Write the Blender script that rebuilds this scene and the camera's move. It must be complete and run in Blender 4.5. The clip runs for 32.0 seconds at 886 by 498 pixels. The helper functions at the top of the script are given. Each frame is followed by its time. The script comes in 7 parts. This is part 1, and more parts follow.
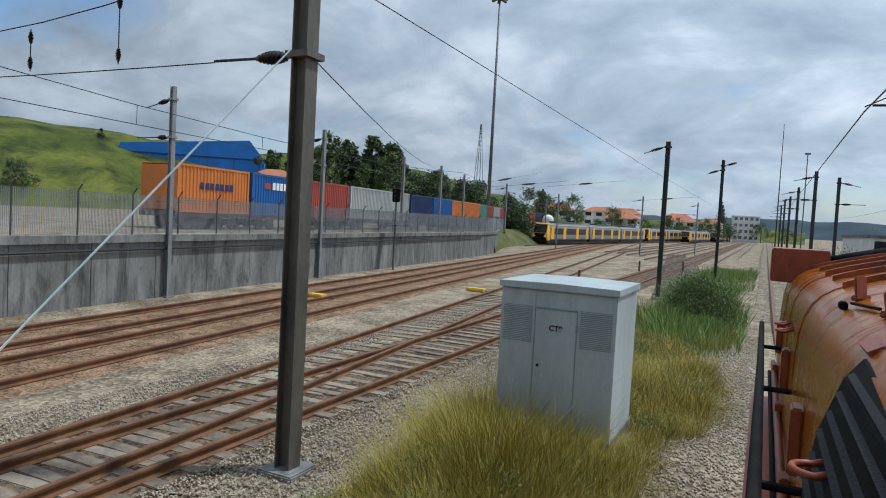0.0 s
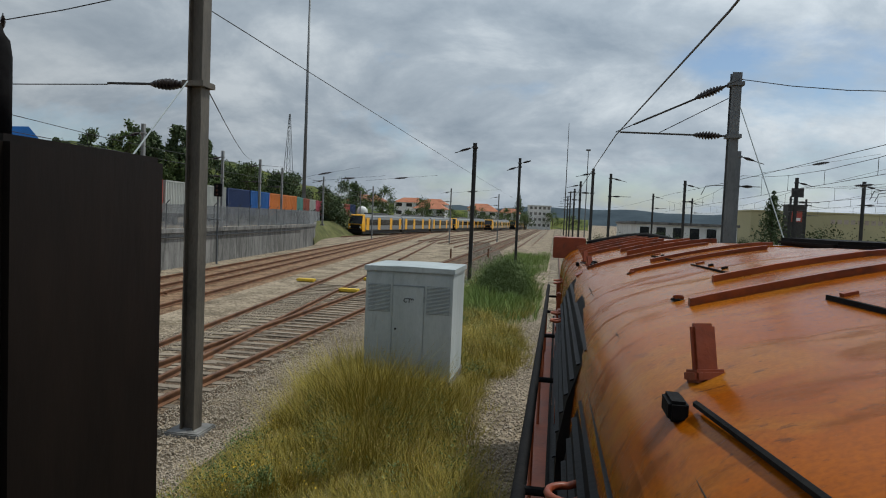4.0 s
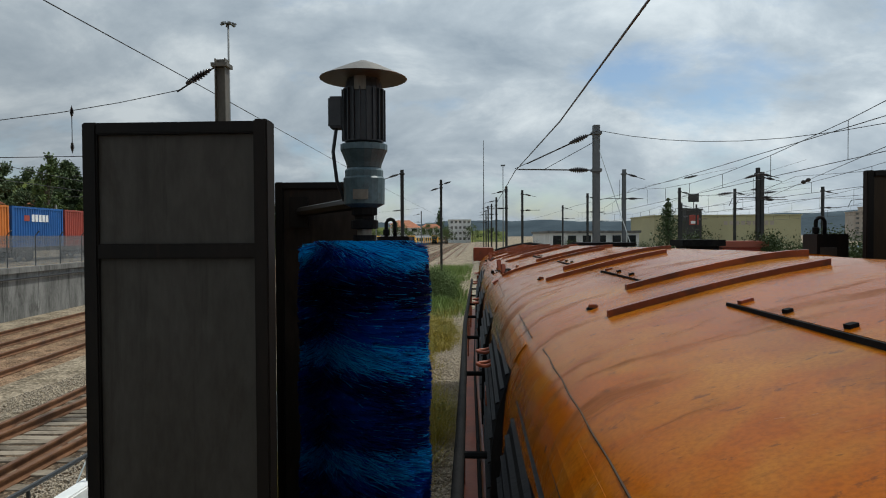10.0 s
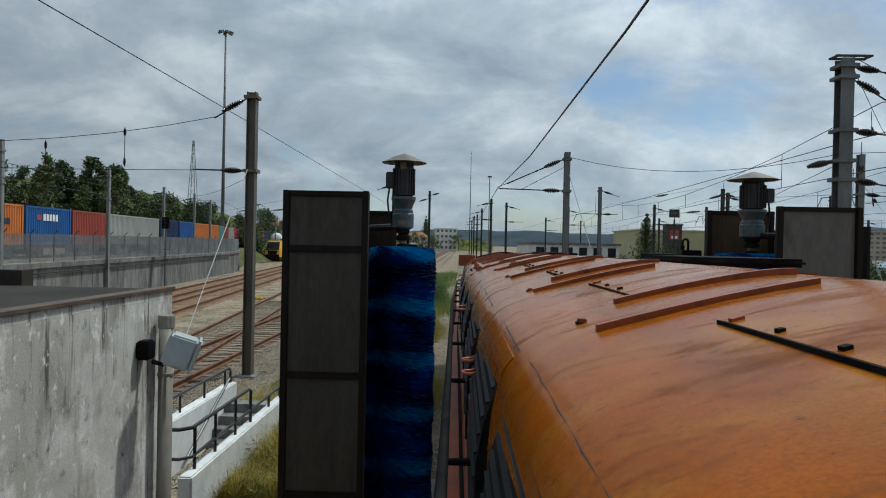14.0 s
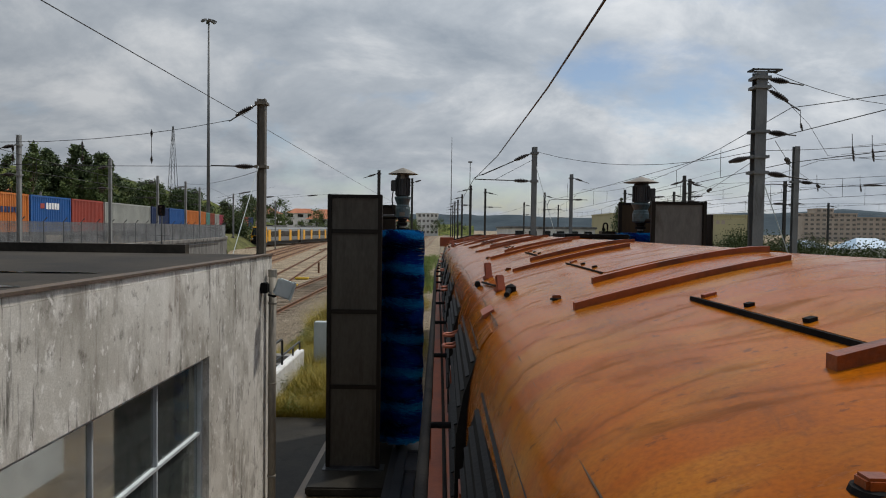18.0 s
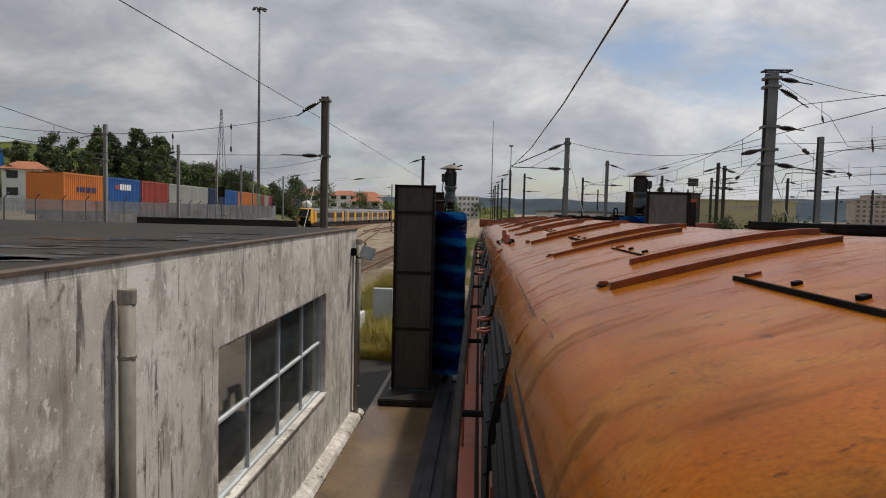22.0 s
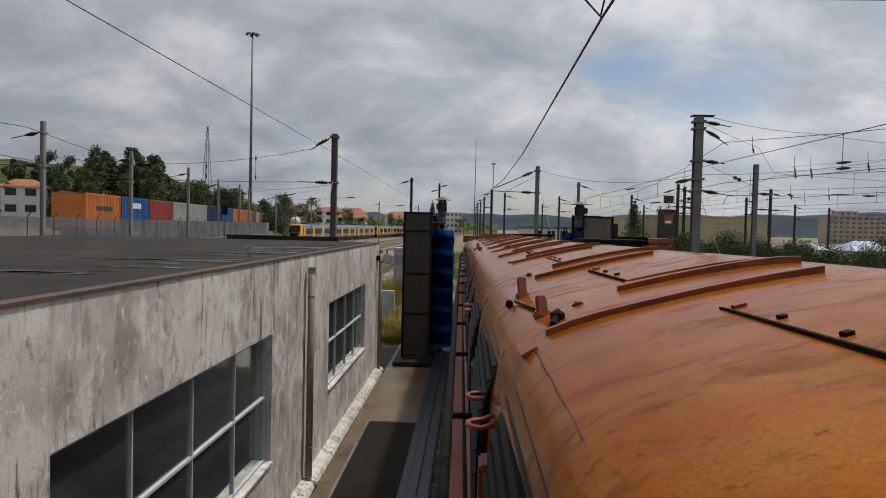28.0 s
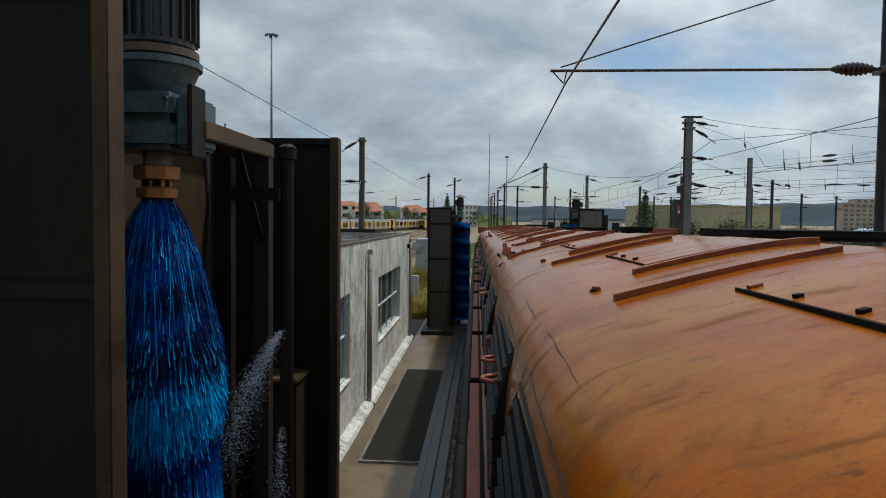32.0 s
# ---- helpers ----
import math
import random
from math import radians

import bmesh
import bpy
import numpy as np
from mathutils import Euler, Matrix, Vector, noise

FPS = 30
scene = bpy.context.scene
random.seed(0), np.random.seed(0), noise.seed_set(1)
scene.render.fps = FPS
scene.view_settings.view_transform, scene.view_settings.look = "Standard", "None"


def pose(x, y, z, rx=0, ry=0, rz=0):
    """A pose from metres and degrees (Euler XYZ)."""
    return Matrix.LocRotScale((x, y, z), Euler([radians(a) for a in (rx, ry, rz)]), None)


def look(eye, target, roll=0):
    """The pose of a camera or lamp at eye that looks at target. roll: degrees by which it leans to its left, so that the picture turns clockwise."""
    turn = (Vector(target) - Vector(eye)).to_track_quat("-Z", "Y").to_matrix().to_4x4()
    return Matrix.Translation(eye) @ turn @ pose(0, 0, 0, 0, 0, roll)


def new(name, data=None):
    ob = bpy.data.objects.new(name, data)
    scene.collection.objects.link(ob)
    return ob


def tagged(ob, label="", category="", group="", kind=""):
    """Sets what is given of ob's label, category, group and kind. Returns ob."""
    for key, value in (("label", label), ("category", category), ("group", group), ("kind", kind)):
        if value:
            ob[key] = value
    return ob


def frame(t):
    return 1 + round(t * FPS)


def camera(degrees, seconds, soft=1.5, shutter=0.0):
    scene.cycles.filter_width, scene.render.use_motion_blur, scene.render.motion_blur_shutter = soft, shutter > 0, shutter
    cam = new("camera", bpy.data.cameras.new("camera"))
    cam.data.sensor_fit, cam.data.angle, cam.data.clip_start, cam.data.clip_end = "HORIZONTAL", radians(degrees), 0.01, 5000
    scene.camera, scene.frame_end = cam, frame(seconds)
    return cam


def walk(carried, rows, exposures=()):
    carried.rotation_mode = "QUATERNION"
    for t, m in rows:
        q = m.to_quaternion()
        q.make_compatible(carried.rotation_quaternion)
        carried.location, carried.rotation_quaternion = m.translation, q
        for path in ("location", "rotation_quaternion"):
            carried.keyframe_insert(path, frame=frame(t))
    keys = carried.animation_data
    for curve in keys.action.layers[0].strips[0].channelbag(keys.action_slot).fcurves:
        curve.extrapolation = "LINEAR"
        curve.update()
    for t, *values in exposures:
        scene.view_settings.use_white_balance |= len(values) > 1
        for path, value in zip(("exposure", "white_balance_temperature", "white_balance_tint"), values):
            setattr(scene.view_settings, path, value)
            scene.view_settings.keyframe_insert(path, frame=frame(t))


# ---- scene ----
cam = camera(68.2, 32.0, soft=1.05)

EXPOSURES = [(0.0, 0.0, 5600, 5), (1.5, -0.32, 5650, 5), (3.0, -0.38, 6000, 6), (6.0, -0.12, 6100, 4), (9.0, -0.37, 6050, 3), (10.2, -0.2, 6150, 4), (13.0, -0.3, 5800, 1), (17.0, -0.33, 6350, 8), (19.0, -0.26, 6500, 11), (22.0, -0.26, 6750, 13), (25.0, -0.28, 6400, 10), (28.0, -0.36, 6550, 13), (30.0, -0.30, 6300, 8), (32.0, -0.26, 6000, 3)]
PATH = [
    (0, (-0.057, -1.102, 3.594), (-0.937, 0.691, 3.499), 3.1),
    (0.5, (0.017, -1.462, 3.611), (-0.631, 0.426, 3.483), 1.4),
    (1, (0.05, -1.73, 3.637), (-0.373, 0.22, 3.498), 0.9),
    (1.5, (0.06, -2.082, 3.659), (-0.256, -0.108, 3.585), 1.9),
    (2, (0.07, -2.412, 3.642), (-0.151, -0.425, 3.593), 2.7),
    (2.5, (0.04, -2.769, 3.641), (-0.128, -0.777, 3.599), 1.9),
    (3, (0.014, -3.123, 3.651), (-0.244, -1.142, 3.553), 2.6),
    (3.5, (0.045, -3.492, 3.669), (-0.293, -1.523, 3.581), 2.4),
    (5.5, (-0.022, -5.461, 3.749), (-0.321, -3.488, 3.613), 2.5),
    (6, (-0.011, -5.861, 3.751), (-0.187, -3.87, 3.688), 1.5),
    (6.5, (0.058, -6.158, 3.741), (-0.107, -4.166, 3.675), 1.2),
    (7, (0.016, -6.628, 3.757), (-0.121, -4.633, 3.731), 2.4),
    (7.5, (0.04, -7.085, 3.774), (-0.071, -5.088, 3.773), 2.5),
    (8, (0.068, -7.539, 3.762), (0.052, -5.539, 3.78), 3.0),
    (8.5, (0.088, -7.961, 3.768), (0.17, -5.963, 3.768), 2.4),
    (9, (0.084, -8.28, 3.788), (0.11, -6.281, 3.766), 1.6),
    (9.5, (0.077, -8.753, 3.774), (0.013, -6.754, 3.744), -0.1),
    (10, (0.08, -9.168, 3.767), (-0.023, -7.171, 3.725), -0.3),
    (10.5, (0.057, -9.468, 3.792), (-0.012, -7.47, 3.776), 0.2),
    (11, (0.092, -9.966, 3.781), (0.042, -7.966, 3.757), 1.5),
    (11.5, (0.09, -10.335, 3.772), (0.034, -8.336, 3.751), 1.2),
    (12, (0.085, -10.701, 3.777), (0.029, -8.702, 3.763), 1.4),
    (12.5, (0.093, -11.135, 3.779), (0.032, -9.136, 3.774), 1.8),
    (13, (0.112, -11.584, 3.771), (0.046, -9.586, 3.76), 1.7),
    (13.5, (0.092, -11.94, 3.774), (0.034, -9.941, 3.761), 1.6),
    (14, (0.097, -12.328, 3.776), (0.038, -10.329, 3.76), 1.2),
    (14.5, (0.1, -12.759, 3.771), (0.028, -10.761, 3.767), 1.9),
    (16.5, (0.116, -14.349, 3.757), (0.026, -12.351, 3.752), 2.6),
    (17, (0.127, -14.747, 3.741), (0.124, -12.748, 3.696), 2.7),
    (17.5, (0.138, -15.198, 3.744), (0.149, -13.2, 3.672), 1.6),
    (18, (0.127, -15.665, 3.764), (0.125, -13.666, 3.702), 0.8),
    (18.5, (0.16, -16.009, 3.762), (0.1, -14.011, 3.689), 0.4),
    (19, (0.137, -16.408, 3.761), (0.083, -14.411, 3.666), 1.4),
    (19.5, (0.152, -16.775, 3.733), (0.076, -14.78, 3.62), 2.3),
    (20, (0.138, -17.164, 3.742), (0.002, -15.171, 3.627), 2.5),
    (20.5, (0.116, -17.508, 3.75), (-0.008, -15.515, 3.645), 2.7),
    (21, (0.157, -17.858, 3.741), (0.056, -15.864, 3.629), 2.9),
    (21.5, (0.179, -18.226, 3.776), (0.074, -16.232, 3.662), 2.1),
    (22, (0.174, -18.641, 3.754), (0.051, -16.648, 3.638), 1.4),
    (22.5, (0.146, -19.001, 3.755), (0.014, -17.008, 3.649), 0.4),
    (23, (0.149, -19.39, 3.764), (0.008, -17.397, 3.664), 0.7),
    (23.5, (0.178, -19.783, 3.791), (0.086, -17.787, 3.711), 1.6),
    (24, (0.185, -20.217, 3.783), (0.135, -18.219, 3.71), 1.4),
    (24.5, (0.192, -20.636, 3.791), (0.148, -18.637, 3.718), 1.5),
    (25, (0.197, -21.079, 3.804), (0.143, -19.081, 3.731), 1.6),
    (25.5, (0.197, -21.512, 3.805), (0.151, -19.514, 3.727), 1.7),
    (27.5, (0.205, -23.286, 3.836), (0.133, -21.289, 3.774), 1.3),
    (28, (0.199, -23.7, 3.838), (0.125, -21.702, 3.771), 1.4),
    (28.5, (0.211, -24.153, 3.837), (0.132, -22.156, 3.761), 1.6),
    (29, (0.222, -24.625, 3.85), (0.121, -22.629, 3.77), 1.9),
    (29.5, (0.243, -25.116, 3.847), (0.182, -23.118, 3.773), 1.1),
    (30, (0.25, -25.545, 3.859), (0.174, -23.548, 3.78), 0.7),
    (30.5, (0.255, -25.946, 3.869), (0.174, -23.949, 3.783), 0.9),
    (31, (0.259, -26.364, 3.877), (0.153, -24.369, 3.782), 0.8),
    (31.5, (0.256, -26.783, 3.896), (0.131, -24.788, 3.81), 1.1),
    (32, (0.231, -27.234, 3.841), (0.112, -25.24, 3.751), 0.7),
]
walk(cam, [(t, look(eye, aim, lean)) for t, eye, aim, lean in PATH], EXPOSURES)

# ---- world and sun ----
SUN_ELEV, SUN_AZ = 64.0, 55.0   # degrees; azimuth from +y towards +x
world = bpy.data.worlds.new("sky")
scene.world = world
world.use_nodes = True
wn, wl = world.node_tree.nodes, world.node_tree.links
wn.clear()


def node(tree, kind, **kw):
    n = tree.nodes.new(kind)
    for k, v in kw.items():
        n.inputs[k.replace("_", " ")].default_value = v
    return n


def build_sky():
    t = world.node_tree
    out = t.nodes.new("ShaderNodeOutputWorld")
    sky = t.nodes.new("ShaderNodeTexSky")
    sky.sky_type, sky.sun_disc = "NISHITA", False
    sky.sun_elevation, sky.sun_rotation = radians(SUN_ELEV), radians(SUN_AZ)
    sky.air_density, sky.dust_density = 1.0, 1.2
    co = t.nodes.new("ShaderNodeTexCoord")
    sep = t.nodes.new("ShaderNodeSeparateXYZ")
    t.links.new(co.outputs["Generated"], sep.inputs[0])
    up = t.nodes.new("ShaderNodeMath"); up.operation = "ADD"; up.inputs[1].default_value = 0.46
    clampz = t.nodes.new("ShaderNodeMath"); clampz.operation = "MAXIMUM"; clampz.inputs[1].default_value = 0.0
    t.links.new(sep.outputs["Z"], clampz.inputs[0])
    t.links.new(clampz.outputs[0], up.inputs[0])
    flat = t.nodes.new("ShaderNodeCombineXYZ")
    for axis in ("X", "Y"):
        d = t.nodes.new("ShaderNodeMath"); d.operation = "DIVIDE"
        t.links.new(sep.outputs[axis], d.inputs[0]); t.links.new(up.outputs[0], d.inputs[1])
        t.links.new(d.outputs[0], flat.inputs[axis])
    mp = t.nodes.new("ShaderNodeMapping")
    mp.inputs["Location"].default_value = (0.78, 5.2, 0.0)
    mp.inputs["Scale"].default_value = (0.85, 1.0, 1.0)
    t.links.new(flat.outputs[0], mp.inputs[0])
    big = node(t, "ShaderNodeTexNoise", Scale=1.5, Detail=9.0, Roughness=0.58, Distortion=0.1)
    small = node(t, "ShaderNodeTexNoise", Scale=3.3, Detail=10.0, Roughness=0.60, Distortion=0.25)
    t.links.new(mp.outputs[0], big.inputs["Vector"]); t.links.new(mp.outputs[0], small.inputs["Vector"])
    cover = t.nodes.new("ShaderNodeValToRGB")
    cover.color_ramp.elements[0].position, cover.color_ramp.elements[1].position = 0.355, 0.465
    t.links.new(big.outputs[0], cover.inputs[0])
    shade = t.nodes.new("ShaderNodeValToRGB")
    e = shade.color_ramp.elements
    e[0].position, e[0].color = 0.32, (0.49, 0.56, 0.645, 1)
    e[1].position, e[1].color = 0.66, (1.08, 1.11, 1.14, 1)
    mid = e.new(0.50)
    mid.color = (0.72, 0.78, 0.85, 1)
    t.links.new(small.outputs[0], shade.inputs[0])
    cloud = t.nodes.new("ShaderNodeBackground")
    toward = t.nodes.new("ShaderNodeVectorMath"); toward.operation = "DOT_PRODUCT"
    t.links.new(co.outputs["Generated"], toward.inputs[0])
    toward.inputs[1].default_value = (math.sin(radians(SUN_AZ)) * math.cos(radians(SUN_ELEV)), math.cos(radians(SUN_AZ)) * math.cos(radians(SUN_ELEV)), math.sin(radians(SUN_ELEV)))
    glow = t.nodes.new("ShaderNodeMapRange")
    glow.inputs["From Min"].default_value, glow.inputs["From Max"].default_value = 0.05, 0.75
    glow.inputs["To Min"].default_value, glow.inputs["To Max"].default_value = CLOUD * 0.64, CLOUD * 1.22
    t.links.new(toward.outputs["Value"], glow.inputs["Value"])
    t.links.new(glow.outputs[0], cloud.inputs[1])
    t.links.new(shade.outputs[0], cloud.inputs[0])
    clear = t.nodes.new("ShaderNodeBackground"); clear.inputs[1].default_value = 0.12
    t.links.new(sky.outputs[0], clear.inputs[0])
    mix = t.nodes.new("ShaderNodeMixShader")
    t.links.new(cover.outputs[0], mix.inputs[0]); t.links.new(clear.outputs[0], mix.inputs[1]); t.links.new(cloud.outputs[0], mix.inputs[2])
    t.links.new(mix.outputs[0], out.inputs[0])


CLOUD = 0.80
build_sky()
sun_data = bpy.data.lights.new("sun", "SUN")
sun_data.energy, sun_data.angle, sun_data.color = 3.2, radians(3.0), (1.0, 0.95, 0.87)
sun_from = Vector((math.sin(radians(SUN_AZ)) * math.cos(radians(SUN_ELEV)), math.cos(radians(SUN_AZ)) * math.cos(radians(SUN_ELEV)), math.sin(radians(SUN_ELEV))))
sun = new("sun", sun_data)
sun.matrix_world = look(sun_from * 50, (0, 0, 0))

# ---- materials ----


def surface(name, dark, light, rough=0.7, metal=0.0, scale=3.0, fine=40.0, bump=0.15, stain=None, stain_amount=0.0, stretch=(1, 1, 1), each=0.0, cell=0.0, spec=0.5, depth=0.01, drips=None, drip_amount=0.3, drip_scale=6.0, drip_stretch=(1, 1, 0.07), grain=0.35):
    """Two scales of noise between two colours, fine relief, and stains of a third colour."""
    m = bpy.data.materials.new(name)
    m.use_nodes = True
    t = m.node_tree
    b = t.nodes["Principled BSDF"]
    co = t.nodes.new("ShaderNodeTexCoord")
    mp = t.nodes.new("ShaderNodeMapping"); mp.inputs["Scale"].default_value = stretch
    t.links.new(co.outputs["Object"], mp.inputs[0])
    big = node(t, "ShaderNodeTexNoise", Scale=scale, Detail=6.0, Roughness=0.6)
    if cell:
        small = node(t, "ShaderNodeTexVoronoi", Scale=fine)
    else:
        small = node(t, "ShaderNodeTexNoise", Scale=fine, Detail=4.0, Roughness=0.6)
    t.links.new(mp.outputs[0], big.inputs["Vector"]); t.links.new(mp.outputs[0], small.inputs["Vector"])
    ramp = t.nodes.new("ShaderNodeValToRGB")
    ramp.color_ramp.elements[0].position, ramp.color_ramp.elements[1].position = 0.32, 0.70
    ramp.color_ramp.elements[0].color, ramp.color_ramp.elements[1].color = (*dark, 1), (*light, 1)
    add = t.nodes.new("ShaderNodeMath"); add.operation = "MULTIPLY_ADD"; add.inputs[1].default_value = grain if not cell else cell
    t.links.new(small.outputs["Color" if cell else 0], add.inputs[0]); t.links.new(big.outputs[0], add.inputs[2])
    sub = t.nodes.new("ShaderNodeMath"); sub.operation = "SUBTRACT"; sub.inputs[1].default_value = grain / 2 if not cell else cell / 2
    t.links.new(add.outputs[0], sub.inputs[0])
    value = sub.outputs[0]
    if each:
        info = t.nodes.new("ShaderNodeObjectInfo")
        one = t.nodes.new("ShaderNodeMath"); one.operation = "MULTIPLY_ADD"; one.inputs[1].default_value = each
        t.links.new(info.outputs["Random"], one.inputs[0]); t.links.new(value, one.inputs[2])
        two = t.nodes.new("ShaderNodeMath"); two.operation = "SUBTRACT"; two.inputs[1].default_value = each / 2
        t.links.new(one.outputs[0], two.inputs[0]); value = two.outputs[0]
    t.links.new(value, ramp.inputs[0])
    colour = ramp.outputs[0]
    if stain:
        st = node(t, "ShaderNodeTexNoise", Scale=scale * 1.7, Detail=8.0, Roughness=0.7, Distortion=0.6)
        t.links.new(mp.outputs[0], st.inputs["Vector"])
        sr = t.nodes.new("ShaderNodeValToRGB")
        sr.color_ramp.elements[0].position, sr.color_ramp.elements[1].position = 0.62 - stain_amount * 0.25, 0.80 - stain_amount * 0.2
        t.links.new(st.outputs[0], sr.inputs[0])
        mx = t.nodes.new("ShaderNodeMix"); mx.data_type = "RGBA"
        t.links.new(sr.outputs[0], mx.inputs["Factor"]); t.links.new(colour, mx.inputs["A"])
        mx.inputs["B"].default_value = (*stain, 1)
        colour = mx.outputs["Result"]
    if drips:
        dm = t.nodes.new("ShaderNodeMapping"); dm.inputs["Scale"].default_value = drip_stretch
        t.links.new(co.outputs["Object"], dm.inputs[0])
        dn = node(t, "ShaderNodeTexNoise", Scale=drip_scale, Detail=7.0, Roughness=0.65, Distortion=0.2)
        t.links.new(dm.outputs[0], dn.inputs["Vector"])
        dr = t.nodes.new("ShaderNodeValToRGB")
        dr.color_ramp.elements[0].position, dr.color_ramp.elements[1].position = 0.60 - drip_amount * 0.2, 0.74
        t.links.new(dn.outputs[0], dr.inputs[0])
        dx = t.nodes.new("ShaderNodeMix"); dx.data_type = "RGBA"
        t.links.new(dr.outputs[0], dx.inputs["Factor"]); t.links.new(colour, dx.inputs["A"])
        dx.inputs["B"].default_value = (*drips, 1)
        colour = dx.outputs["Result"]
    t.links.new(colour, b.inputs["Base Color"])
    rr = t.nodes.new("ShaderNodeMapRange")
    rr.inputs["To Min"].default_value, rr.inputs["To Max"].default_value = max(0.03, rough - 0.12), min(1.0, rough + 0.12)
    t.links.new(big.outputs[0], rr.inputs[0]); t.links.new(rr.outputs[0], b.inputs["Roughness"])
    b.inputs["Metallic"].default_value = metal
    b.inputs["Specular IOR Level"].default_value = spec
    if bump:
        bp = t.nodes.new("ShaderNodeBump"); bp.inputs["Strength"].default_value = bump; bp.inputs["Distance"].default_value = depth
        t.links.new(small.outputs[0], bp.inputs["Height"]); t.links.new(bp.outputs[0], b.inputs["Normal"])
    return m


def plain(name, colour, rough=0.5, metal=0.0, spread=0.12, scale=6.0, fine=60.0, bump=0.05, each=0.0):
    lo = tuple(c * (1 - spread) for c in colour)
    hi = tuple(min(1, c * (1 + spread)) for c in colour)
    return surface(name, lo, hi, rough, metal, scale, fine, bump, each=each)


def glassy(name, colour, rough=0.03):
    m = bpy.data.materials.new(name)
    m.use_nodes = True
    b = m.node_tree.nodes["Principled BSDF"]
    b.inputs["Base Color"].default_value = (*colour, 1)
    b.inputs["Roughness"].default_value = rough
    b.inputs["Transmission Weight"].default_value = 1.0
    b.inputs["IOR"].default_value = 1.45
    return m


M = {}


def hood_paint(name):
    """Faded orange paint: ochre and red-orange clouds, brown smears dragged across, small chips, and a patchy gloss."""
    m = bpy.data.materials.new(name)
    m.use_nodes = True
    t = m.node_tree
    b = t.nodes["Principled BSDF"]
    co = t.nodes.new("ShaderNodeTexCoord")

    def layer(stretch, scale, detail, lo, hi, twist=0.0, turn=0.0, rough=0.6):
        mp = t.nodes.new("ShaderNodeMapping")
        mp.inputs["Scale"].default_value, mp.inputs["Rotation"].default_value = stretch, (0, 0, radians(turn))
        t.links.new(co.outputs["Object"], mp.inputs[0])
        nz = node(t, "ShaderNodeTexNoise", Scale=scale, Detail=detail, Roughness=rough, Distortion=twist)
        t.links.new(mp.outputs[0], nz.inputs["Vector"])
        span = t.nodes.new("ShaderNodeMapRange")
        span.inputs["From Min"].default_value, span.inputs["From Max"].default_value = lo, hi
        t.links.new(nz.outputs[0], span.inputs[0])
        return span.outputs[0], nz.outputs[0]

    def over(under, colour, factor, amount):
        f = t.nodes.new("ShaderNodeMath"); f.operation = "MULTIPLY"; f.inputs[1].default_value = amount
        t.links.new(factor, f.inputs[0])
        mx = t.nodes.new("ShaderNodeMix"); mx.data_type = "RGBA"
        t.links.new(f.outputs[0], mx.inputs["Factor"])
        if isinstance(under, tuple):
            mx.inputs["A"].default_value = (*under, 1)
        else:
            t.links.new(under, mx.inputs["A"])
        mx.inputs["B"].default_value = (*colour, 1)
        return mx.outputs["Result"]
    clouds, _ = layer((1, 1, 1), 1.7, 6, 0.34, 0.66, 0.4)
    ochre, _ = layer((0.8, 1.6, 1), 2.6, 7, 0.45, 0.68, 0.8, 20)
    smear, _ = layer((0.7, 2.2, 1), 3.4, 9, 0.52, 0.66, 0.8, 14, 0.72)
    spots, _ = layer((1, 1, 1), 6.5, 10, 0.57, 0.66, 0.5, 0, 0.78)
    chips, fine = layer((0.7, 1.3, 1), 26, 7, 0.60, 0.66, 0.3, 10, 0.72)
    grit, _ = layer((1, 1, 1), 120, 3, 0.35, 0.70)
    c = over((0.360, 0.096, 0.0015), (0.262, 0.062, 0.0010), clouds, 1.0)
    c = over(c, (0.36, 0.145, 0.014), ochre, 0.85)
    c = over(c, (0.085, 0.034, 0.009), smear, 0.62)
    c = over(c, (0.17, 0.055, 0.012), spots, 0.7)
    c = over(c, (0.05, 0.020, 0.009), chips, 0.70)
    c = over(c, (0.12, 0.030, 0.002), grit, 0.45)
    t.links.new(c, b.inputs["Base Color"])
    wet = t.nodes.new("ShaderNodeMapRange")
    wet.inputs["To Min"].default_value, wet.inputs["To Max"].default_value = 0.16, 0.45
    t.links.new(smear, wet.inputs[0]); t.links.new(wet.outputs[0], b.inputs["Roughness"])
    b.inputs["Specular IOR Level"].default_value = 0.055
    bp = t.nodes.new("ShaderNodeBump"); bp.inputs["Strength"].default_value = 0.12; bp.inputs["Distance"].default_value = 0.004
    t.links.new(fine, bp.inputs["Height"]); t.links.new(bp.outputs[0], b.inputs["Normal"])
    return m


M["orange"] = hood_paint("orange_paint")
M["rib_paint"] = surface("worn_rib_paint", (0.15, 0.028, 0.004), (0.31, 0.068, 0.009), 0.36, 0, 4, 50, 0.15, (0.055, 0.018, 0.008), 0.5)
M["slat_grime"] = surface("grimy_slats", (0.005, 0.005, 0.006), (0.022, 0.020, 0.019), 0.55, 0, 5, 60, 0.2, spec=0.08)
M["rust_red"] = surface("rust_red_paint", (0.16, 0.030, 0.010), (0.30, 0.065, 0.018), 0.45, 0, 4, 50, 0.15, (0.09, 0.03, 0.015), 0.3)
M["walk_red"] = surface("red_walkway_paint", (0.20, 0.045, 0.018), (0.40, 0.105, 0.042), 0.5, 0, 3, 40, 0.15)
M["black"] = surface("black_grime", (0.004, 0.004, 0.005), (0.018, 0.017, 0.016), 0.7, 0, 5, 60, 0.2, spec=0.06)


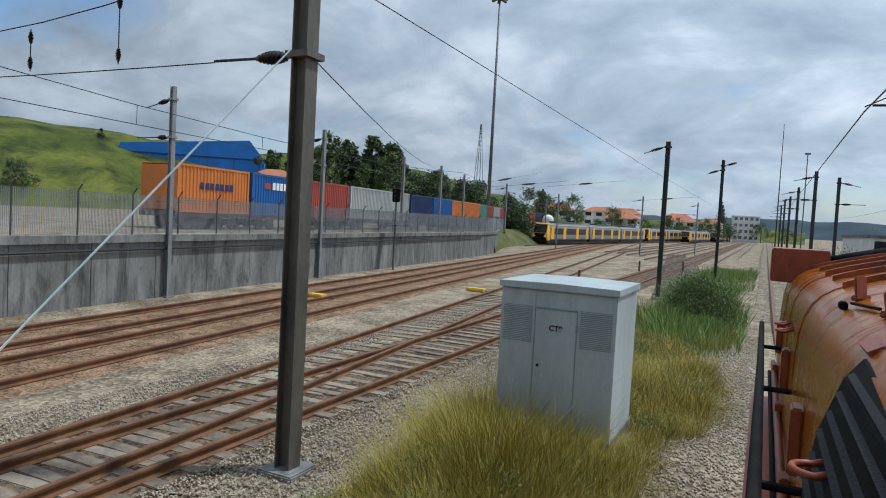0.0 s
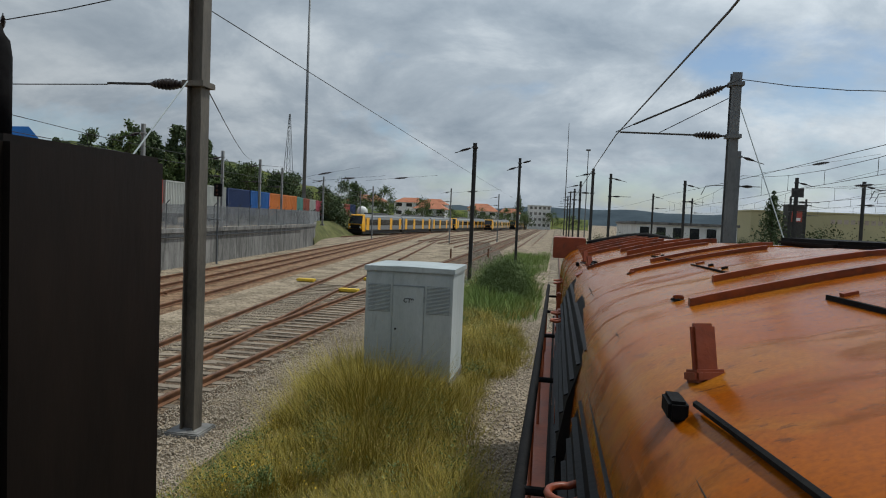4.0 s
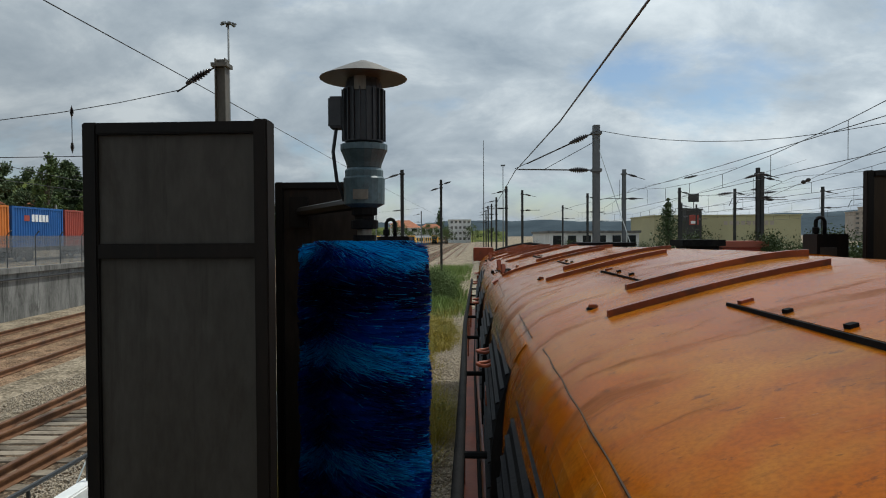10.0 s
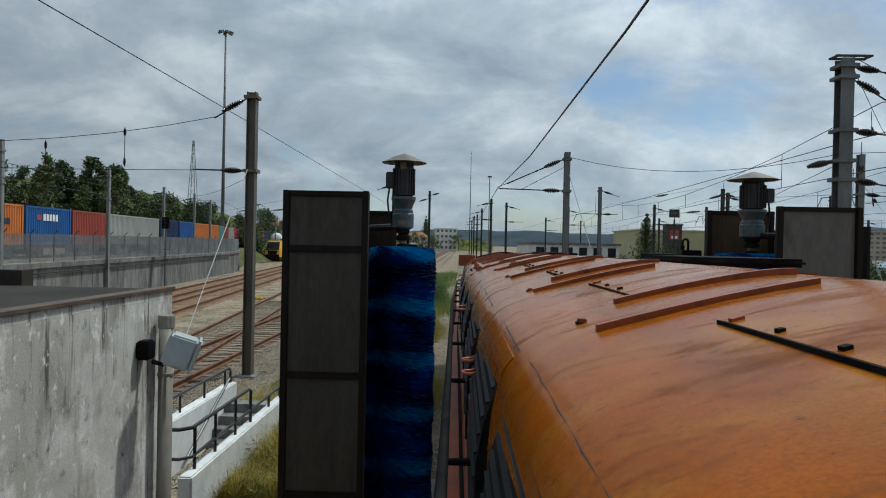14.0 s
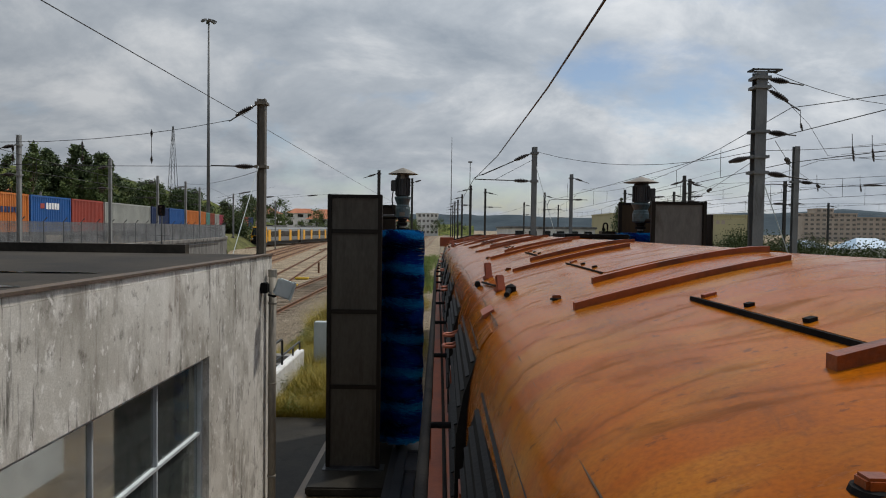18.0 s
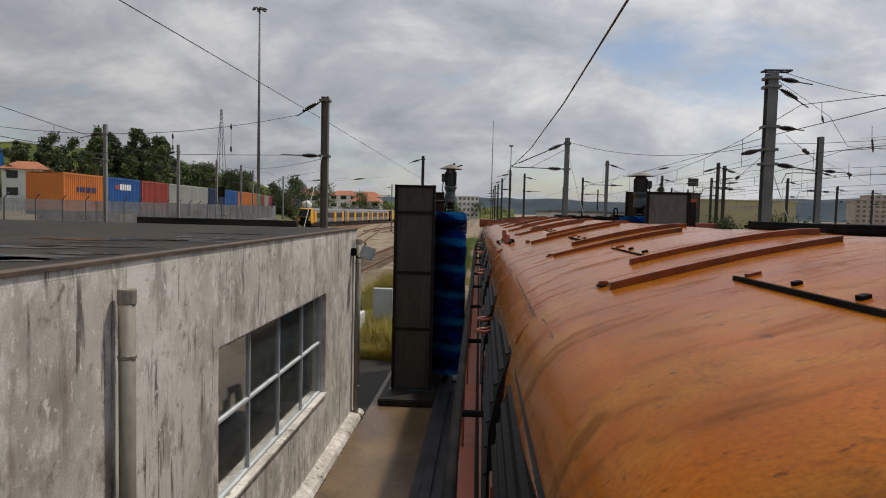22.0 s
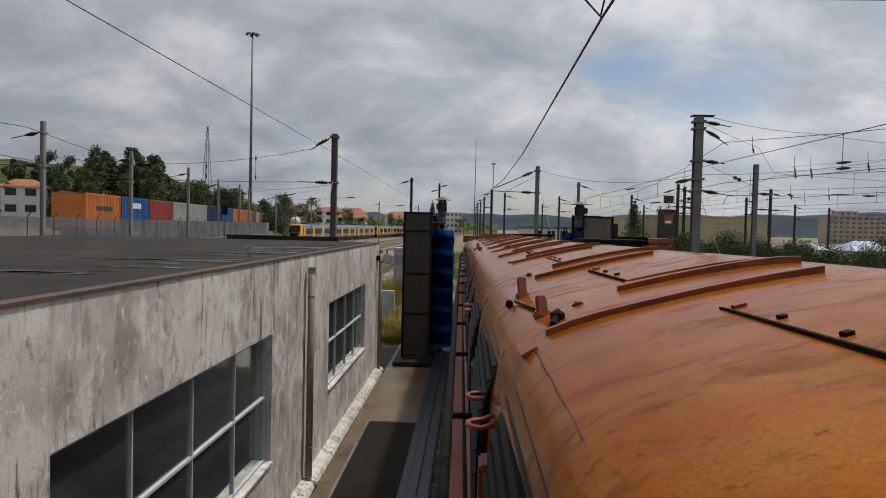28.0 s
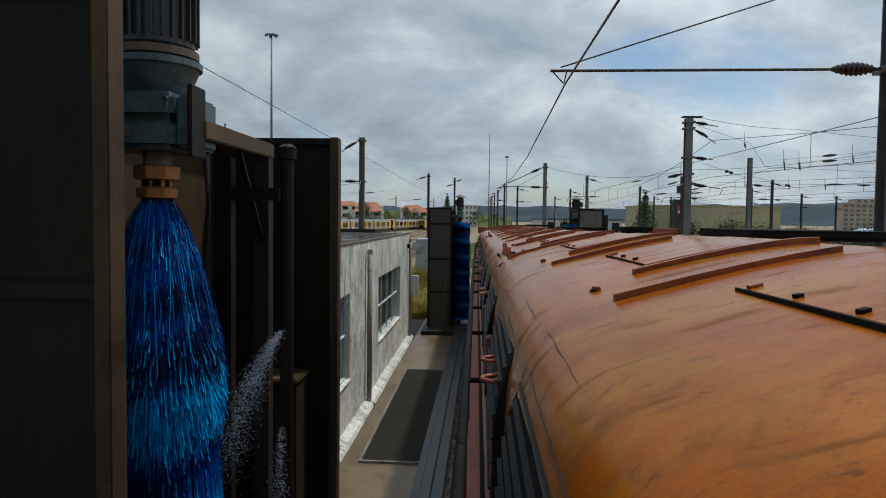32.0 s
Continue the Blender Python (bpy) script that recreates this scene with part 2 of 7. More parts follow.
def streaked_wall(name):
    """Old rendered concrete: mottled grey, pale scoured patches, thin dark runs of rain dirt and small pits."""
    m = bpy.data.materials.new(name)
    m.use_nodes = True
    t = m.node_tree
    b = t.nodes["Principled BSDF"]
    co = t.nodes.new("ShaderNodeTexCoord")

    def layer(stretch, scale, detail, lo, hi, twist=0.0, rough=0.6, shift=0.0):
        mp = t.nodes.new("ShaderNodeMapping")
        mp.inputs["Scale"].default_value, mp.inputs["Location"].default_value = stretch, (shift, shift, shift)
        t.links.new(co.outputs["Object"], mp.inputs[0])
        nz = node(t, "ShaderNodeTexNoise", Scale=scale, Detail=detail, Roughness=rough, Distortion=twist)
        t.links.new(mp.outputs[0], nz.inputs["Vector"])
        span = t.nodes.new("ShaderNodeMapRange")
        span.inputs["From Min"].default_value, span.inputs["From Max"].default_value = lo, hi
        t.links.new(nz.outputs[0], span.inputs[0])
        return span.outputs[0]

    def times(p, q):
        f = t.nodes.new("ShaderNodeMath"); f.operation = "MULTIPLY"
        t.links.new(p, f.inputs[0])
        if isinstance(q, float):
            f.inputs[1].default_value = q
        else:
            t.links.new(q, f.inputs[1])
        return f.outputs[0]

    def over(under, colour, factor):
        mx = t.nodes.new("ShaderNodeMix"); mx.data_type = "RGBA"
        t.links.new(factor, mx.inputs["Factor"])
        if isinstance(under, tuple):
            mx.inputs["A"].default_value = (*under, 1)
        else:
            t.links.new(under, mx.inputs["A"])
        mx.inputs["B"].default_value = (*colour, 1)
        return mx.outputs["Result"]
    c = over((0.70, 0.675, 0.615), (0.47, 0.445, 0.39), layer((1, 1, 0.8), 0.8, 9, 0.43, 0.60, 0.2, 0.65))
    c = over(c, (0.80, 0.775, 0.72), times(layer((1, 1, 0.8), 3.4, 8, 0.51, 0.60, 0.15, 0.66, 3.1), 0.8))
    c = over(c, (0.30, 0.275, 0.235), times(layer((1, 1, 0.45), 3.6, 8, 0.51, 0.62, 0.15, 0.66, 7.7), 0.75))
    runs = times(layer((1, 1, 0.07), 15.0, 6, 0.54, 0.61, 0.1, 0.64, 1.3), layer((1, 1, 0.6), 1.4, 6, 0.46, 0.57, 0.2, 0.62, 5.2))
    c = over(c, (0.050, 0.044, 0.035), times(runs, 0.85))
    c = over(c, (0.09, 0.080, 0.062), times(layer((1, 1, 0.8), 9.0, 8, 0.565, 0.69, 0.1, 0.70, 2.2), 0.75))
    c = over(c, (0.84, 0.82, 0.77), times(layer((1, 1, 0.6), 19.0, 5, 0.61, 0.67, 0.1, 0.6, 9.4), 0.85))
    c = over(c, (0.13, 0.050, 0.020), times(layer((1, 1, 0.10), 4.0, 7, 0.63, 0.72, 0.1, 0.6, 4.4), 0.5))
    grit = layer((1, 1, 1), 80, 4, 0.36, 0.66)
    c = over(c, (0.26, 0.24, 0.20), times(grit, 0.30))
    t.links.new(c, b.inputs["Base Color"])
    b.inputs["Roughness"].default_value = 0.88
    b.inputs["Specular IOR Level"].default_value = 0.2
    bp = t.nodes.new("ShaderNodeBump"); bp.inputs["Strength"].default_value = 0.10; bp.inputs["Distance"].default_value = 0.008
    t.links.new(grit, bp.inputs["Height"]); t.links.new(bp.outputs[0], b.inputs["Normal"])
    return m


M["concrete"] = streaked_wall("weathered_concrete")
M["concrete_grey"] = surface("grey_concrete", (0.105, 0.102, 0.095), (0.27, 0.262, 0.245), 0.85, 0, 1.2, 18, 0.2, (0.05, 0.048, 0.042), 0.4, (1, 1, 0.3), spec=0.25, drips=(0.03, 0.03, 0.027), drip_amount=0.35, drip_scale=3.0)
M["floor"] = surface("wet_concrete_floor", (0.085, 0.053, 0.027), (0.21, 0.147, 0.080), 0.40, 0, 0.9, 20, 0.15, (0.03, 0.026, 0.02), 0.25)
M["white_wall"] = surface("white_painted_masonry", (0.60, 0.61, 0.60), (0.80, 0.80, 0.78), 0.7, 0, 3, 30, 0.15, (0.35, 0.35, 0.33), 0.05)
M["roofing"] = surface("bitumen_roofing", (0.014, 0.012, 0.010), (0.050, 0.042, 0.032), 0.8, 0, 0.9, 25, 0.2, (0.012, 0.012, 0.012), 0.35, spec=0.2)
M["ballast"] = surface("ballast_stones", (0.085, 0.068, 0.045), (0.36, 0.30, 0.22), 0.9, 0, 2.2, 16, 0.9, (0.14, 0.09, 0.05), 0.1, cell=0.45, depth=0.05, spec=0.2)
M["earth"] = surface("yard_ground", (0.11, 0.085, 0.055), (0.38, 0.31, 0.22), 0.95, 0, 0.6, 13, 0.8, (0.16, 0.12, 0.07), 0.2, cell=0.4, depth=0.04, spec=0.2)
M["ballast_dark"] = surface("oily_ballast", (0.045, 0.031, 0.02), (0.20, 0.14, 0.09), 0.9, 0, 1.8, 15, 0.9, (0.05, 0.035, 0.022), 0.35, cell=0.5, depth=0.05, spec=0.2)
M["ballast_rust"] = surface("rust_stained_ballast", (0.10, 0.058, 0.030), (0.33, 0.21, 0.125), 0.9, 0, 1.5, 16, 0.9, (0.20, 0.17, 0.13), 0.2, cell=0.45, depth=0.05, spec=0.2)
M["mast_brown"] = surface("rusty_brown_mast", (0.060, 0.052, 0.042), (0.165, 0.142, 0.112), 0.6, 0.2, 2, 30, 0.15, (0.05, 0.03, 0.018), 0.3, (1, 1, 0.3))
M["grass_ground"] = surface("grass_soil", (0.06, 0.055, 0.022), (0.16, 0.135, 0.055), 0.95, 0, 0.8, 12, 0.5, (0.10, 0.085, 0.05), 0.15, spec=0.2)
M["rail"] = surface("rusty_rail", (0.085, 0.036, 0.015), (0.21, 0.095, 0.040), 0.6, 0.2, 2, 40, 0.2)
M["sleeper"] = surface("old_sleeper", (0.095, 0.072, 0.049), (0.27, 0.22, 0.16), 0.9, 0, 3, 30, 0.3, each=0.3)
M["puddle"] = plain("rain_puddle", (0.010, 0.0095, 0.008), 0.08, 0, 0.1, 1.0, 3.0, 0.02)
M["mast"] = surface("galvanised_mast", (0.095, 0.102, 0.106), (0.19, 0.20, 0.205), 0.6, 0.4, 2, 30, 0.1, (0.05, 0.035, 0.025), 0.2, (1, 1, 0.3))
M["puddle"].node_tree.nodes["Principled BSDF"].inputs["Specular IOR Level"].default_value = 1.0
M["mast_pale"] = surface("pale_galvanised_mast", (0.17, 0.175, 0.175), (0.31, 0.315, 0.31), 0.6, 0.2, 2, 30, 0.1, (0.08, 0.065, 0.05), 0.2, (1, 1, 0.3))
M["mast_dark"] = surface("dark_mast", (0.03, 0.03, 0.028), (0.06, 0.058, 0.055), 0.65, 0.3, 2, 30, 0.1)
M["wire"] = plain("wire_metal", (0.03, 0.03, 0.032), 0.5, 0.5)
M["insulator"] = plain("brown_insulator", (0.03, 0.022, 0.02), 0.3)
M["edge_rust"] = surface("dark_rusty_edge", (0.026, 0.016, 0.009), (0.085, 0.052, 0.027), 0.6, 0.1, 3, 30, 0.1, spec=0.2)
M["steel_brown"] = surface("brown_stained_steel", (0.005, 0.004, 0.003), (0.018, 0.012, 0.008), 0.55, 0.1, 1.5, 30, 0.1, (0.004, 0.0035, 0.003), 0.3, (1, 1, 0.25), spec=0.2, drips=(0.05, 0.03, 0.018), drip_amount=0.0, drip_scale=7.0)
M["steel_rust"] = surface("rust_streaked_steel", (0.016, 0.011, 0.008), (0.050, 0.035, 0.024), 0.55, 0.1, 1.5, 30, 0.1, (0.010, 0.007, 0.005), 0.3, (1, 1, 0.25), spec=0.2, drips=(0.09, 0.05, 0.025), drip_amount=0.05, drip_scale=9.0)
M["panel_steel"] = surface("pale_steel_sheet", (0.075, 0.070, 0.064), (0.17, 0.162, 0.15), 0.45, 0.1, 1.0, 30, 0.06, (0.05, 0.04, 0.03), 0.3, (1, 1, 0.3), spec=0.3)
M["panel_tan"] = surface("stained_tan_sheet", (0.10, 0.060, 0.014), (0.235, 0.148, 0.038), 0.5, 0.1, 1.2, 25, 0.08, (0.03, 0.02, 0.01), 0.45, (1, 1, 0.5))
M["panel_brown"] = surface("dark_brown_sheet", (0.03, 0.018, 0.008), (0.075, 0.046, 0.02), 0.55, 0.1, 1.2, 25, 0.08, (0.015, 0.01, 0.006), 0.3, (1, 1, 0.2), spec=0.25)
M["arm_tan"] = surface("stained_tan_steel", (0.042, 0.026, 0.011), (0.115, 0.074, 0.034), 0.55, 0.1, 2.0, 30, 0.1, (0.03, 0.02, 0.01), 0.35, spec=0.2)
M["panel_grey"] = surface("dull_steel_sheet", (0.034, 0.028, 0.021), (0.082, 0.073, 0.06), 0.5, 0.1, 1.0, 30, 0.06, (0.028, 0.02, 0.012), 0.3, (1, 1, 0.3), spec=0.25, drips=(0.02, 0.016, 0.01), drip_amount=0.2)
M["motor_green"] = surface("green_grey_motor_paint", (0.035, 0.062, 0.070), (0.085, 0.135, 0.15), 0.45, 0, 5, 40, 0.1, (0.03, 0.025, 0.02), 0.3)
M["motor_black"] = surface("black_motor_paint", (0.012, 0.013, 0.015), (0.04, 0.04, 0.042), 0.45, 0, 5, 40, 0.1)
M["hat"] = surface("steel_rain_cap", (0.10, 0.085, 0.065), (0.22, 0.19, 0.15), 0.4, 0.4, 4, 40, 0.1)
M["brass"] = surface("brass_nipple", (0.25, 0.11, 0.03), (0.40, 0.19, 0.06), 0.45, 0.4, 5, 40, 0.1)
M["pipe"] = surface("dull_grey_pipe", (0.15, 0.135, 0.11), (0.31, 0.285, 0.235), 0.6, 0.1, 4, 40, 0.08, (0.07, 0.05, 0.035), 0.2, (1, 1, 0.3))
M["cabinet"] = surface("grey_white_cabinet_paint", (0.30, 0.34, 0.34), (0.45, 0.49, 0.49), 0.5, 0, 1.5, 30, 0.05, (0.25, 0.26, 0.25), 0.08, (1, 1, 0.3))
M["vent_dark"] = plain("dark_vent", (0.24, 0.275, 0.28), 0.6)
M["lettering"] = plain("black_lettering", (0.02, 0.02, 0.02), 0.6)
M["white_letter"] = plain("white_lettering", (0.78, 0.78, 0.78), 0.6)
M["frame_white"] = plain("white_window_frame", (0.46, 0.50, 0.52), 0.5)
M["glass"] = glassy("window_glass", (0.80, 0.85, 0.86))
M["glass"].node_tree.nodes["Principled BSDF"].inputs["IOR"].default_value = 1.6


def add_film(m, colour, amount):
    """A thin film on a pane, uneven at two scales, that puts reflected sky into colour."""
    t = m.node_tree
    out, b = t.nodes["Material Output"], t.nodes["Principled BSDF"]
    # diffuse share, coloured like the sky that the panes mirror
    dirt = t.nodes.new("ShaderNodeBsdfDiffuse"); dirt.inputs[0].default_value = (*colour, 1)
    co = t.nodes.new("ShaderNodeTexCoord")
    nz = node(t, "ShaderNodeTexNoise", Scale=2.2, Detail=8.0, Roughness=0.65)
    t.links.new(co.outputs["Object"], nz.inputs["Vector"])
    span = t.nodes.new("ShaderNodeMapRange")
    span.inputs["From Min"].default_value, span.inputs["From Max"].default_value = 0.3, 0.7
    span.inputs["To Min"].default_value, span.inputs["To Max"].default_value = amount * 0.5, amount * 1.5
    t.links.new(nz.outputs[0], span.inputs[0])
    mx = t.nodes.new("ShaderNodeMixShader")
    t.links.new(span.outputs[0], mx.inputs[0]); t.links.new(b.outputs[0], mx.inputs[1]); t.links.new(dirt.outputs[0], mx.inputs[2])
    t.links.new(mx.outputs[0], out.inputs[0])


add_film(M["glass"], (0.13, 0.15, 0.145), 0.12)
M["dark_glass"] = plain("dark_train_glass", (0.012, 0.014, 0.016), 0.12)
M["handrail"] = plain("black_handrail_paint", (0.025, 0.028, 0.03), 0.4)
M["fence"] = plain("galvanised_fence", (0.09, 0.095, 0.10), 0.5, 0.5)
M["fence_panel"] = surface("fence_bars", (0.16, 0.17, 0.175), (0.28, 0.29, 0.295), 0.7, 0, 1.0, 20, 0.1)
M["train_yellow"] = plain("train_yellow", (0.85, 0.42, 0.015), 0.35)
M["train_grey"] = plain("train_grey", (0.20, 0.205, 0.205), 0.4)
M["train_roof"] = plain("train_roof_grey", (0.11, 0.11, 0.108), 0.6)
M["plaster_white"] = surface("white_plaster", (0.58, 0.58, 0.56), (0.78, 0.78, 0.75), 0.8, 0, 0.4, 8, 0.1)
M["spray"] = plain("white_water_drops", (0.75, 0.80, 0.85), 0.15)
M["plaster_beige"] = surface("beige_cladding", (0.36, 0.335, 0.19), (0.46, 0.43, 0.25), 0.7, 0, 0.1, 4, 0.1)
M["motor_rust"] = surface("rusty_motor_rim", (0.05, 0.035, 0.025), (0.13, 0.09, 0.06), 0.7, 0, 8, 60, 0.3)
M["plaster_tan"] = surface("tan_plaster", (0.34, 0.29, 0.24), (0.47, 0.41, 0.35), 0.8, 0, 0.2, 5, 0.1)
M["roof_tile"] = surface("orange_roof_tile", (0.28, 0.09, 0.04), (0.45, 0.18, 0.09), 0.8, 0, 0.5, 6, 0.3)
M["roof_blue"] = plain("pale_blue_roof_sheet", (0.34, 0.46, 0.58), 0.5)
M["hall_blue"] = plain("blue_sheet_cladding", (0.02, 0.17, 0.55), 0.5, 0, 0.15, 0.3, 6)
M["bark"] = surface("bark", (0.05, 0.038, 0.025), (0.12, 0.09, 0.06), 0.9, 0, 3, 30, 0.5)
# near black for the sheet that paints shade on the back screen
M["shade_black"] = surface("shade_black_sheet", (0.003, 0.003, 0.003), (0.008, 0.007, 0.006), 0.7, 0, 3, 40, 0.1, spec=0.08)
M["dark_pad"] = surface("dark_pad_concrete", (0.013, 0.012, 0.010), (0.042, 0.038, 0.031), 0.55, 0, 1.5, 30, 0.2, (0.012, 0.011, 0.009), 0.3, spec=0.12)
M["wagon_dark"] = surface("dark_wagon", (0.02, 0.018, 0.016), (0.055, 0.045, 0.04), 0.7, 0, 2, 30, 0.2)
M["yellow_box"] = plain("yellow_point_box", (0.62, 0.42, 0.03), 0.5)
M["grey_steel_beam"] = surface("wet_grey_beam", (0.020, 0.022, 0.026), (0.066, 0.070, 0.078), 0.42, 0.2, 2, 30, 0.1)
M["mat_dark"] = surface("dark_wet_mat", (0.010, 0.008, 0.005), (0.026, 0.021, 0.013), 0.7, 0, 2, 60, 0.3, spec=0.12)
for nm, c in dict(cont_blue=(0.015, 0.10, 0.32), cont_navy=(0.012, 0.03, 0.10), cont_red=(0.33, 0.055, 0.035), cont_grey=(0.36, 0.37, 0.34), cont_green=(0.10, 0.25, 0.21), cont_orange=(0.55, 0.17, 0.03), cont_rust=(0.28, 0.07, 0.04), cont_pink=(0.50, 0.10, 0.14)).items():
    M[nm] = plain(nm + "_paint", c, 0.55, 0, 0.15, 0.6, 20)


def leaf_material(name, dark, light, each_leaf=True):
    m = bpy.data.materials.new(name)
    m.use_nodes = True
    t = m.node_tree
    b = t.nodes["Principled BSDF"]
    geo = t.nodes.new("ShaderNodeNewGeometry")
    ramp = t.nodes.new("ShaderNodeValToRGB")
    ramp.color_ramp.elements[0].color, ramp.color_ramp.elements[1].color = (*dark, 1), (*light, 1)
    co = t.nodes.new("ShaderNodeTexCoord")
    nz = node(t, "ShaderNodeTexNoise", Scale=0.7, Detail=3.0)
    t.links.new(co.outputs["Object"], nz.inputs["Vector"])
    mixer = t.nodes.new("ShaderNodeMath"); mixer.operation = "MULTIPLY_ADD"; mixer.inputs[1].default_value = 0.5
    t.links.new(geo.outputs["Random Per Island"], mixer.inputs[0])
    half = t.nodes.new("ShaderNodeMath"); half.operation = "MULTIPLY"; half.inputs[1].default_value = 0.5
    t.links.new(nz.outputs[0], half.inputs[0]); t.links.new(half.outputs[0], mixer.inputs[2])
    t.links.new(mixer.outputs[0], ramp.inputs[0]); t.links.new(ramp.outputs[0], b.inputs["Base Color"])
    b.inputs["Roughness"].default_value = 0.6
    b.inputs["Specular IOR Level"].default_value = 0.25
    b.inputs["Transmission Weight"].default_value = 0.0
    return m


M["leaf"] = leaf_material("green_leaves", (0.034, 0.060, 0.016), (0.125, 0.165, 0.050))
M["leaf_dark"] = leaf_material("dark_conifer_leaves", (0.034, 0.060, 0.024), (0.115, 0.150, 0.062))
M["grass"] = leaf_material("grass_blades", (0.050, 0.075, 0.010), (0.50, 0.37, 0.062))
M["grass"].node_tree.nodes["Noise Texture"].inputs["Scale"].default_value = 2.4
M["tall_grass"] = leaf_material("tall_green_grass", (0.09, 0.17, 0.035), (0.30, 0.36, 0.11))
M["seed_head"] = leaf_material("dry_seed_heads", (0.22, 0.15, 0.05), (0.62, 0.46, 0.20))
M["flower"] = plain("yellow_flower", (0.75, 0.50, 0.02), 0.6)
M["bush_green"] = leaf_material("feathery_green", (0.055, 0.095, 0.028), (0.175, 0.225, 0.075))
M["shrub"] = leaf_material("dark_shrub_leaves", (0.022, 0.036, 0.013), (0.080, 0.105, 0.038))
M["shrub"].node_tree.nodes["Principled BSDF"].inputs["Specular IOR Level"].default_value = 0.1
M["stone"] = leaf_material("loose_stones", (0.13, 0.10, 0.07), (0.50, 0.425, 0.32))
M["hill"] = surface("hill_grass", (0.055, 0.075, 0.014), (0.145, 0.15, 0.032), 0.95, 0, 0.08, 1.5, 0.4, (0.02, 0.032, 0.012), 0.7, spec=0.1)
M["slope_grass"] = surface("dry_slope_grass", (0.060, 0.070, 0.024), (0.155, 0.150, 0.062), 0.95, 0, 0.6, 9, 0.6, (0.05, 0.045, 0.028), 0.4, spec=0.1)
# distance haze is put into this blue-grey
M["far_hill"] = surface("hazed_hill_woods", (0.030, 0.045, 0.058), (0.062, 0.084, 0.098), 0.95, 0, 0.01, 0.1, 0.1, spec=0.1)
# near-black navy holds the brush's own shade as well as its colour
M["bristle"] = leaf_material("navy_bristles", (0.0002, 0.0025, 0.034), (0.0010, 0.040, 0.30))
M["bristle_pale"] = leaf_material("light_blue_bristles", (0.0004, 0.028, 0.22), (0.012, 0.35, 0.72))
M["bristle_pale"].node_tree.nodes["Principled BSDF"].inputs["Specular IOR Level"].default_value = 0.1
M["bristle_pale"].node_tree.nodes["Color Ramp"].color_ramp.elements[0].position = 0.30
M["bristle_pale"].node_tree.nodes["Color Ramp"].color_ramp.elements[1].position = 0.66
M["bristle"].node_tree.nodes["Principled BSDF"].inputs["Specular IOR Level"].default_value = 0.08
M["bristle"].node_tree.nodes["Color Ramp"].color_ramp.elements[0].position = 0.45
M["bristle"].node_tree.nodes["Color Ramp"].color_ramp.elements[1].position = 0.60
M["bristle"].node_tree.nodes["Noise Texture"].inputs["Scale"].default_value = 1.0
M["bristle"].node_tree.nodes["Noise Texture"].inputs["Detail"].default_value = 5.0
M["bristle"].node_tree.nodes["Math"].inputs[1].default_value = 0.15
M["bristle"].node_tree.nodes["Math.001"].inputs[1].default_value = 0.90
band = M["bristle"].node_tree.nodes.new("ShaderNodeMapping")
band.inputs["Scale"].default_value = (2.0, 2.0, 4.5)
M["bristle"].node_tree.links.new(M["bristle"].node_tree.nodes["Texture Coordinate"].outputs["Object"], band.inputs[0])
M["bristle"].node_tree.links.new(band.outputs[0], M["bristle"].node_tree.nodes["Noise Texture"].inputs["Vector"])
M["bristle"].node_tree.nodes["Principled BSDF"].inputs["Roughness"].default_value = 0.6

# ---- mesh helpers ----


def link_mesh(name, bm, material, smooth=False):
    me = bpy.data.meshes.new(name)
    bmesh.ops.recalc_face_normals(bm, faces=bm.faces[:])
    bm.to_mesh(me)
    bm.free()
    me.materials.append(M[material])
    if smooth:
        me.polygons.foreach_set("use_smooth", [True] * len(me.polygons))
    return new(name, me)


def part(name, bm, material, parent, label="", smooth=False):
    ob = link_mesh(name, bm, material, smooth)
    ob.parent = parent
    if label:
        ob["label"] = label
    return ob


def thing(name, x, y, z, label, category, group="", kind="", rz=0):
    ob = new(name)
    ob.empty_display_size = 0.2
    ob.matrix_basis = pose(x, y, z, 0, 0, rz)
    return tagged(ob, label, category, group, kind)


def solid(name, bm, material, label, category, group="", kind="", smooth=False):
    return tagged(link_mesh(name, bm, material, smooth), label, category, group, kind)


def box(x0, y0, z0, x1, y1, z1, bevel=0.0, bm=None):
    own = bm is None
    bm = bm or bmesh.new()
    made = bmesh.ops.create_cube(bm, size=1.0, matrix=Matrix.Translation(((x0 + x1) / 2, (y0 + y1) / 2, (z0 + z1) / 2)) @ Matrix.Diagonal((abs(x1 - x0), abs(y1 - y0), abs(z1 - z0), 1)))
    if bevel and own:
        bmesh.ops.bevel(bm, geom=bm.edges[:], offset=bevel, segments=2, affect="EDGES")
    return bm


def tilted(sx, sy, sz, m, bm=None):
    bm = bm or bmesh.new()
    bmesh.ops.create_cube(bm, size=1.0, matrix=m @ Matrix.Diagonal((sx, sy, sz, 1)))
    return bm


def rod(a, b, r0, r1=None, seg=10, bm=None):
    bm = bm or bmesh.new()
    a, b = Vector(a), Vector(b)
    d = b - a
    m = Matrix.Translation((a + b) / 2) @ d.to_track_quat("Z", "Y").to_matrix().to_4x4()
    bmesh.ops.create_cone(bm, cap_ends=True, segments=seg, radius1=r0, radius2=r0 if r1 is None else r1, depth=d.length, matrix=m)
    return bm


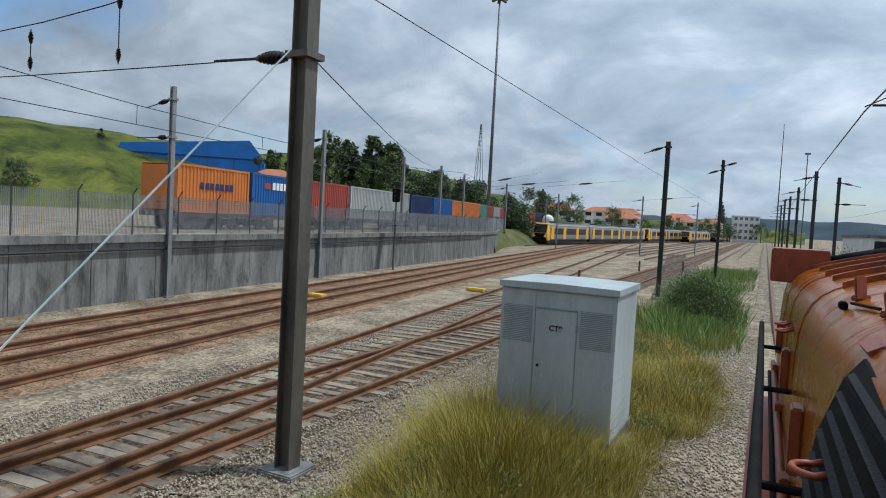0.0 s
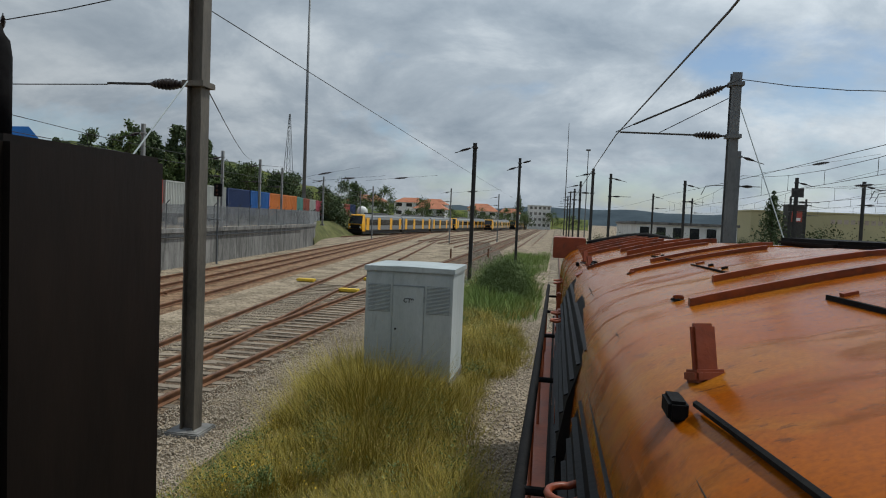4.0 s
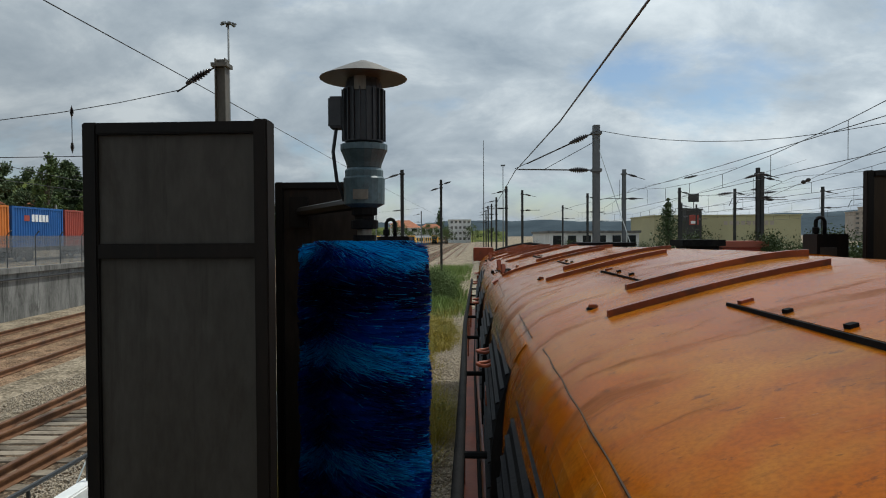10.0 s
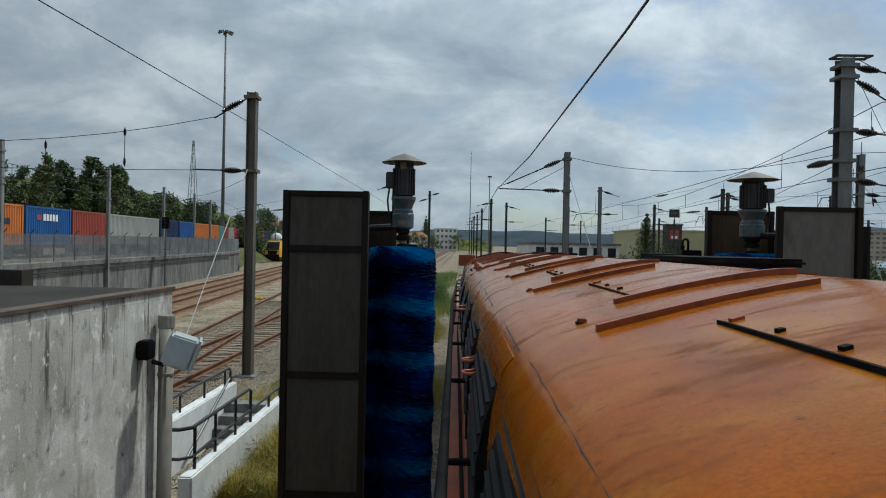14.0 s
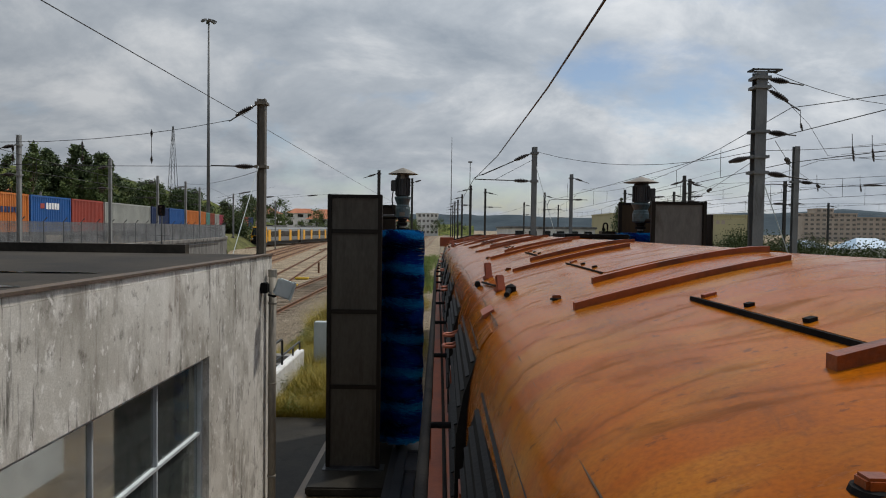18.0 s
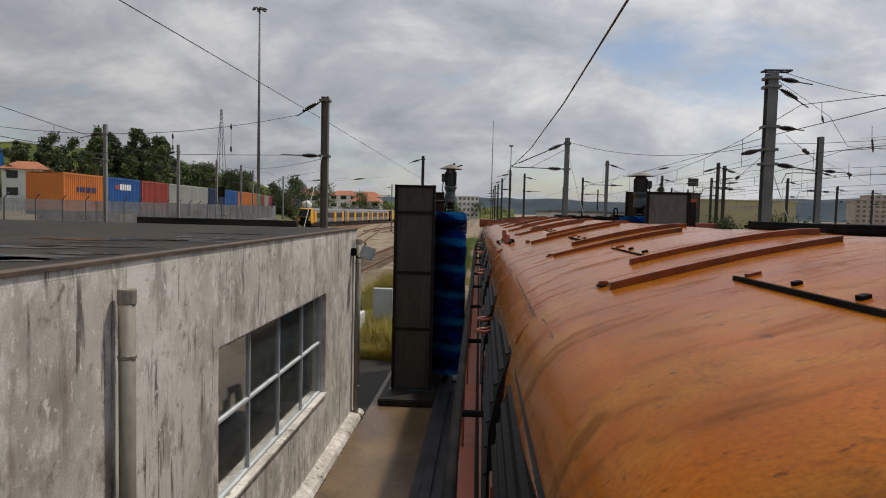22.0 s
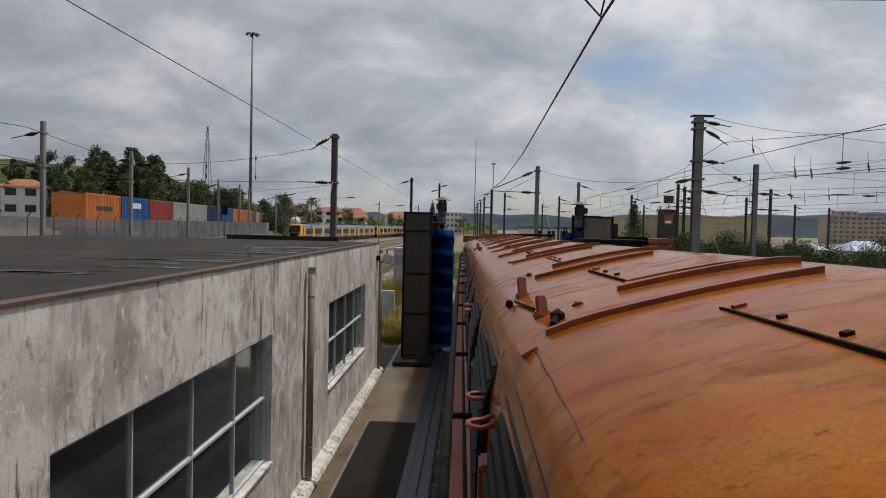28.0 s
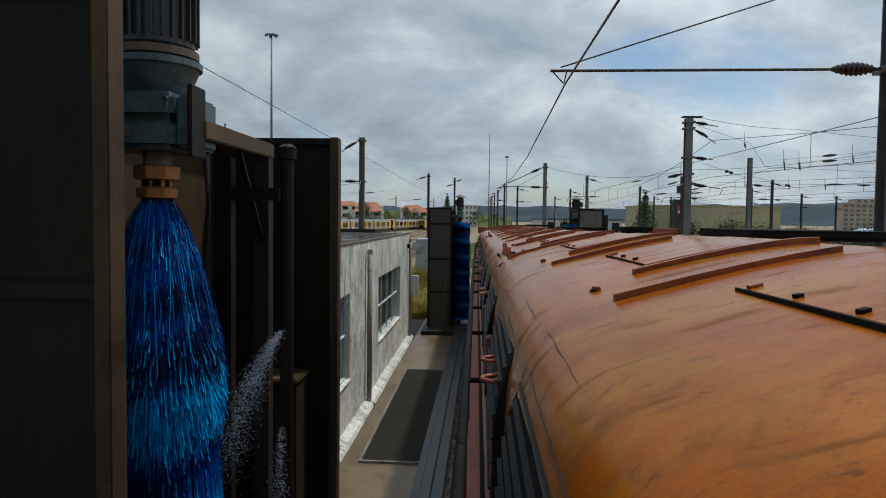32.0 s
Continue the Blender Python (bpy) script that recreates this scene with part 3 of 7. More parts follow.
def tube(points, r, seg=8, bm=None):
    """A pipe with round joints along the points."""
    bm = bm or bmesh.new()
    pts = [Vector(p) for p in points]
    rings = []
    for i, p in enumerate(pts):
        d = (pts[min(i + 1, len(pts) - 1)] - pts[max(i - 1, 0)]).normalized()
        ref = Vector((0, 0, 1)) if abs(d.z) < 0.9 else Vector((0, 1, 0))
        u = d.cross(ref).normalized()
        v = u.cross(d)
        rings.append([bm.verts.new(p + r * (math.cos(2 * math.pi * k / seg) * u + math.sin(2 * math.pi * k / seg) * v)) for k in range(seg)])
    for a, b in zip(rings, rings[1:]):
        for k in range(seg):
            bm.faces.new((a[k], a[(k + 1) % seg], b[(k + 1) % seg], b[k]))
    bm.faces.new(rings[0]); bm.faces.new(rings[-1])
    return bm


def lathe(profile, seg=24, at=(0, 0, 0), bm=None):
    """A turned solid round z: (radius, height) from bottom to top."""
    bm = bm or bmesh.new()
    rings = [[bm.verts.new((at[0] + r * math.cos(2 * math.pi * k / seg), at[1] + r * math.sin(2 * math.pi * k / seg), at[2] + h)) for k in range(seg)] for r, h in profile]
    for a, b in zip(rings, rings[1:]):
        for k in range(seg):
            bm.faces.new((a[k], a[(k + 1) % seg], b[(k + 1) % seg], b[k]))
    bm.faces.new(rings[0]); bm.faces.new(rings[-1])
    return bm


def sweep(section, path, closed=True, bm=None):
    """A section of (across, up) moved along level points of (x, y, z)."""
    bm = bm or bmesh.new()
    pts = [Vector(p) for p in path]
    rings = []
    for i, p in enumerate(pts):
        d = pts[min(i + 1, len(pts) - 1)] - pts[max(i - 1, 0)]
        side = Vector((d.y, -d.x, 0)).normalized()
        rings.append([bm.verts.new(p + side * a + Vector((0, 0, h))) for a, h in section])
    n = len(section)
    for a, b in zip(rings, rings[1:]):
        for k in range(n if closed else n - 1):
            bm.faces.new((a[k], a[(k + 1) % n], b[(k + 1) % n], b[k]))
    if closed:
        bm.faces.new(rings[0]); bm.faces.new(rings[-1])
    return bm


def quads(name, corners, material):
    """Many loose four-cornered blades from an array of n x 4 x 3."""
    n = len(corners)
    me = bpy.data.meshes.new(name)
    me.vertices.add(n * 4); me.loops.add(n * 4); me.polygons.add(n)
    me.vertices.foreach_set("co", corners.reshape(-1).astype(np.float32))
    me.loops.foreach_set("vertex_index", np.arange(n * 4, dtype=np.int32))
    me.polygons.foreach_set("loop_start", np.arange(0, n * 4, 4, dtype=np.int32))
    me.update(calc_edges=True)
    me.materials.append(M[material])
    return new(name, me)


def blades(rng, base, heights, width, lean):
    """Upright blades on base points (n x 3)."""
    n = len(base)
    a = rng.uniform(0, 2 * np.pi, n)
    side = np.stack([np.cos(a), np.sin(a), np.zeros(n)], 1) * width
    tip = base + np.stack([rng.normal(0, lean, n) * heights, rng.normal(0, lean, n) * heights, heights], 1)
    return np.stack([base - side, base + side, tip + side * 0.25, tip - side * 0.25], 1)


def leaf_cloud(rng, centres, radii, count, size, flat=0.8):
    """Small leaf quads filling soft clumps."""
    pick = rng.integers(0, len(centres), count)
    d = np.clip(rng.normal(0, 0.50, (count, 3)), -1.25, 1.25)
    p = np.asarray(centres)[pick] + d * np.asarray(radii)[pick][:, None] * np.array([1, 1, flat])
    u = rng.normal(0, 1, (count, 3)); u /= np.linalg.norm(u, axis=1)[:, None]
    w = np.cross(u, rng.normal(0, 1, (count, 3))); w /= np.linalg.norm(w, axis=1)[:, None] + 1e-9
    s = size * rng.uniform(0.6, 1.4, count)[:, None]
    return np.stack([p - u * s - w * s * 0.6, p + u * s - w * s * 0.6, p + u * s + w * s * 0.6, p - u * s + w * s * 0.6], 1)

# ---- ground, bank and tracks ----


def terrain(x, y):
    """Height of the ground: the low yard, the grass bank beside the wash track, and its ballast."""
    def ease(a, b, v):
        u = min(1, max(0, (v - a) / (b - a)))
        return u * u * (3 - 2 * u)
    bank = ease(-5.6, -3.4, x) * (1 - ease(5.2, 7.0, x))
    return -0.18 + 0.62 * bank * ease(-0.5, 4.0, y) * (1 - 0.35 * ease(14, 30, y)) + 0.40 * bank * (1 - ease(-0.5, 4.0, y)) + 0.34 * math.exp(-((x + 2.6) / 1.15) ** 2 - ((y - 7.9) / 2.4) ** 2)


def build_ground():
    bm = bmesh.new()
    xs = [-2500, -600, -150, -60, -30, -12, -8] + [-6 + 0.4 * i for i in range(34)] + [9, 12, 30, 60, 150, 600, 2500]
    ys = [-1500, -200, -60, -30] + [-12 + 1.0 * i for i in range(50)] + [45, 60, 120, 300, 900, 3500]
    grid = [[bm.verts.new((x, y, terrain(x, y) if abs(y) < 70 else -0.18)) for x in xs] for y in ys]
    for a, b in zip(grid, grid[1:]):
        for k in range(len(xs) - 1):
            bm.faces.new((a[k], a[k + 1], b[k + 1], b[k]))
    solid("ground", bm, "earth", "grey-brown gravelly yard ground with weeds", "ground", kind="structure", smooth=True)


build_ground()
GAUGE = 1.668
RAIL = [(-0.040, 0.0), (-0.046, -0.012), (-0.046, -0.045), (-0.020, -0.058), (-0.020, -0.125), (-0.09, -0.145), (-0.09, -0.16), (0.09, -0.16), (0.09, -0.145), (0.020, -0.125), (0.020, -0.058), (0.046, -0.045), (0.046, -0.012), (0.040, 0.0)]


def curve_points(x0, y0, y1, slope, bend, step=4.0, z=0.0):
    """Points of a line that leaves x0 at y0 and eases into a sideways slope over bend metres."""
    pts = []
    n = max(2, int((y1 - y0) / step))
    for i in range(n + 1):
        y = y0 + (y1 - y0) * i / n
        s = y - y0
        x = x0 + (slope * s * s / (2 * bend) if s < bend else slope * (s - bend / 2)) if bend else x0 + slope * s
        pts.append((x, y, z))
    return pts


def at_y(pts, y):
    for a, b in zip(pts, pts[1:]):
        if a[1] <= y <= b[1]:
            u = (y - a[1]) / (b[1] - a[1])
            return tuple(a[k] + u * (b[k] - a[k]) for k in range(3)), math.atan2(-(b[0] - a[0]), b[1] - a[1])
    return pts[-1], 0.0


sleeper_mesh = None


def railway(name, pts, near=None, label="rusty yard track on pale ballast", bed=1.9, sleepers=True, step=0.62, bed_mat="ballast"):
    """Ballast bed, two rails, and sleepers: single parts along near, the rest in one piece."""
    global sleeper_mesh
    tr = thing(name, pts[0][0], pts[0][1], 0, label, "track", kind="structure")
    inv = Matrix.Translation((-pts[0][0], -pts[0][1], 0))

    def own(bm, pname, mat):
        bm.transform(inv)
        return part(pname, bm, mat, tr)
    own(sweep([(-bed, -0.33), (-bed + 0.35, -0.172), (bed - 0.35, -0.172), (bed, -0.33)], pts), "ballast_bed", bed_mat)
    for s in (-1, 1):
        own(sweep([(a + s * (GAUGE / 2 + 0.035), h) for a, h in RAIL], pts), "rail", "rail")
    if not sleepers:
        return tr
    if sleeper_mesh is None:
        bm = box(-1.3, -0.125, -0.30, 1.3, 0.125, -0.145, 0.012)
        sleeper_mesh = bpy.data.meshes.new("sleeper")
        bm.to_mesh(sleeper_mesh); bm.free()
        sleeper_mesh.materials.append(M["sleeper"])
    rest = bmesh.new()
    y = pts[0][1] + 0.2
    rnd = random.Random(name)
    while y < min(pts[-1][1], 75):
        p, turn = at_y(pts, y)
        m = inv @ Matrix.Translation((p[0], p[1], p[2] + rnd.uniform(-0.015, 0.01))) @ Matrix.Rotation(turn + rnd.uniform(-0.015, 0.015), 4, "Z")
        if near and near[0] < y < near[1]:
            ob = new("sleeper", sleeper_mesh)
            ob.parent = tr
            ob.matrix_basis = m
        else:
            tilted(2.6, 0.25, 0.17, m @ Matrix.Translation((0, 0, -0.23)), rest)
        y += step
    if len(rest.verts):
        tagged(own(rest, "sleepers_far", "sleeper"), kind="stuff")
    else:
        rest.free()
    return tr


SLANT = -0.115
railway("track_1", curve_points(-8.22, -7.6, 320, 0, 0, 8), near=(-6, 32), bed_mat="ballast_dark", label="straight rusty track with wooden sleepers on pale ballast")
railway("track_2", curve_points(-8.4, -6, 230, SLANT, 16, 2, -0.009), near=(2, 30), bed_mat="ballast_dark", label="rusty turnout track leaving the straight track")
railway("track_3", curve_points(-9.8, -30, 230, SLANT, 0), bed_mat="ballast_rust", label="rusty slanting yard track with brown rails")
railway("track_4", curve_points(-12.7, -30, 230, SLANT, 0, 4.0, 0.022), bed_mat="ballast_rust", label="rusty slanting yard track near the retaining wall")
railway("track_5", curve_points(-12.0, 80, 330, 0, 0, 20, 0.006), label="far straight yard track on pale ballast")
railway("track_6", curve_points(-4.3, 80, 330, 0, 0, 20, 0.003), label="far straight yard track on pale ballast")
railway("track_7", curve_points(-16.0, 90, 330, 0, 0, 20, 0.012), label="far straight yard track on pale ballast")
railway("track_8", curve_points(-20.0, 95, 330, 0, 0, 20, 0.018), label="far straight yard track on pale ballast")
railway("track_9", curve_points(-35.1, 98, 330, 0.079, 0, 20, 0.02), label="far yard track under the parked trains")
railway("track_wash", curve_points(1.32, -60, 330, 0, 0, 10, 0.42), label="washing track with worn rails on grey ballast", sleepers=False)

# retaining wall with fence, upper yard


def wall_x(y):
    return -22.2 + SLANT * (y - 23)


def bank_x(y):
    """The upper yard's edge, which swings away to the west past the wall's end."""
    u = min(1, max(0, (y - 63) / 34))
    return wall_x(y) - 6.3 * u * u * (3 - 2 * u)


def build_retaining_wall():
    w = thing("retaining_wall", wall_x(0), 0, 0, "tall grey concrete retaining wall with stains", "retaining wall", kind="structure")
    inv = Matrix.Translation((-wall_x(0), 0, 0))
    y = -46.0
    while y < 88:
        bm = bmesh.new()
        pts = [(bank_x(v), v, 0) for v in (y + 0.015, y + 2.985)]
        sweep([(-0.35, -0.3), (0.0, -0.3), (0.0, 2.05), (-0.35, 2.05)], pts, bm=bm)
        bm.transform(inv)
        part("wall_panel", bm, "concrete_grey", w)
        y += 3.0
    bm = sweep([(-0.45, 2.05), (0.10, 2.05), (0.10, 2.32), (-0.45, 2.32)], [(bank_x(v), v, 0) for v in [-46, 62] + [65 + 3 * k for k in range(9)]])
    bm.transform(inv)
    part("coping", bm, "concrete_grey", w)
    bm = tube([(wall_x(v) + 0.09, v, 1.78) for v in range(-46, 63, 6)], 0.05, 6)
    bm.transform(inv)
    part("cable", bm, "wire", w)
    up = bmesh.new()
    sweep([(-60.0, -0.3), (-0.35, -0.3), (-0.35, 2.2), (-60.0, 2.2)], [(wall_x(v), v, 0) for v in (-60, 62)], bm=up)
    sweep([(-60.0, -0.3), (-0.35, -0.3), (-0.35, 2.2), (-60.0, 2.2)], [(bank_x(v), v, 0) for v in [62.01 + 3 * k for k in range(10)]], bm=up)
    slope = bmesh.new()
    rows = []
    for k in range(26):
        v = 70 + 4.0 * k
        toe = 0.10 + 5.0 * min(1, max(0, (v - 74) / 40)) ** 1.3
        top = 0.6 + 1.7 * min(1, max(0, (v - 74) / 22))
        x = bank_x(v) + 0.02
        rows.append([slope.verts.new((x + dx, v, z)) for dx, z in ((toe, -0.25), (toe * 0.62, top * 0.30 + 0.05 * math.sin(v)), (toe * 0.30, top * 0.66), (0.0 if v < 88 else -0.4, top), (-60, top if v > 89 else -0.3))])
    for p, q in zip(rows, rows[1:]):
        for k in range(4):
            slope.faces.new((p[k], p[k + 1], q[k + 1], q[k]))
    solid("embankment", slope, "slope_grass", "grassy embankment that runs out beside the retaining wall", "ground", kind="structure", smooth=True)
    solid("upper_yard", up, "earth", "raised gravel yard behind the retaining wall", "ground", kind="structure")
    f = thing("yard_fence", wall_x(0) - 0.25, 0, 2.3, "grey sheet and mesh fence on the retaining wall", "fence", kind="structure")
    inv = Matrix.Translation((-wall_x(0) + 0.25, 0, -2.3))
    y = -44.0
    while y < 94:
        x = bank_x(y) - 0.25
        bm = tube([(x, y, 2.3), (x, y, 3.86), (x + 0.22, y, 4.1)], 0.03, 6)
        bm.transform(inv)
        part("post", bm, "fence", f)
        bm = bmesh.new()
        for k in range(38):
            v = y + 0.06 + k * 0.061
            box(bank_x(v) - 0.256, v, 2.36, bank_x(v) - 0.244, v + 0.017, 3.85, bm=bm)
        bm.transform(inv)
        part("mesh_panel", bm, "fence_panel", f)
        y += 2.4
    bm = bmesh.new()
    for h in (3.64, 3.74, 3.84):
        tube([(bank_x(v) - 0.25, v, h) for v in (-44, 63, 70, 76, 82, 88, 94)], 0.008, 4, bm)
    bm.transform(inv)
    part("wire_strands", bm, "fence", f)


build_retaining_wall()

# ---- wash plant floor and building ----


def build_wash_floor():
    solid("wash_floor", box(-1.75, -34, -0.3, -0.42, -3.6, 0.29), "floor", "wet brown-stained concrete walkway of the wash plant", "floor", kind="structure")
    # corner slab in the dark tone of the brush pad
    solid("drain_slab", box(-3.25, -7.74, -0.3, -1.757, -3.8, 0.275), "dark_pad", "dark concrete slab at the building corner", "floor", kind="structure")
    solid("wash_floor_east", box(3.0, -34, -0.3, 6.5, -3.6, 0.28), "floor", "wet concrete walkway of the wash plant", "floor", kind="structure")
    beam = thing("track_edge_beam", -0.2, -20, 0.3, "wet grey steel and concrete kerb beside the washing track", "kerb", kind="structure")
    for x0, x1, z0, z1 in ((-0.415, -0.30, -0.5, 0.12), (-0.297, -0.17, -0.5, 0.16), (-0.167, -0.02, -0.5, 0.11)):
        part("channel", box(x0, -14, z0, x1, 17, z1, 0.01), "grey_steel_beam", beam)
    for y in (-5.6, -6.4, -3.9):
        part("cross_plate", box(-0.215, y + 19.6, 0.02, 0.16, y + 20.1, 0.15, 0.01), "grey_steel_beam", beam)
    mat = thing("drain_mat", -1.0, -14.4, 0.292, "dark wet mat lying on the walkway", "mat")
    part("mat", box(-0.48, -3.5, 0.0, 0.54, 2.3, 0.022, 0.006), "mat_dark", mat)
    for x0, x1, y0, y1 in ((-0.52, -0.483, -3.55, 2.35), (0.543, 0.575, -3.55, 2.35), (-0.48, 0.54, 2.303, 2.35), (-0.48, 0.54, -3.55, -3.503)):
        part("edging", box(x0, y0, 0, x1, y1, 0.03), "concrete_grey", mat)


build_wash_floor()
BX, BY0, BY1, BZ = -1.95, -7.75, -32.0, 3.36


def window_rows():
    return [(-13.5, -9.86, 1.2, 2.6, 4), (-20.4, -16.5, 1.14, 2.6, 4), (-28.6, -24.8, 1.14, 2.6, 4)]


def build_building():
    b = thing("wash_building", BX, BY0, 0, "low weathered concrete service building with flat roof and stained walls", "building")
    inv = Matrix.Translation((-BX, -BY0, 0))

    def put(name, bm, mat, label=""):
        bm.transform(inv)
        return part(name, bm, mat, b, label)
    # east wall built of piers, aprons and lintels so that the openings go through
    cuts = window_rows()
    T = 0.25
    y = BY0
    for y0, y1, z0, z1, n in cuts:
        put("wall_pier", box(BX - T, y1, -0.2, BX, y, BZ), "concrete", "rain-streaked pale concrete wall")
        put("wall_apron", box(BX - T, y0, -0.2, BX, y1, z0), "concrete")
        put("wall_lintel", box(BX - T, y0, z1, BX, y1, BZ), "concrete")
        y = y0
    put("wall_pier", box(BX - T, BY1, -0.2, BX, y, BZ), "concrete")
    # a wide open doorway in the north wall shows the yard through the eastern windows
    put("wall_pier", box(BX - 7.6, BY0 - 0.25, -0.2, -7.4, BY0, BZ), "concrete")
    put("wall_lintel", box(-7.4, BY0 - 0.25, 2.75, -3.75, BY0, BZ), "concrete")
    put("wall_pier", box(-3.75, BY0 - 0.25, -0.2, BX - T - 0.002, BY0, BZ), "concrete")
    put("wall", box(BX - 7.6, BY1, -0.2, BX - T - 0.002, BY1 + 0.25, BZ), "concrete")
    for a, c in ((BY1 + 0.25, -27.5), (-21, -19.5), (-15.0, -14.0), (-9.5, BY0 - 0.252)):
        put("wall_pier", box(BX - 7.6, a, -0.2, BX - 7.35, c, BZ), "concrete")
    for a, c in ((-27.5, -21), (-19.5, -15.0), (-14.0, -9.5)):
        put("wall_apron", box(BX - 7.6, a, -0.2, BX - 7.35, c, 0.9), "concrete")
        put("wall_lintel", box(BX - 7.6, a, 2.4, BX - 7.35, c, BZ), "concrete")
    # floor set in the same dark tone as the brush pad
    put("floor_slab", box(BX - 7.35, BY1 + 0.25, -0.2, BX - T, BY0 - 0.25, 0.3), "dark_pad", "dark concrete floor")
    put("roof_slab", box(BX - 7.6, BY1, BZ + 0.002, BX - 0.003, BY0 - 0.003, BZ + 0.05), "concrete")
    put("roofing", box(BX - 7.5, BY1 + 0.1, BZ + 0.052, BX - 0.10, BY0 - 0.14, BZ + 0.066), "roofing", "dark wet bitumen roofing with puddles")
    put("edge_strip", box(BX - 0.09, BY1, BZ + 0.052, BX + 0.012, BY0 + 0.02, BZ + 0.072), "motor_rust", "thin rusty metal roof edge")
    rp = random.Random(5)
    for k in range(34):
        px = -2.25 - 0.9 * rp.random() ** 1.5 - (0.7 if k % 5 == 0 else 0)
        py = -19.0 + 8.0 * rp.random()
        pr, pq = rp.uniform(0.12, 0.55), rp.uniform(0.03, 0.16)
        px = min(px, BX - 0.14 - pr * 1.2)
        pm = bmesh.new()
        ring = [pm.verts.new((px + pr * math.cos(2 * math.pi * k / 18) * rp.uniform(0.7, 1.2), py + pq * math.sin(2 * math.pi * k / 18) * rp.uniform(0.8, 1.15), BZ + 0.070)) for k in range(18)]
        pm.faces.new(ring)
        put("puddle", pm, "puddle", "shallow rain puddle")
    put("upstand", box(BX - 3.75, BY0 - 0.135, BZ + 0.052, BX - 1.0, BY0 - 0.01, BZ + 0.17), "roofing")
    put("plinth", sweep([(-0.02, 0.28), (0.15, 0.28), (0.12, 0.34), (-0.02, 0.40)], [(BX + 0.022, BY1 + (BY0 - BY1) * v / 30, 0) for v in range(31)]), "concrete", "rough pale concrete plinth")
    # windows
    for y0, y1, z0, z1, n in cuts:
        fr = bmesh.new()
        xf = BX - 0.09
        box(xf - 0.03, y0, z0, xf + 0.03, y1, z0 + 0.045, bm=fr)
        box(xf - 0.03, y0, z1 - 0.045, xf + 0.03, y1, z1, bm=fr)
        box(xf - 0.03, y0, z0 + 0.046, xf + 0.03, y0 + 0.045, z1 - 0.046, bm=fr)
        box(xf - 0.03, y1 - 0.045, z0 + 0.046, xf + 0.03, y1, z1 - 0.046, bm=fr)
        fr.transform(inv)
        w = part("window", fr, "frame_white", b, "steel framed window with dark panes")
        step = (y1 - y0) / n
        zm = (z0 + z1) / 2 + 0.02
        for i in range(1, n):
            bm = box(xf - 0.018, y0 + i * step - 0.009, z0 + 0.046, xf + 0.022, y0 + i * step + 0.009, z1 - 0.046)
            bm.transform(inv)
            part("mullion", bm, "frame_white", w)
        bm = box(xf - 0.014, y0 + 0.046, zm - 0.012, xf + 0.026, y1 - 0.046, zm + 0.012)
        bm.transform(inv)
        part("transom", bm, "frame_white", w)
        for i in range(n):
            for za, zb in ((z0 + 0.046, zm - 0.017), (zm + 0.017, z1 - 0.046)):
                bm = box(xf - 0.006, y0 + i * step + 0.018, za, xf - 0.001, y0 + (i + 1) * step - 0.018, zb)
                bm.transform(inv)
                pane = part("pane", bm, "glass", w)
                pane.visible_shadow = False
        bm = box(BX - 0.055, y0 + 0.003, z0 + 0.001, BX + 0.03, y1 - 0.003, z0 + 0.025)
        bm.transform(inv)
        part("sill", bm, "concrete", w)
    return b


build_building()
solid("yard_slab", box(-6.85, -7.74, -0.4, -3.28, -2.6, -0.02), "floor", "tan concrete slab outside the open doorway", "floor", kind="structure")
solid("yard_wall", box(-5.85, -7.4, -0.3, -5.62, -5.8, 1.6, 0.015), "white_wall", "low white painted yard wall beside the doorway", "wall", kind="structure")


def downpipe(y, x=BX + 0.075, r=0.047, label="grey weathered downpipe on the concrete wall"):
    d = thing("downpipe", x, y, 0.3, label, "downpipe", "wall downpipes")
    part("pipe", tube([(0, 0, 0.12), (0, 0, 2.95)], r, 12), "pipe", d, smooth=True)
    part("shoe", tube([(0, 0, 0.125), (0, 0, 0.06), (0.03, 0, 0.02), (0.12, 0, -0.01)], r * 0.98, 12), "pipe", d, smooth=True)
    for h in (0.5, 1.6, 2.55):
        part("bracket", lathe([(r + 0.002, h), (r + 0.006, h + 0.004), (r + 0.006, h + 0.022), (r + 0.002, h + 0.026)], 12), "pipe", d)
    part("collar", lathe([(r + 0.002, 2.87), (r + 0.006, 2.875), (r + 0.006, 2.95), (r + 0.003, 2.96)], 12), "pipe", d)
    return d


downpipe(-15.0)
downpipe(-8.0)
downpipe(-23.2)


def floodlight():
    f = thing("floodlight", -1.76, -8.18, 3.0, "grey box floodlight bolted to the downpipe corner", "floodlight")
    m = pose(0.07, 0.0, 0.05, 0, 20, 20)
    body = box(-0.09, -0.095, -0.10, 0.075, 0.095, 0.10, 0.012)
    body.transform(m)
    part("housing", body, "cabinet", f, "grey ribbed housing")
    for k in range(7):
        part("fin", tilted(0.012, 0.006, 0.17, m @ pose(-0.096, -0.078 + 0.026 * k, 0)), "cabinet", f)
    part("bezel", tilted(0.016, 0.205, 0.215, m @ Matrix.Translation((0.084, 0, 0))), "cabinet", f)
    part("lens", tilted(0.008, 0.165, 0.175, m @ Matrix.Translation((0.095, 0, 0))), "frame_white", f)
    part("arm", tube([(-0.12, 0, -0.02), (-0.05, 0, -0.04), (0.0, 0, 0)], 0.015, 6), "black", f)
    part("junction_box", box(-0.19, -0.09, 0.0, -0.11, 0.02, 0.12, 0.01), "black", f)


floodlight()

# white stair walls with handrails


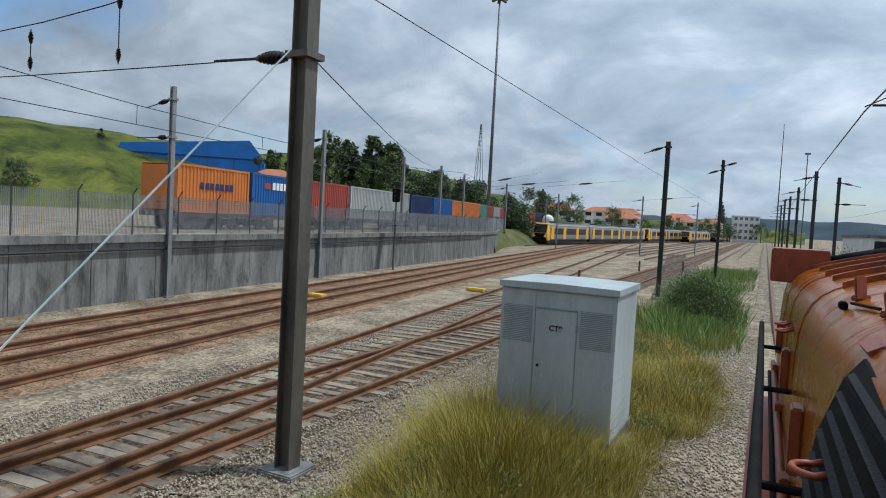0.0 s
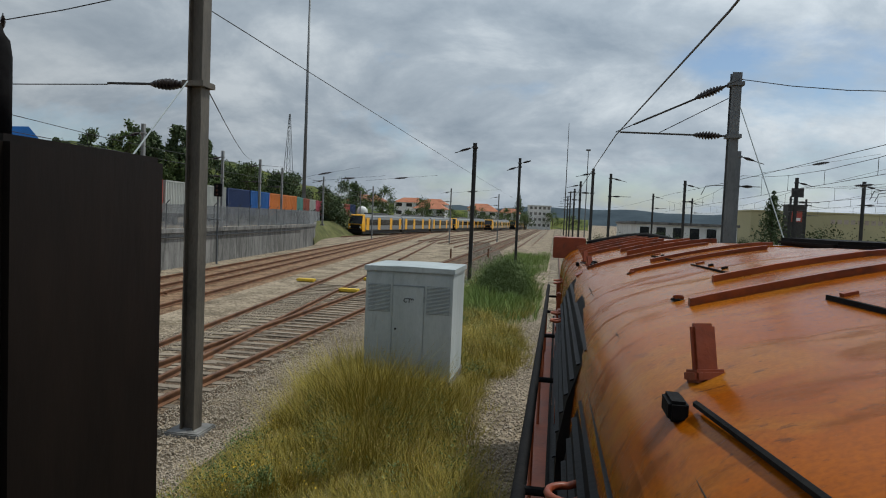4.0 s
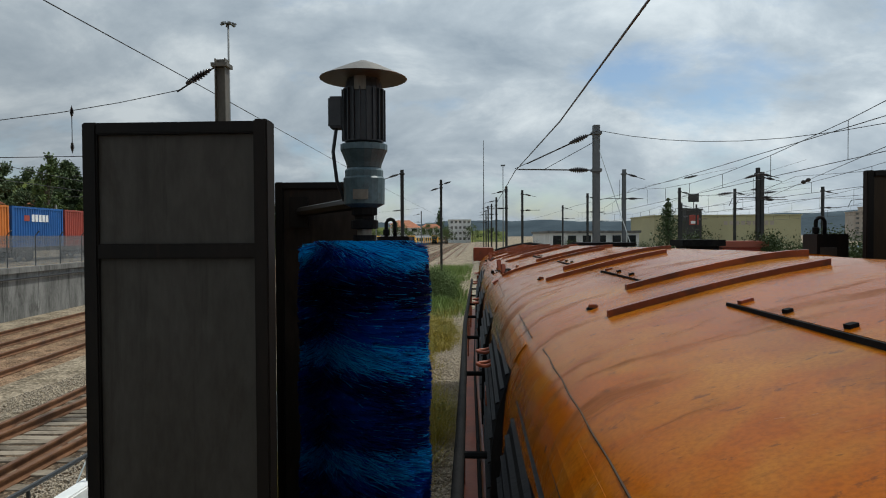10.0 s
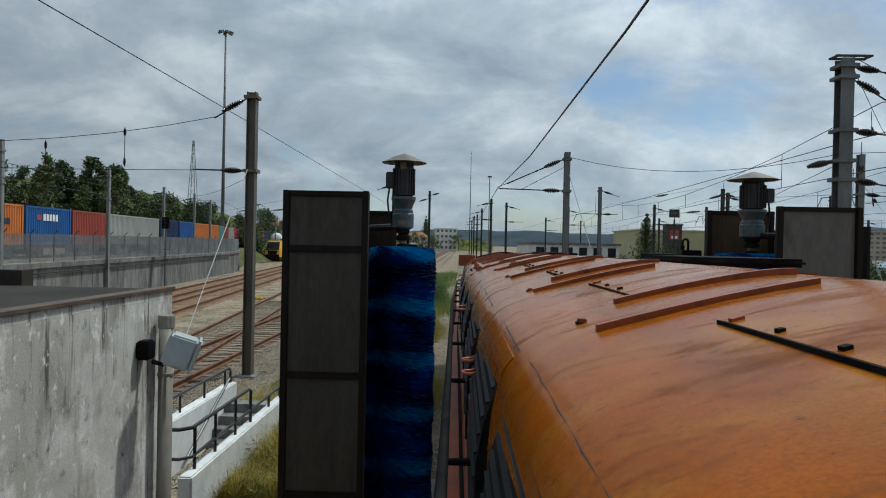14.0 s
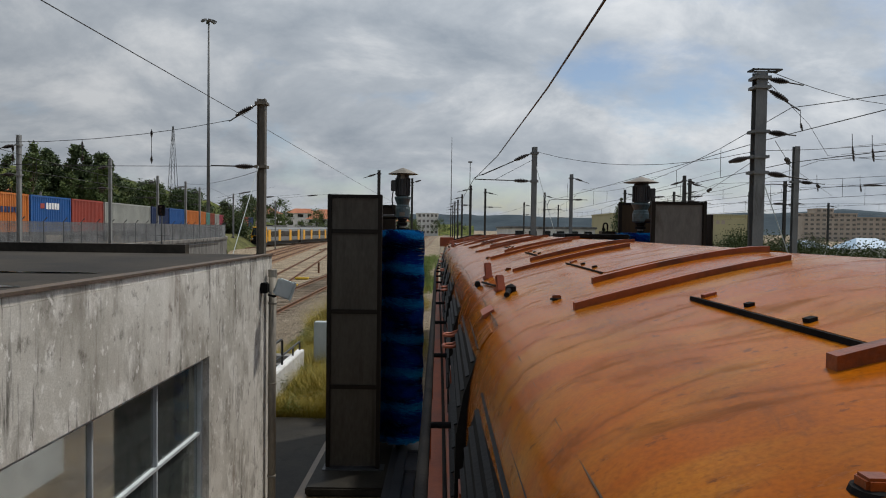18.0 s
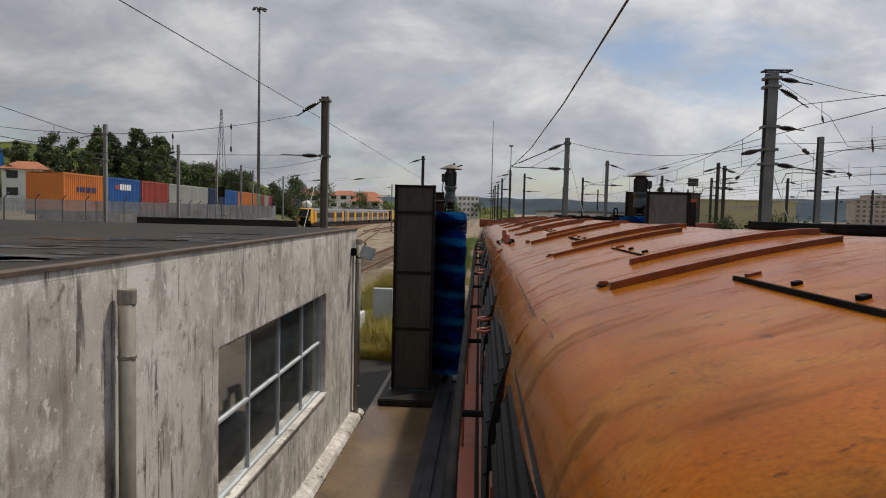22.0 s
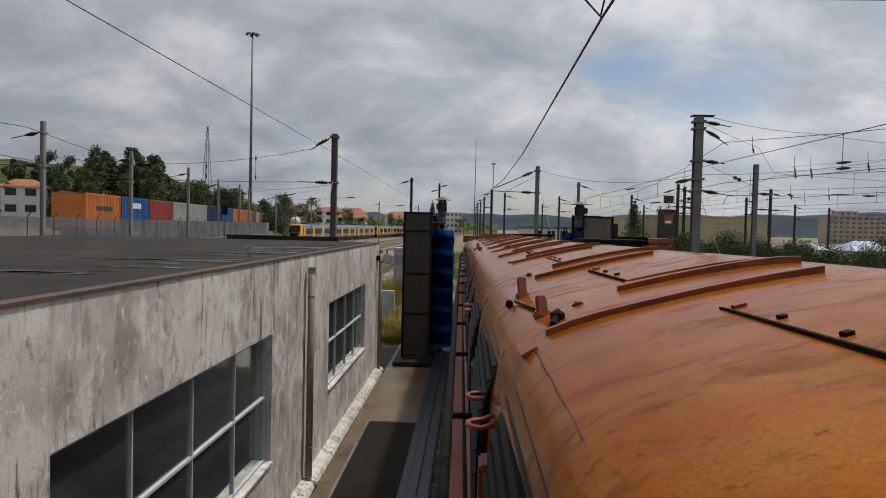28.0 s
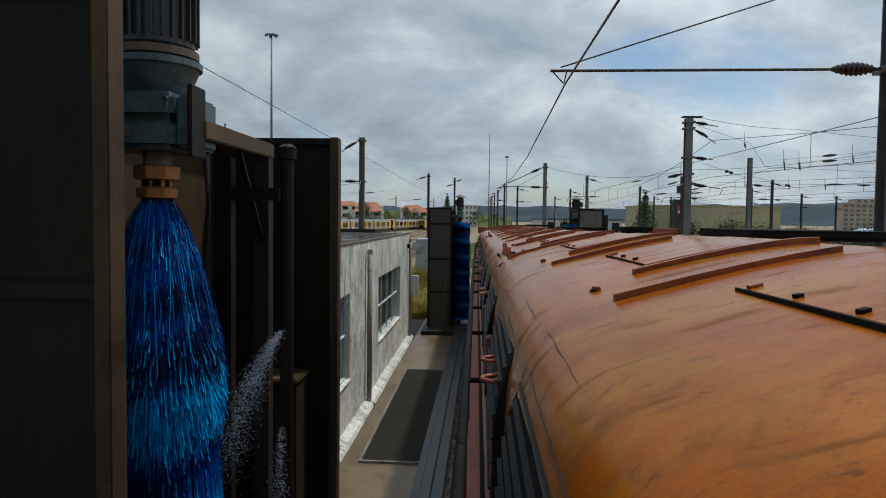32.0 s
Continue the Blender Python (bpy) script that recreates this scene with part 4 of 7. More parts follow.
def build_stairs():
    s = thing("stairs", -3.85, -1.0, -0.2, "short concrete stairs between white painted parapet walls with black handrails", "stairs", kind="structure")
    part("parapet", box(-0.66, -3.0, -0.3, -0.46, 1.5, 1.16, 0.02), "white_wall", s, "white painted parapet")
    part("parapet", box(0.5, -3.4, -0.3, 0.68, 0.9, 1.04, 0.02), "white_wall", s, "white painted parapet")
    for i in range(5):
        part("step", box(-0.455, -0.35 + 0.29 * i, -0.3, 0.495, -0.065 + 0.29 * i, 0.25 + 0.16 * i), "concrete_grey", s)
    x, y0, y1, h = -0.56, -2.9, 1.4, 1.16
    part("handrail", tube([(x, y1, h), (x, y1, h + 0.22), (x, y1 - 0.1, h + 0.3), (x, y0, h + 0.3), (x, y0 - 0.15, h + 0.3)], 0.026, 8), "handrail", s, "black painted handrail")
    for i in range(5):
        yy = y0 + (y1 - 0.3 - y0) * i / 4
        part("baluster", rod((x, yy, h), (x, yy, h + 0.29), 0.02, seg=6), "handrail", s)
    # the other wall carries two rails that turn across the stair foot
    x, y0, y1, h = 0.59, -3.3, 0.8, 1.04
    part("handrail", tube([(x, -0.9, h), (x, -0.9, h + 0.50), (x, -1.0, h + 0.55), (x, y0 + 0.12, h + 0.55), (x - 0.12, y0, h + 0.55), (x - 1.0, y0, h + 0.55)], 0.026, 8), "handrail", s, "black painted handrail")
    part("mid_rail", tube([(x, y1, h), (x, y1 - 0.05, h + 0.20), (x, y0 + 0.12, h + 0.18), (x - 0.12, y0, h + 0.18), (x - 1.0, y0, h + 0.18)], 0.022, 8), "handrail", s)
    for yy in (-3.1, -2.4, -1.6, 0.1):
        part("baluster", rod((x, yy, h), (x, yy, h + (0.54 if yy < -1 else 0.2)), 0.022, seg=6), "handrail", s)
    part("baluster", rod((x - 0.95, y0, -0.2), (x - 0.95, y0, h + 0.54), 0.022, seg=6), "handrail", s)
    part("stair_rail", rod((-0.40, 0.9, h + 0.30), (-0.40, -1.0, 0.45), 0.022, seg=6), "handrail", s)


build_stairs()

# ---- washing stations ----


def motor(name, x, y, z, label, turn=0.0, wide=0.84, tall=1.0):
    m = thing(name, x, y, z, label, "brush motor", "wash brush motors", rz=turn)
    m.matrix_basis = m.matrix_basis @ Matrix.Diagonal((wide, wide, tall, 1))
    part("shaft", lathe([(0.045, -0.22), (0.045, 0.0)], 14), "pipe", m, smooth=True)
    part("coupling", lathe([(0.05, -0.10), (0.085, -0.095), (0.085, -0.055), (0.06, -0.05), (0.06, -0.03), (0.08, -0.025), (0.08, 0.01)], 16), "black", m)
    part("gearbox", lathe([(0.085, 0.012), (0.125, 0.03), (0.128, 0.16), (0.118, 0.17), (0.118, 0.20), (0.105, 0.215)], 18), "motor_green", m, "green-grey gearbox with a rating plate")
    part("rating_plate", box(-0.045, -0.138, 0.05, 0.045, -0.126, 0.10), "hat", m)
    part("flange", lathe([(0.105, 0.217), (0.112, 0.24), (0.14, 0.30), (0.145, 0.305), (0.145, 0.335), (0.115, 0.34)], 18), "motor_green", m)
    part("stator", lathe([(0.10, 0.342), (0.118, 0.35), (0.118, 0.62), (0.105, 0.66)], 20), "motor_black", m, "black ribbed motor body")
    for k in range(20):
        a = 2 * math.pi * k / 20
        part("fin", tilted(0.02, 0.006, 0.26, Matrix.Rotation(a, 4, "Z") @ Matrix.Translation((0.125, 0, 0.485))), "motor_black", m)
    part("terminal_box", box(-0.21, -0.06, 0.42, -0.12, 0.06, 0.58, 0.01), "motor_black", m)
    part("cap_stay", box(-0.035, -0.125, 0.60, 0.035, -0.11, 0.70), "pipe", m)
    part("rain_cap", lathe([(0.262, 0.672), (0.268, 0.675), (0.12, 0.735), (0.03, 0.765), (0.005, 0.77)], 32), "hat", m, "conical steel rain cap", smooth=False)
    part("neck", lathe([(0.10, 0.662), (0.10, 0.70)], 16), "motor_black", m)
    part("cable", tube([(-0.17, 0, 0.43), (-0.19, -0.01, 0.3), (-0.17, 0, 0.15), (-0.13, 0.02, 0.05)], 0.011, 6), "wire", m)
    return m


def brush(name, x, y, z0, z1, radius, label, seed, droop=False):
    rng = np.random.default_rng(seed)
    b = thing(name, x, y, z0, label, "wash brush", "wash brushes")
    h = z1 - z0
    part("core", lathe([(0.06, 0.30 - z0), (0.06, h + (0.12 if droop else 0.03))], 14), "black", b)
    # tufts of bristles stand out from the core in many rings
    n = 60000 if droop else 130000
    a = rng.uniform(0, 2 * np.pi, n)
    zz = rng.uniform(0.02, h, n)
    if droop:
        rr = radius * np.clip(0.30 + 0.70 * ((h - zz) / 0.45) ** 0.6, 0.30, 1.0)
        rr *= 1 + 0.06 * np.sin(zz * 9) + rng.normal(0, 0.03, n)
        r0 = rr
        fall = rng.uniform(0.20, 0.36, n)
    else:
        rr = radius * (1 + 0.02 * np.sin(zz * 14 + a * 2) + np.clip(rng.normal(0, 0.018, n), -0.03, 0.02))
        r0 = radius * rng.uniform(0.35, 0.80, n)
        fall = 0.02 + 0.025 * np.sin(zz * 11 + a) + rng.normal(0.0, 0.014, n) + np.clip(zz - h + 0.25, 0, 0.25) * rng.uniform(0.0, 0.7, n)
    out = np.stack([np.cos(a), np.sin(a), np.zeros(n)], 1)
    side = np.stack([-np.sin(a), np.cos(a), np.zeros(n)], 1)
    w = rng.uniform(0.0006, 0.0014, n)[:, None] * (1.35 if droop else 1.15)
    if droop:
        r0 = radius * np.clip(0.22 + 0.78 * (np.clip(h - zz - fall * 0.5, 0, 9) / 0.45) ** 0.6, 0.22, 1.0) * rng.uniform(0.4, 0.9, n)
    base = out * r0[:, None]
    base[:, 2] = np.minimum(zz + fall * 0.5, h)
    swirl = 0.0 if droop else 0.80
    ring = np.floor(zz / 0.055).astype(int)
    shift = rng.uniform(0, 1, ring.max() + 1)[ring]
    tuft = (np.round(a * 16 / (2 * np.pi) + shift) - shift) * 2 * np.pi / 16
    lean = 0.0 if droop else 0.6
    b2 = a + (tuft - a) * lean + swirl + rng.normal(0, 0.05, n)
    zz = zz + ((ring + 0.5) * 0.055 - zz) * lean * 0.7
    tip = np.stack([np.cos(b2), np.sin(b2), np.zeros(n)], 1) * rr[:, None]
    tip[:, 2] = zz - fall * 0.5
    upv = np.array([0, 0, 1.0])
    wide = side * w + upv * rng.uniform(-0.0015, 0.0015, n)[:, None]
    strands = np.stack([base - wide, base + wide, tip + wide * 1.1, tip - wide * 1.1], 1)
    # light blue rows between navy ones; pale top rim puts sky light into colour
    down = h - zz + 0.025 * np.sin(a * 2 + 0.6) + rng.normal(0, 0.02, n)
    if droop:
        faded = (down > 0.62) & ((down - 0.62) % 0.51 < 0.25)
        # scattered light strands paint the sheen on the brush's upper part
        faded |= (down < 0.62) & (rng.uniform(0, 1, n) < 0.18)
        faded ^= rng.uniform(0, 1, n) < 0.06
    else:
        faded = (down < 0.05 + 0.05 * np.sin(a * 3)) | ((down > 0.50) & ((down - 0.50) % 0.52 < 0.12))
        faded ^= rng.uniform(0, 1, n) < 0.04
    for mat, which, words in (("bristle_pale", faded, "light blue plastic bristles"), ("bristle", ~faded, "navy blue plastic bristles")):
        ob = quads("bristles", strands[which], mat)
        ob.parent = b
        tagged(ob, words, kind="stuff")
    inner = lathe([(radius * 0.62 if not droop else radius * 0.5, 0.0), (radius * 0.72 if not droop else radius * 0.8, 0.05), (radius * 0.72 if not droop else radius * 0.8, h * 0.76), (radius * (0.70 if not droop else 0.32), h - 0.06)], 20)
    part("bristle_root", inner, "bristle", b)
    return b


def splash_screen(name, x0, x1, y, z0, z1, label, sheet="panel_grey", bars=(), edge="steel_brown", thick=0.06):
    """A framed sheet across the track's edge, with its post towards the track."""
    s = thing(name, (x0 + x1) / 2, y, z0, label, "splash screen", "splash screens")
    w = (x1 - x0) / 2
    h = z1 - z0
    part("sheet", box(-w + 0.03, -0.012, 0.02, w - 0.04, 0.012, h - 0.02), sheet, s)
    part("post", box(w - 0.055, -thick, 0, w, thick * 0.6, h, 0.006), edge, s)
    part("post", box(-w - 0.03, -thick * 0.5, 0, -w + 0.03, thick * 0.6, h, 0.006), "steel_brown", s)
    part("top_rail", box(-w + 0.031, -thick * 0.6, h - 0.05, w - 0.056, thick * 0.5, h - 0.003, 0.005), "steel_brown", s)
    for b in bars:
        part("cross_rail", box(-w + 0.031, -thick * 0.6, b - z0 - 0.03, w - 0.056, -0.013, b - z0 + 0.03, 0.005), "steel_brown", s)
    part("foot_plate", box(-w - 0.06, -0.12, -0.012, w + 0.06, 0.12, 0.0), "grey_steel_beam", s)
    return s


def mirror_x(x):
    return 2 * 1.35 - x


# north station, west side
splash_screen("splash_screen", -1.45, -0.725, -6.62, 0.42, 4.22, "tall dull steel splash screen with dark cross rails", bars=(1.55, 2.6, 3.71))
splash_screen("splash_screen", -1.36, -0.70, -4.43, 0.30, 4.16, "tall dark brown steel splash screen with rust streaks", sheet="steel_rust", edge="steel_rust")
solid("concrete_pad", box(-1.62, -7.35, 0.295, -0.46, -4.2, 0.41, 0.02), "dark_pad", "raised wet concrete pad under the brush station", "pad", kind="structure")
back = thing("back_screen", -1.42, -5.5, 0.42, "tan stained sheet metal back screen of the brush station", "splash screen")
part("sheet", box(-0.015, -1.05, 0, 0.015, 1.03, 3.76), "panel_tan", back)
# dark curved sheet added for the shade on the lower back screen
shade_bm = bmesh.new()
ends = [[(0.018 + 0.012 * math.sin(i * 1.7) * 0.5, -1.0 + 0.1 * i, h) for i in range(21)] for h in (0.02, 0.0)]
low = [shade_bm.verts.new(p) for p in ends[0]]
high = [shade_bm.verts.new((p[0], p[1], 3.06 - 0.0045 * max(0, i - 8) ** 2 + 0.02 * math.sin(i * 1.3))) for i, p in enumerate(ends[1])]
low2 = [shade_bm.verts.new((p[0] + 0.014, p[1], p[2])) for p in ends[0]]
high2 = [shade_bm.verts.new((v.co.x + 0.014, v.co.y, v.co.z)) for v in high]
for i in range(20):
    shade_bm.faces.new((low2[i], low2[i + 1], high2[i + 1], high2[i]))
    shade_bm.faces.new((low[i], low[i + 1], high[i + 1], high[i]))
    shade_bm.faces.new((high[i], high[i + 1], high2[i + 1], high2[i]))
part("shade_sheet", shade_bm, "shade_black", back, "dark sheet that stands in for shade on the lower screen")
part("seam_strip", box(0.016, -1.05, 3.02, 0.021, 1.03, 3.032), "panel_brown", back)
part("top_angle", box(-0.03, -1.05, 3.762, 0.028, 1.03, 3.782), "panel_brown", back)
brush("wash_brush", -0.50, -5.80, 0.55, 3.74, 0.335, "upright blue washing brush with long wet bristles", 1)
motor("brush_motor", -0.50, -5.80, 3.90, "motor with green-grey gearbox and conical rain cap above a blue brush")


def support_arm(x, y, z, way, reach, side):
    a = thing("motor_bracket", x, y, z, "dark steel bracket that carries the brush motor", "bracket", "motor brackets")
    part("beam", rod((-0.05 * way, 0.08 * way, 0.06), (-side * way, reach * way, 0.06), 0.035, seg=8), "steel_brown", a)
    part("foot", tilted(0.14, 0.03, 0.22, pose(-side * way, way * (reach - 0.02), 0.06)), "steel_brown", a)


support_arm(-0.50, -5.80, 3.88, 1, 1.32, 0.7)


def detergent_column(x, y, label):
    c = thing("spray_column", x, y, 0.30, label, "spray column", "spray columns")
    part("casing", box(-0.14, -0.14, 0, 0.14, 0.14, 3.46, 0.008), "steel_brown", c)
    for z0, z1 in ((0.15, 1.2), (1.32, 2.2), (2.26, 3.34)):
        part("grey_cover", box(-0.12, -0.152, z0, 0.03, -0.141, z1, 0.004), "panel_grey", c, "flat grey cover strip")
    arc = [(-0.085, 0, 3.46), (-0.085, 0, 3.55)] + [(-0.045 - 0.04 * math.cos(math.pi * i / 8), 0, 3.57 + 0.045 * math.sin(math.pi * i / 8)) for i in range(9)] + [(-0.005, 0, 3.53), (-0.005, 0, 3.46)]
    part("gooseneck_pipe", tube(arc, 0.017, 10), "black", c, "black bent pipe", smooth=True)
    part("union", lathe([(0.022, 3.465), (0.03, 3.47), (0.03, 3.52), (0.022, 3.525)], 10, (-0.085, 0, 0)), "black", c)


detergent_column(-0.66, -3.22, "dark steel spray column with grey cover and bent pipe on top")
detergent_column(3.32, -2.9, "dark steel spray column with bent pipe across the track")

# north station, east side
splash_screen("splash_screen", 3.40, 4.22, -5.4, 0.30, 4.24, "tall pale steel splash screen across the track", sheet="panel_steel", bars=(2.4, 3.3))
splash_screen("splash_screen", 3.42, 4.26, -3.4, 0.30, 4.30, "tall brown steel splash screen behind the brush across the track", sheet="panel_brown")
back = thing("back_screen", 4.35, -4.3, 0.30, "brown sheet metal back screen across the track", "splash screen")
part("sheet", box(-0.015, -1.05, 0, 0.015, 1.6, 3.75), "steel_brown", back)
brush("wash_brush", 3.40, -4.75, 0.55, 3.74, 0.40, "upright blue washing brush across the track", 2)
motor("brush_motor", 3.40, -4.75, 3.90, "motor with conical rain cap across the track", 180, 1.05)
support_arm(3.40, -4.75, 3.88, -1, 0.60, 0.35)
box_ob = thing("switch_box", -2.72, 0.3, 1.3, "narrow grey switch box on a post in the grass", "switch box")
part("case", box(-0.28, -0.14, -1.0, 0.28, 0.14, 0.15, 0.012), "cabinet", box_ob)
part("lid", box(-0.26, -0.155, -0.97, 0.26, -0.142, 0.13, 0.004), "cabinet", box_ob)
part("stand", box(-0.15, -0.08, -1.5, 0.15, 0.08, -1.002), "concrete_grey", box_ob)

# south station
arm = thing("tan_arm", -0.90, -24.0, 0.30, "tan steel angle arm on a post beside the brush", "bracket")
part("beam", box(-0.04, -0.68, 3.85, 0.03, 0.18, 3.925, 0.006), "arm_tan", arm)
part("post", box(-0.045, 0.09, 0.0, 0.028, 0.165, 3.848), "steel_rust", arm)
part("brace", rod((-0.01, -0.22, 3.85), (-0.01, 0.10, 3.42), 0.014, seg=6), "steel_brown", arm)
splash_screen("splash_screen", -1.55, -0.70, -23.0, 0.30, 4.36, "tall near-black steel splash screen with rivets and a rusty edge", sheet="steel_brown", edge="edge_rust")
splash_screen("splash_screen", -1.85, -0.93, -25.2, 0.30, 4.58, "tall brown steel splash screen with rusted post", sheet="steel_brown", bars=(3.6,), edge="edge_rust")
back = thing("back_screen", -1.545, -24.0, 0.30, "dark tan sheet metal back screen of the second brush station", "splash screen")
part("sheet", box(-0.015, -0.95, 0, 0.015, 0.92, 4.0), "panel_brown", back)
part("top_beam", box(-0.02, -0.95, 4.002, 0.10, 0.92, 4.08), "panel_brown", back)
brush("wash_brush", -1.10, -24.62, 0.3, 3.92, 0.25, "drooping blue washing brush with light blue tips", 3, droop=True)


def square_motor(x, y, z):
    """A vertical motor on a square worm gearbox, with its mounting plate and cable."""
    m = thing("brush_motor", x, y, z, "black ribbed motor on a square green-grey gearbox above a drooping brush", "brush motor", "wash brush motors")
    part("shaft", lathe([(0.055, -0.11), (0.055, 0.0)], 16), "pipe", m, smooth=True)
    part("gearbox", box(-0.165, -0.15, 0.0, 0.135, 0.15, 0.115, 0.022), "motor_green", m, "square green-grey gearbox with a rating plate")
    part("gearbox_lid", box(-0.165, -0.15, 0.118, 0.135, 0.15, 0.225, 0.022), "motor_green", m)
    part("side_cover", box(0.137, -0.12, 0.01, 0.20, 0.12, 0.215, 0.012), "motor_green", m)
    part("mounting_plate", box(0.202, -0.17, -0.03, 0.222, -0.04, 0.245, 0.004), "steel_brown", m)
    part("rating_plate", box(-0.125, -0.158, 0.05, -0.03, -0.151, 0.09), "hat", m)
    for bx in (-0.14, 0.11):
        part("bolt", rod((bx, -0.15, 0.19), (bx, -0.163, 0.19), 0.011, seg=8), "motor_black", m)
    part("flange", lathe([(0.115, 0.226), (0.13, 0.25), (0.165, 0.33), (0.178, 0.337), (0.178, 0.362), (0.15, 0.37)], 24), "motor_green", m)
    part("rim", lathe([(0.150, 0.371), (0.165, 0.375), (0.165, 0.405), (0.14, 0.41)], 24), "motor_rust", m)
    part("stator", lathe([(0.14, 0.411), (0.148, 0.42), (0.148, 0.84), (0.13, 0.88)], 24), "motor_black", m, "black ribbed motor body")
    for k in range(26):
        part("fin", tilted(0.022, 0.006, 0.38, Matrix.Rotation(2 * math.pi * k / 26, 4, "Z") @ Matrix.Translation((0.155, 0, 0.63))), "motor_black", m)
    part("terminal_box", box(-0.25, -0.07, 0.50, -0.155, 0.07, 0.68, 0.01), "motor_black", m)
    part("rain_cap", lathe([(0.30, 0.90), (0.305, 0.903), (0.13, 0.97), (0.02, 1.0)], 28), "hat", m)
    part("neck", lathe([(0.12, 0.881), (0.12, 0.93)], 16), "motor_black", m)
    part("cable", tube([(0.16, 0.10, 0.0), (0.12, 0.22, -0.20), (0.04, 0.36, -0.48), (-0.06, 0.52, -0.72), (-0.12, 0.62, -1.05)], 0.010, 6), "wire", m, "dark hanging cable", smooth=True)


square_motor(-1.10, -24.62, 4.10)
part("nipple", lathe([(0.055, 3.91), (0.082, 3.915), (0.085, 3.95), (0.062, 3.96), (0.062, 3.985), (0.092, 3.99), (0.095, 4.04), (0.06, 4.05)], 8), "brass", thing("hose_union", -1.10, -24.62, 0.0, "orange-brown brass union under the gearbox", "pipe union"))


def spray_pipe(x, y, z1):
    p = thing("spray_pipe", x, y, 0.3, "dark upright spray pipe with nozzles", "pipe", "spray pipes")
    part("riser", tube([(0, 0, 0), (0, 0, z1 - 0.3)], 0.033, 10), "steel_brown", p)
    part("cap", lathe([(0.036, z1 - 0.36), (0.045, z1 - 0.355), (0.045, z1 - 0.30), (0.02, z1 - 0.285)], 10), "steel_brown", p)
    for h in (0.8, 1.9, 2.95):
        part("nozzle", rod((-0.03, 0, h), (-0.09, 0, h), 0.016, 0.01, 6), "brass", p)
    part("clamp", box(-0.30, -0.02, z1 - 0.55, -0.035, 0.02, z1 - 0.49), "steel_brown", p)
    part("stay", box(-0.32, -0.03, 0, -0.26, 0.03, z1 - 0.35), "steel_brown", p)


spray_pipe(-0.69, -24.19, 4.17)
pb = thing("pump_box", -1.02, -23.22, 0.3, "dark steel box with a dirty tan top beside the spray pipe", "box")
part("case", box(-0.13, -0.14, 0, 0.135, 0.13, 2.53, 0.012), "steel_rust", pb)
part("lid", box(-0.145, -0.155, 2.532, 0.15, 0.145, 2.56, 0.008), "arm_tan", pb)


def equipment_cabinet():
    c = thing("equipment_cabinet", -2.51, 8.2, 0.71, "grey-white steel trackside equipment cabinet standing in tall grass", "cabinet")
    part("body", box(-0.80, -0.72, 0.0, 0.80, 0.72, 1.98, 0.012), "cabinet", c)
    part("plinth", box(-0.82, -0.74, -0.3, 0.82, 0.74, 0.05), "concrete_grey", c)
    part("roof", sweep([(-0.83, 1.985), (0.83, 1.985), (0.83, 2.07), (0.0, 2.085), (-0.83, 2.07)], [(0, -0.755, 0), (0, 0.755, 0)]), "cabinet", c)
    for x0, x1 in ((-0.79, -0.295), (0.295, 0.79)):
        d = part("front_panel", box(x0, -0.734, 0.06, x1, -0.722, 1.93, 0.004), "cabinet", c)
        part("vent", box(x0 + 0.04, -0.740, 1.25, x1 - 0.04, -0.735, 1.75), "vent_dark", d, "dark louvred vent")
        for i in range(20):
            part("slat", tilted(x1 - x0 - 0.09, 0.007, 0.009, pose((x0 + x1) / 2, -0.743, 1.265 + 0.0247 * i, 35)), "cabinet", d)
    door = part("door", box(-0.285, -0.738, 0.06, 0.285, -0.722, 1.72, 0.004), "cabinet", c)
    part("frame", box(-0.285, -0.742, 1.725, 0.285, -0.722, 1.745), "vent_dark", c)
    part("lock", rod((-0.22, -0.742, 0.95), (-0.22, -0.755, 0.95), 0.02, seg=8), "black", door)
    for h in (0.3, 1.45):
        part("hinge", rod((0.288, -0.742, h), (0.288, -0.742, h + 0.1), 0.012, seg=6), "vent_dark", door)
    cu = bpy.data.curves.new("marking", "FONT")
    cu.body, cu.size, cu.extrude, cu.offset = "CT9", 0.105, 0.002, 0.003
    cu.materials.append(M["lettering"])
    t = new("marking", cu)
    t.parent = c
    t.matrix_basis = pose(-0.09, -0.742, 1.44, 90, 0, 0)
    t["label"] = "black stencilled lettering"


equipment_cabinet()


def water_spray():
    """Drops thrown from a nozzle of the spray pipe."""
    rng = np.random.default_rng(77)
    n = 4200
    u = rng.uniform(0, 1, n) ** 0.8
    x = -0.70 + -0.30 * u + rng.normal(0, 0.05, n) * (0.12 + u)
    y = -24.24 + rng.normal(0, 0.06, n) * (0.12 + u)
    z = 3.31 - 0.44 * u - 0.22 * u * u + rng.normal(0, 0.06, n) * (0.10 + u)
    # a weaker nozzle further down
    low = rng.uniform(0, 1, n) < 0.16
    x = np.where(low, -0.70 + rng.normal(0, 0.016, n) * (0.5 + u), x)
    z = np.where(low, 2.86 - 0.40 * u, z)
    r = rng.uniform(0.0008, 0.0030, n)
    p = np.stack([x, y, z], 1)
    a = np.array([(1, 0, 0), (0, 0, 1), (-1, 0, 0), (0, 0, -1)])[None] * r[:, None, None] + p[:, None]
    b = np.array([(0, 1, 0), (0, 0, 1), (0, -1, 0), (0, 0, -1)])[None] * r[:, None, None] + p[:, None]
    tagged(quads("water_drops", np.concatenate([a, b]), "spray"), "white spray of water drops from a nozzle", "water", kind="stuff")


water_spray()


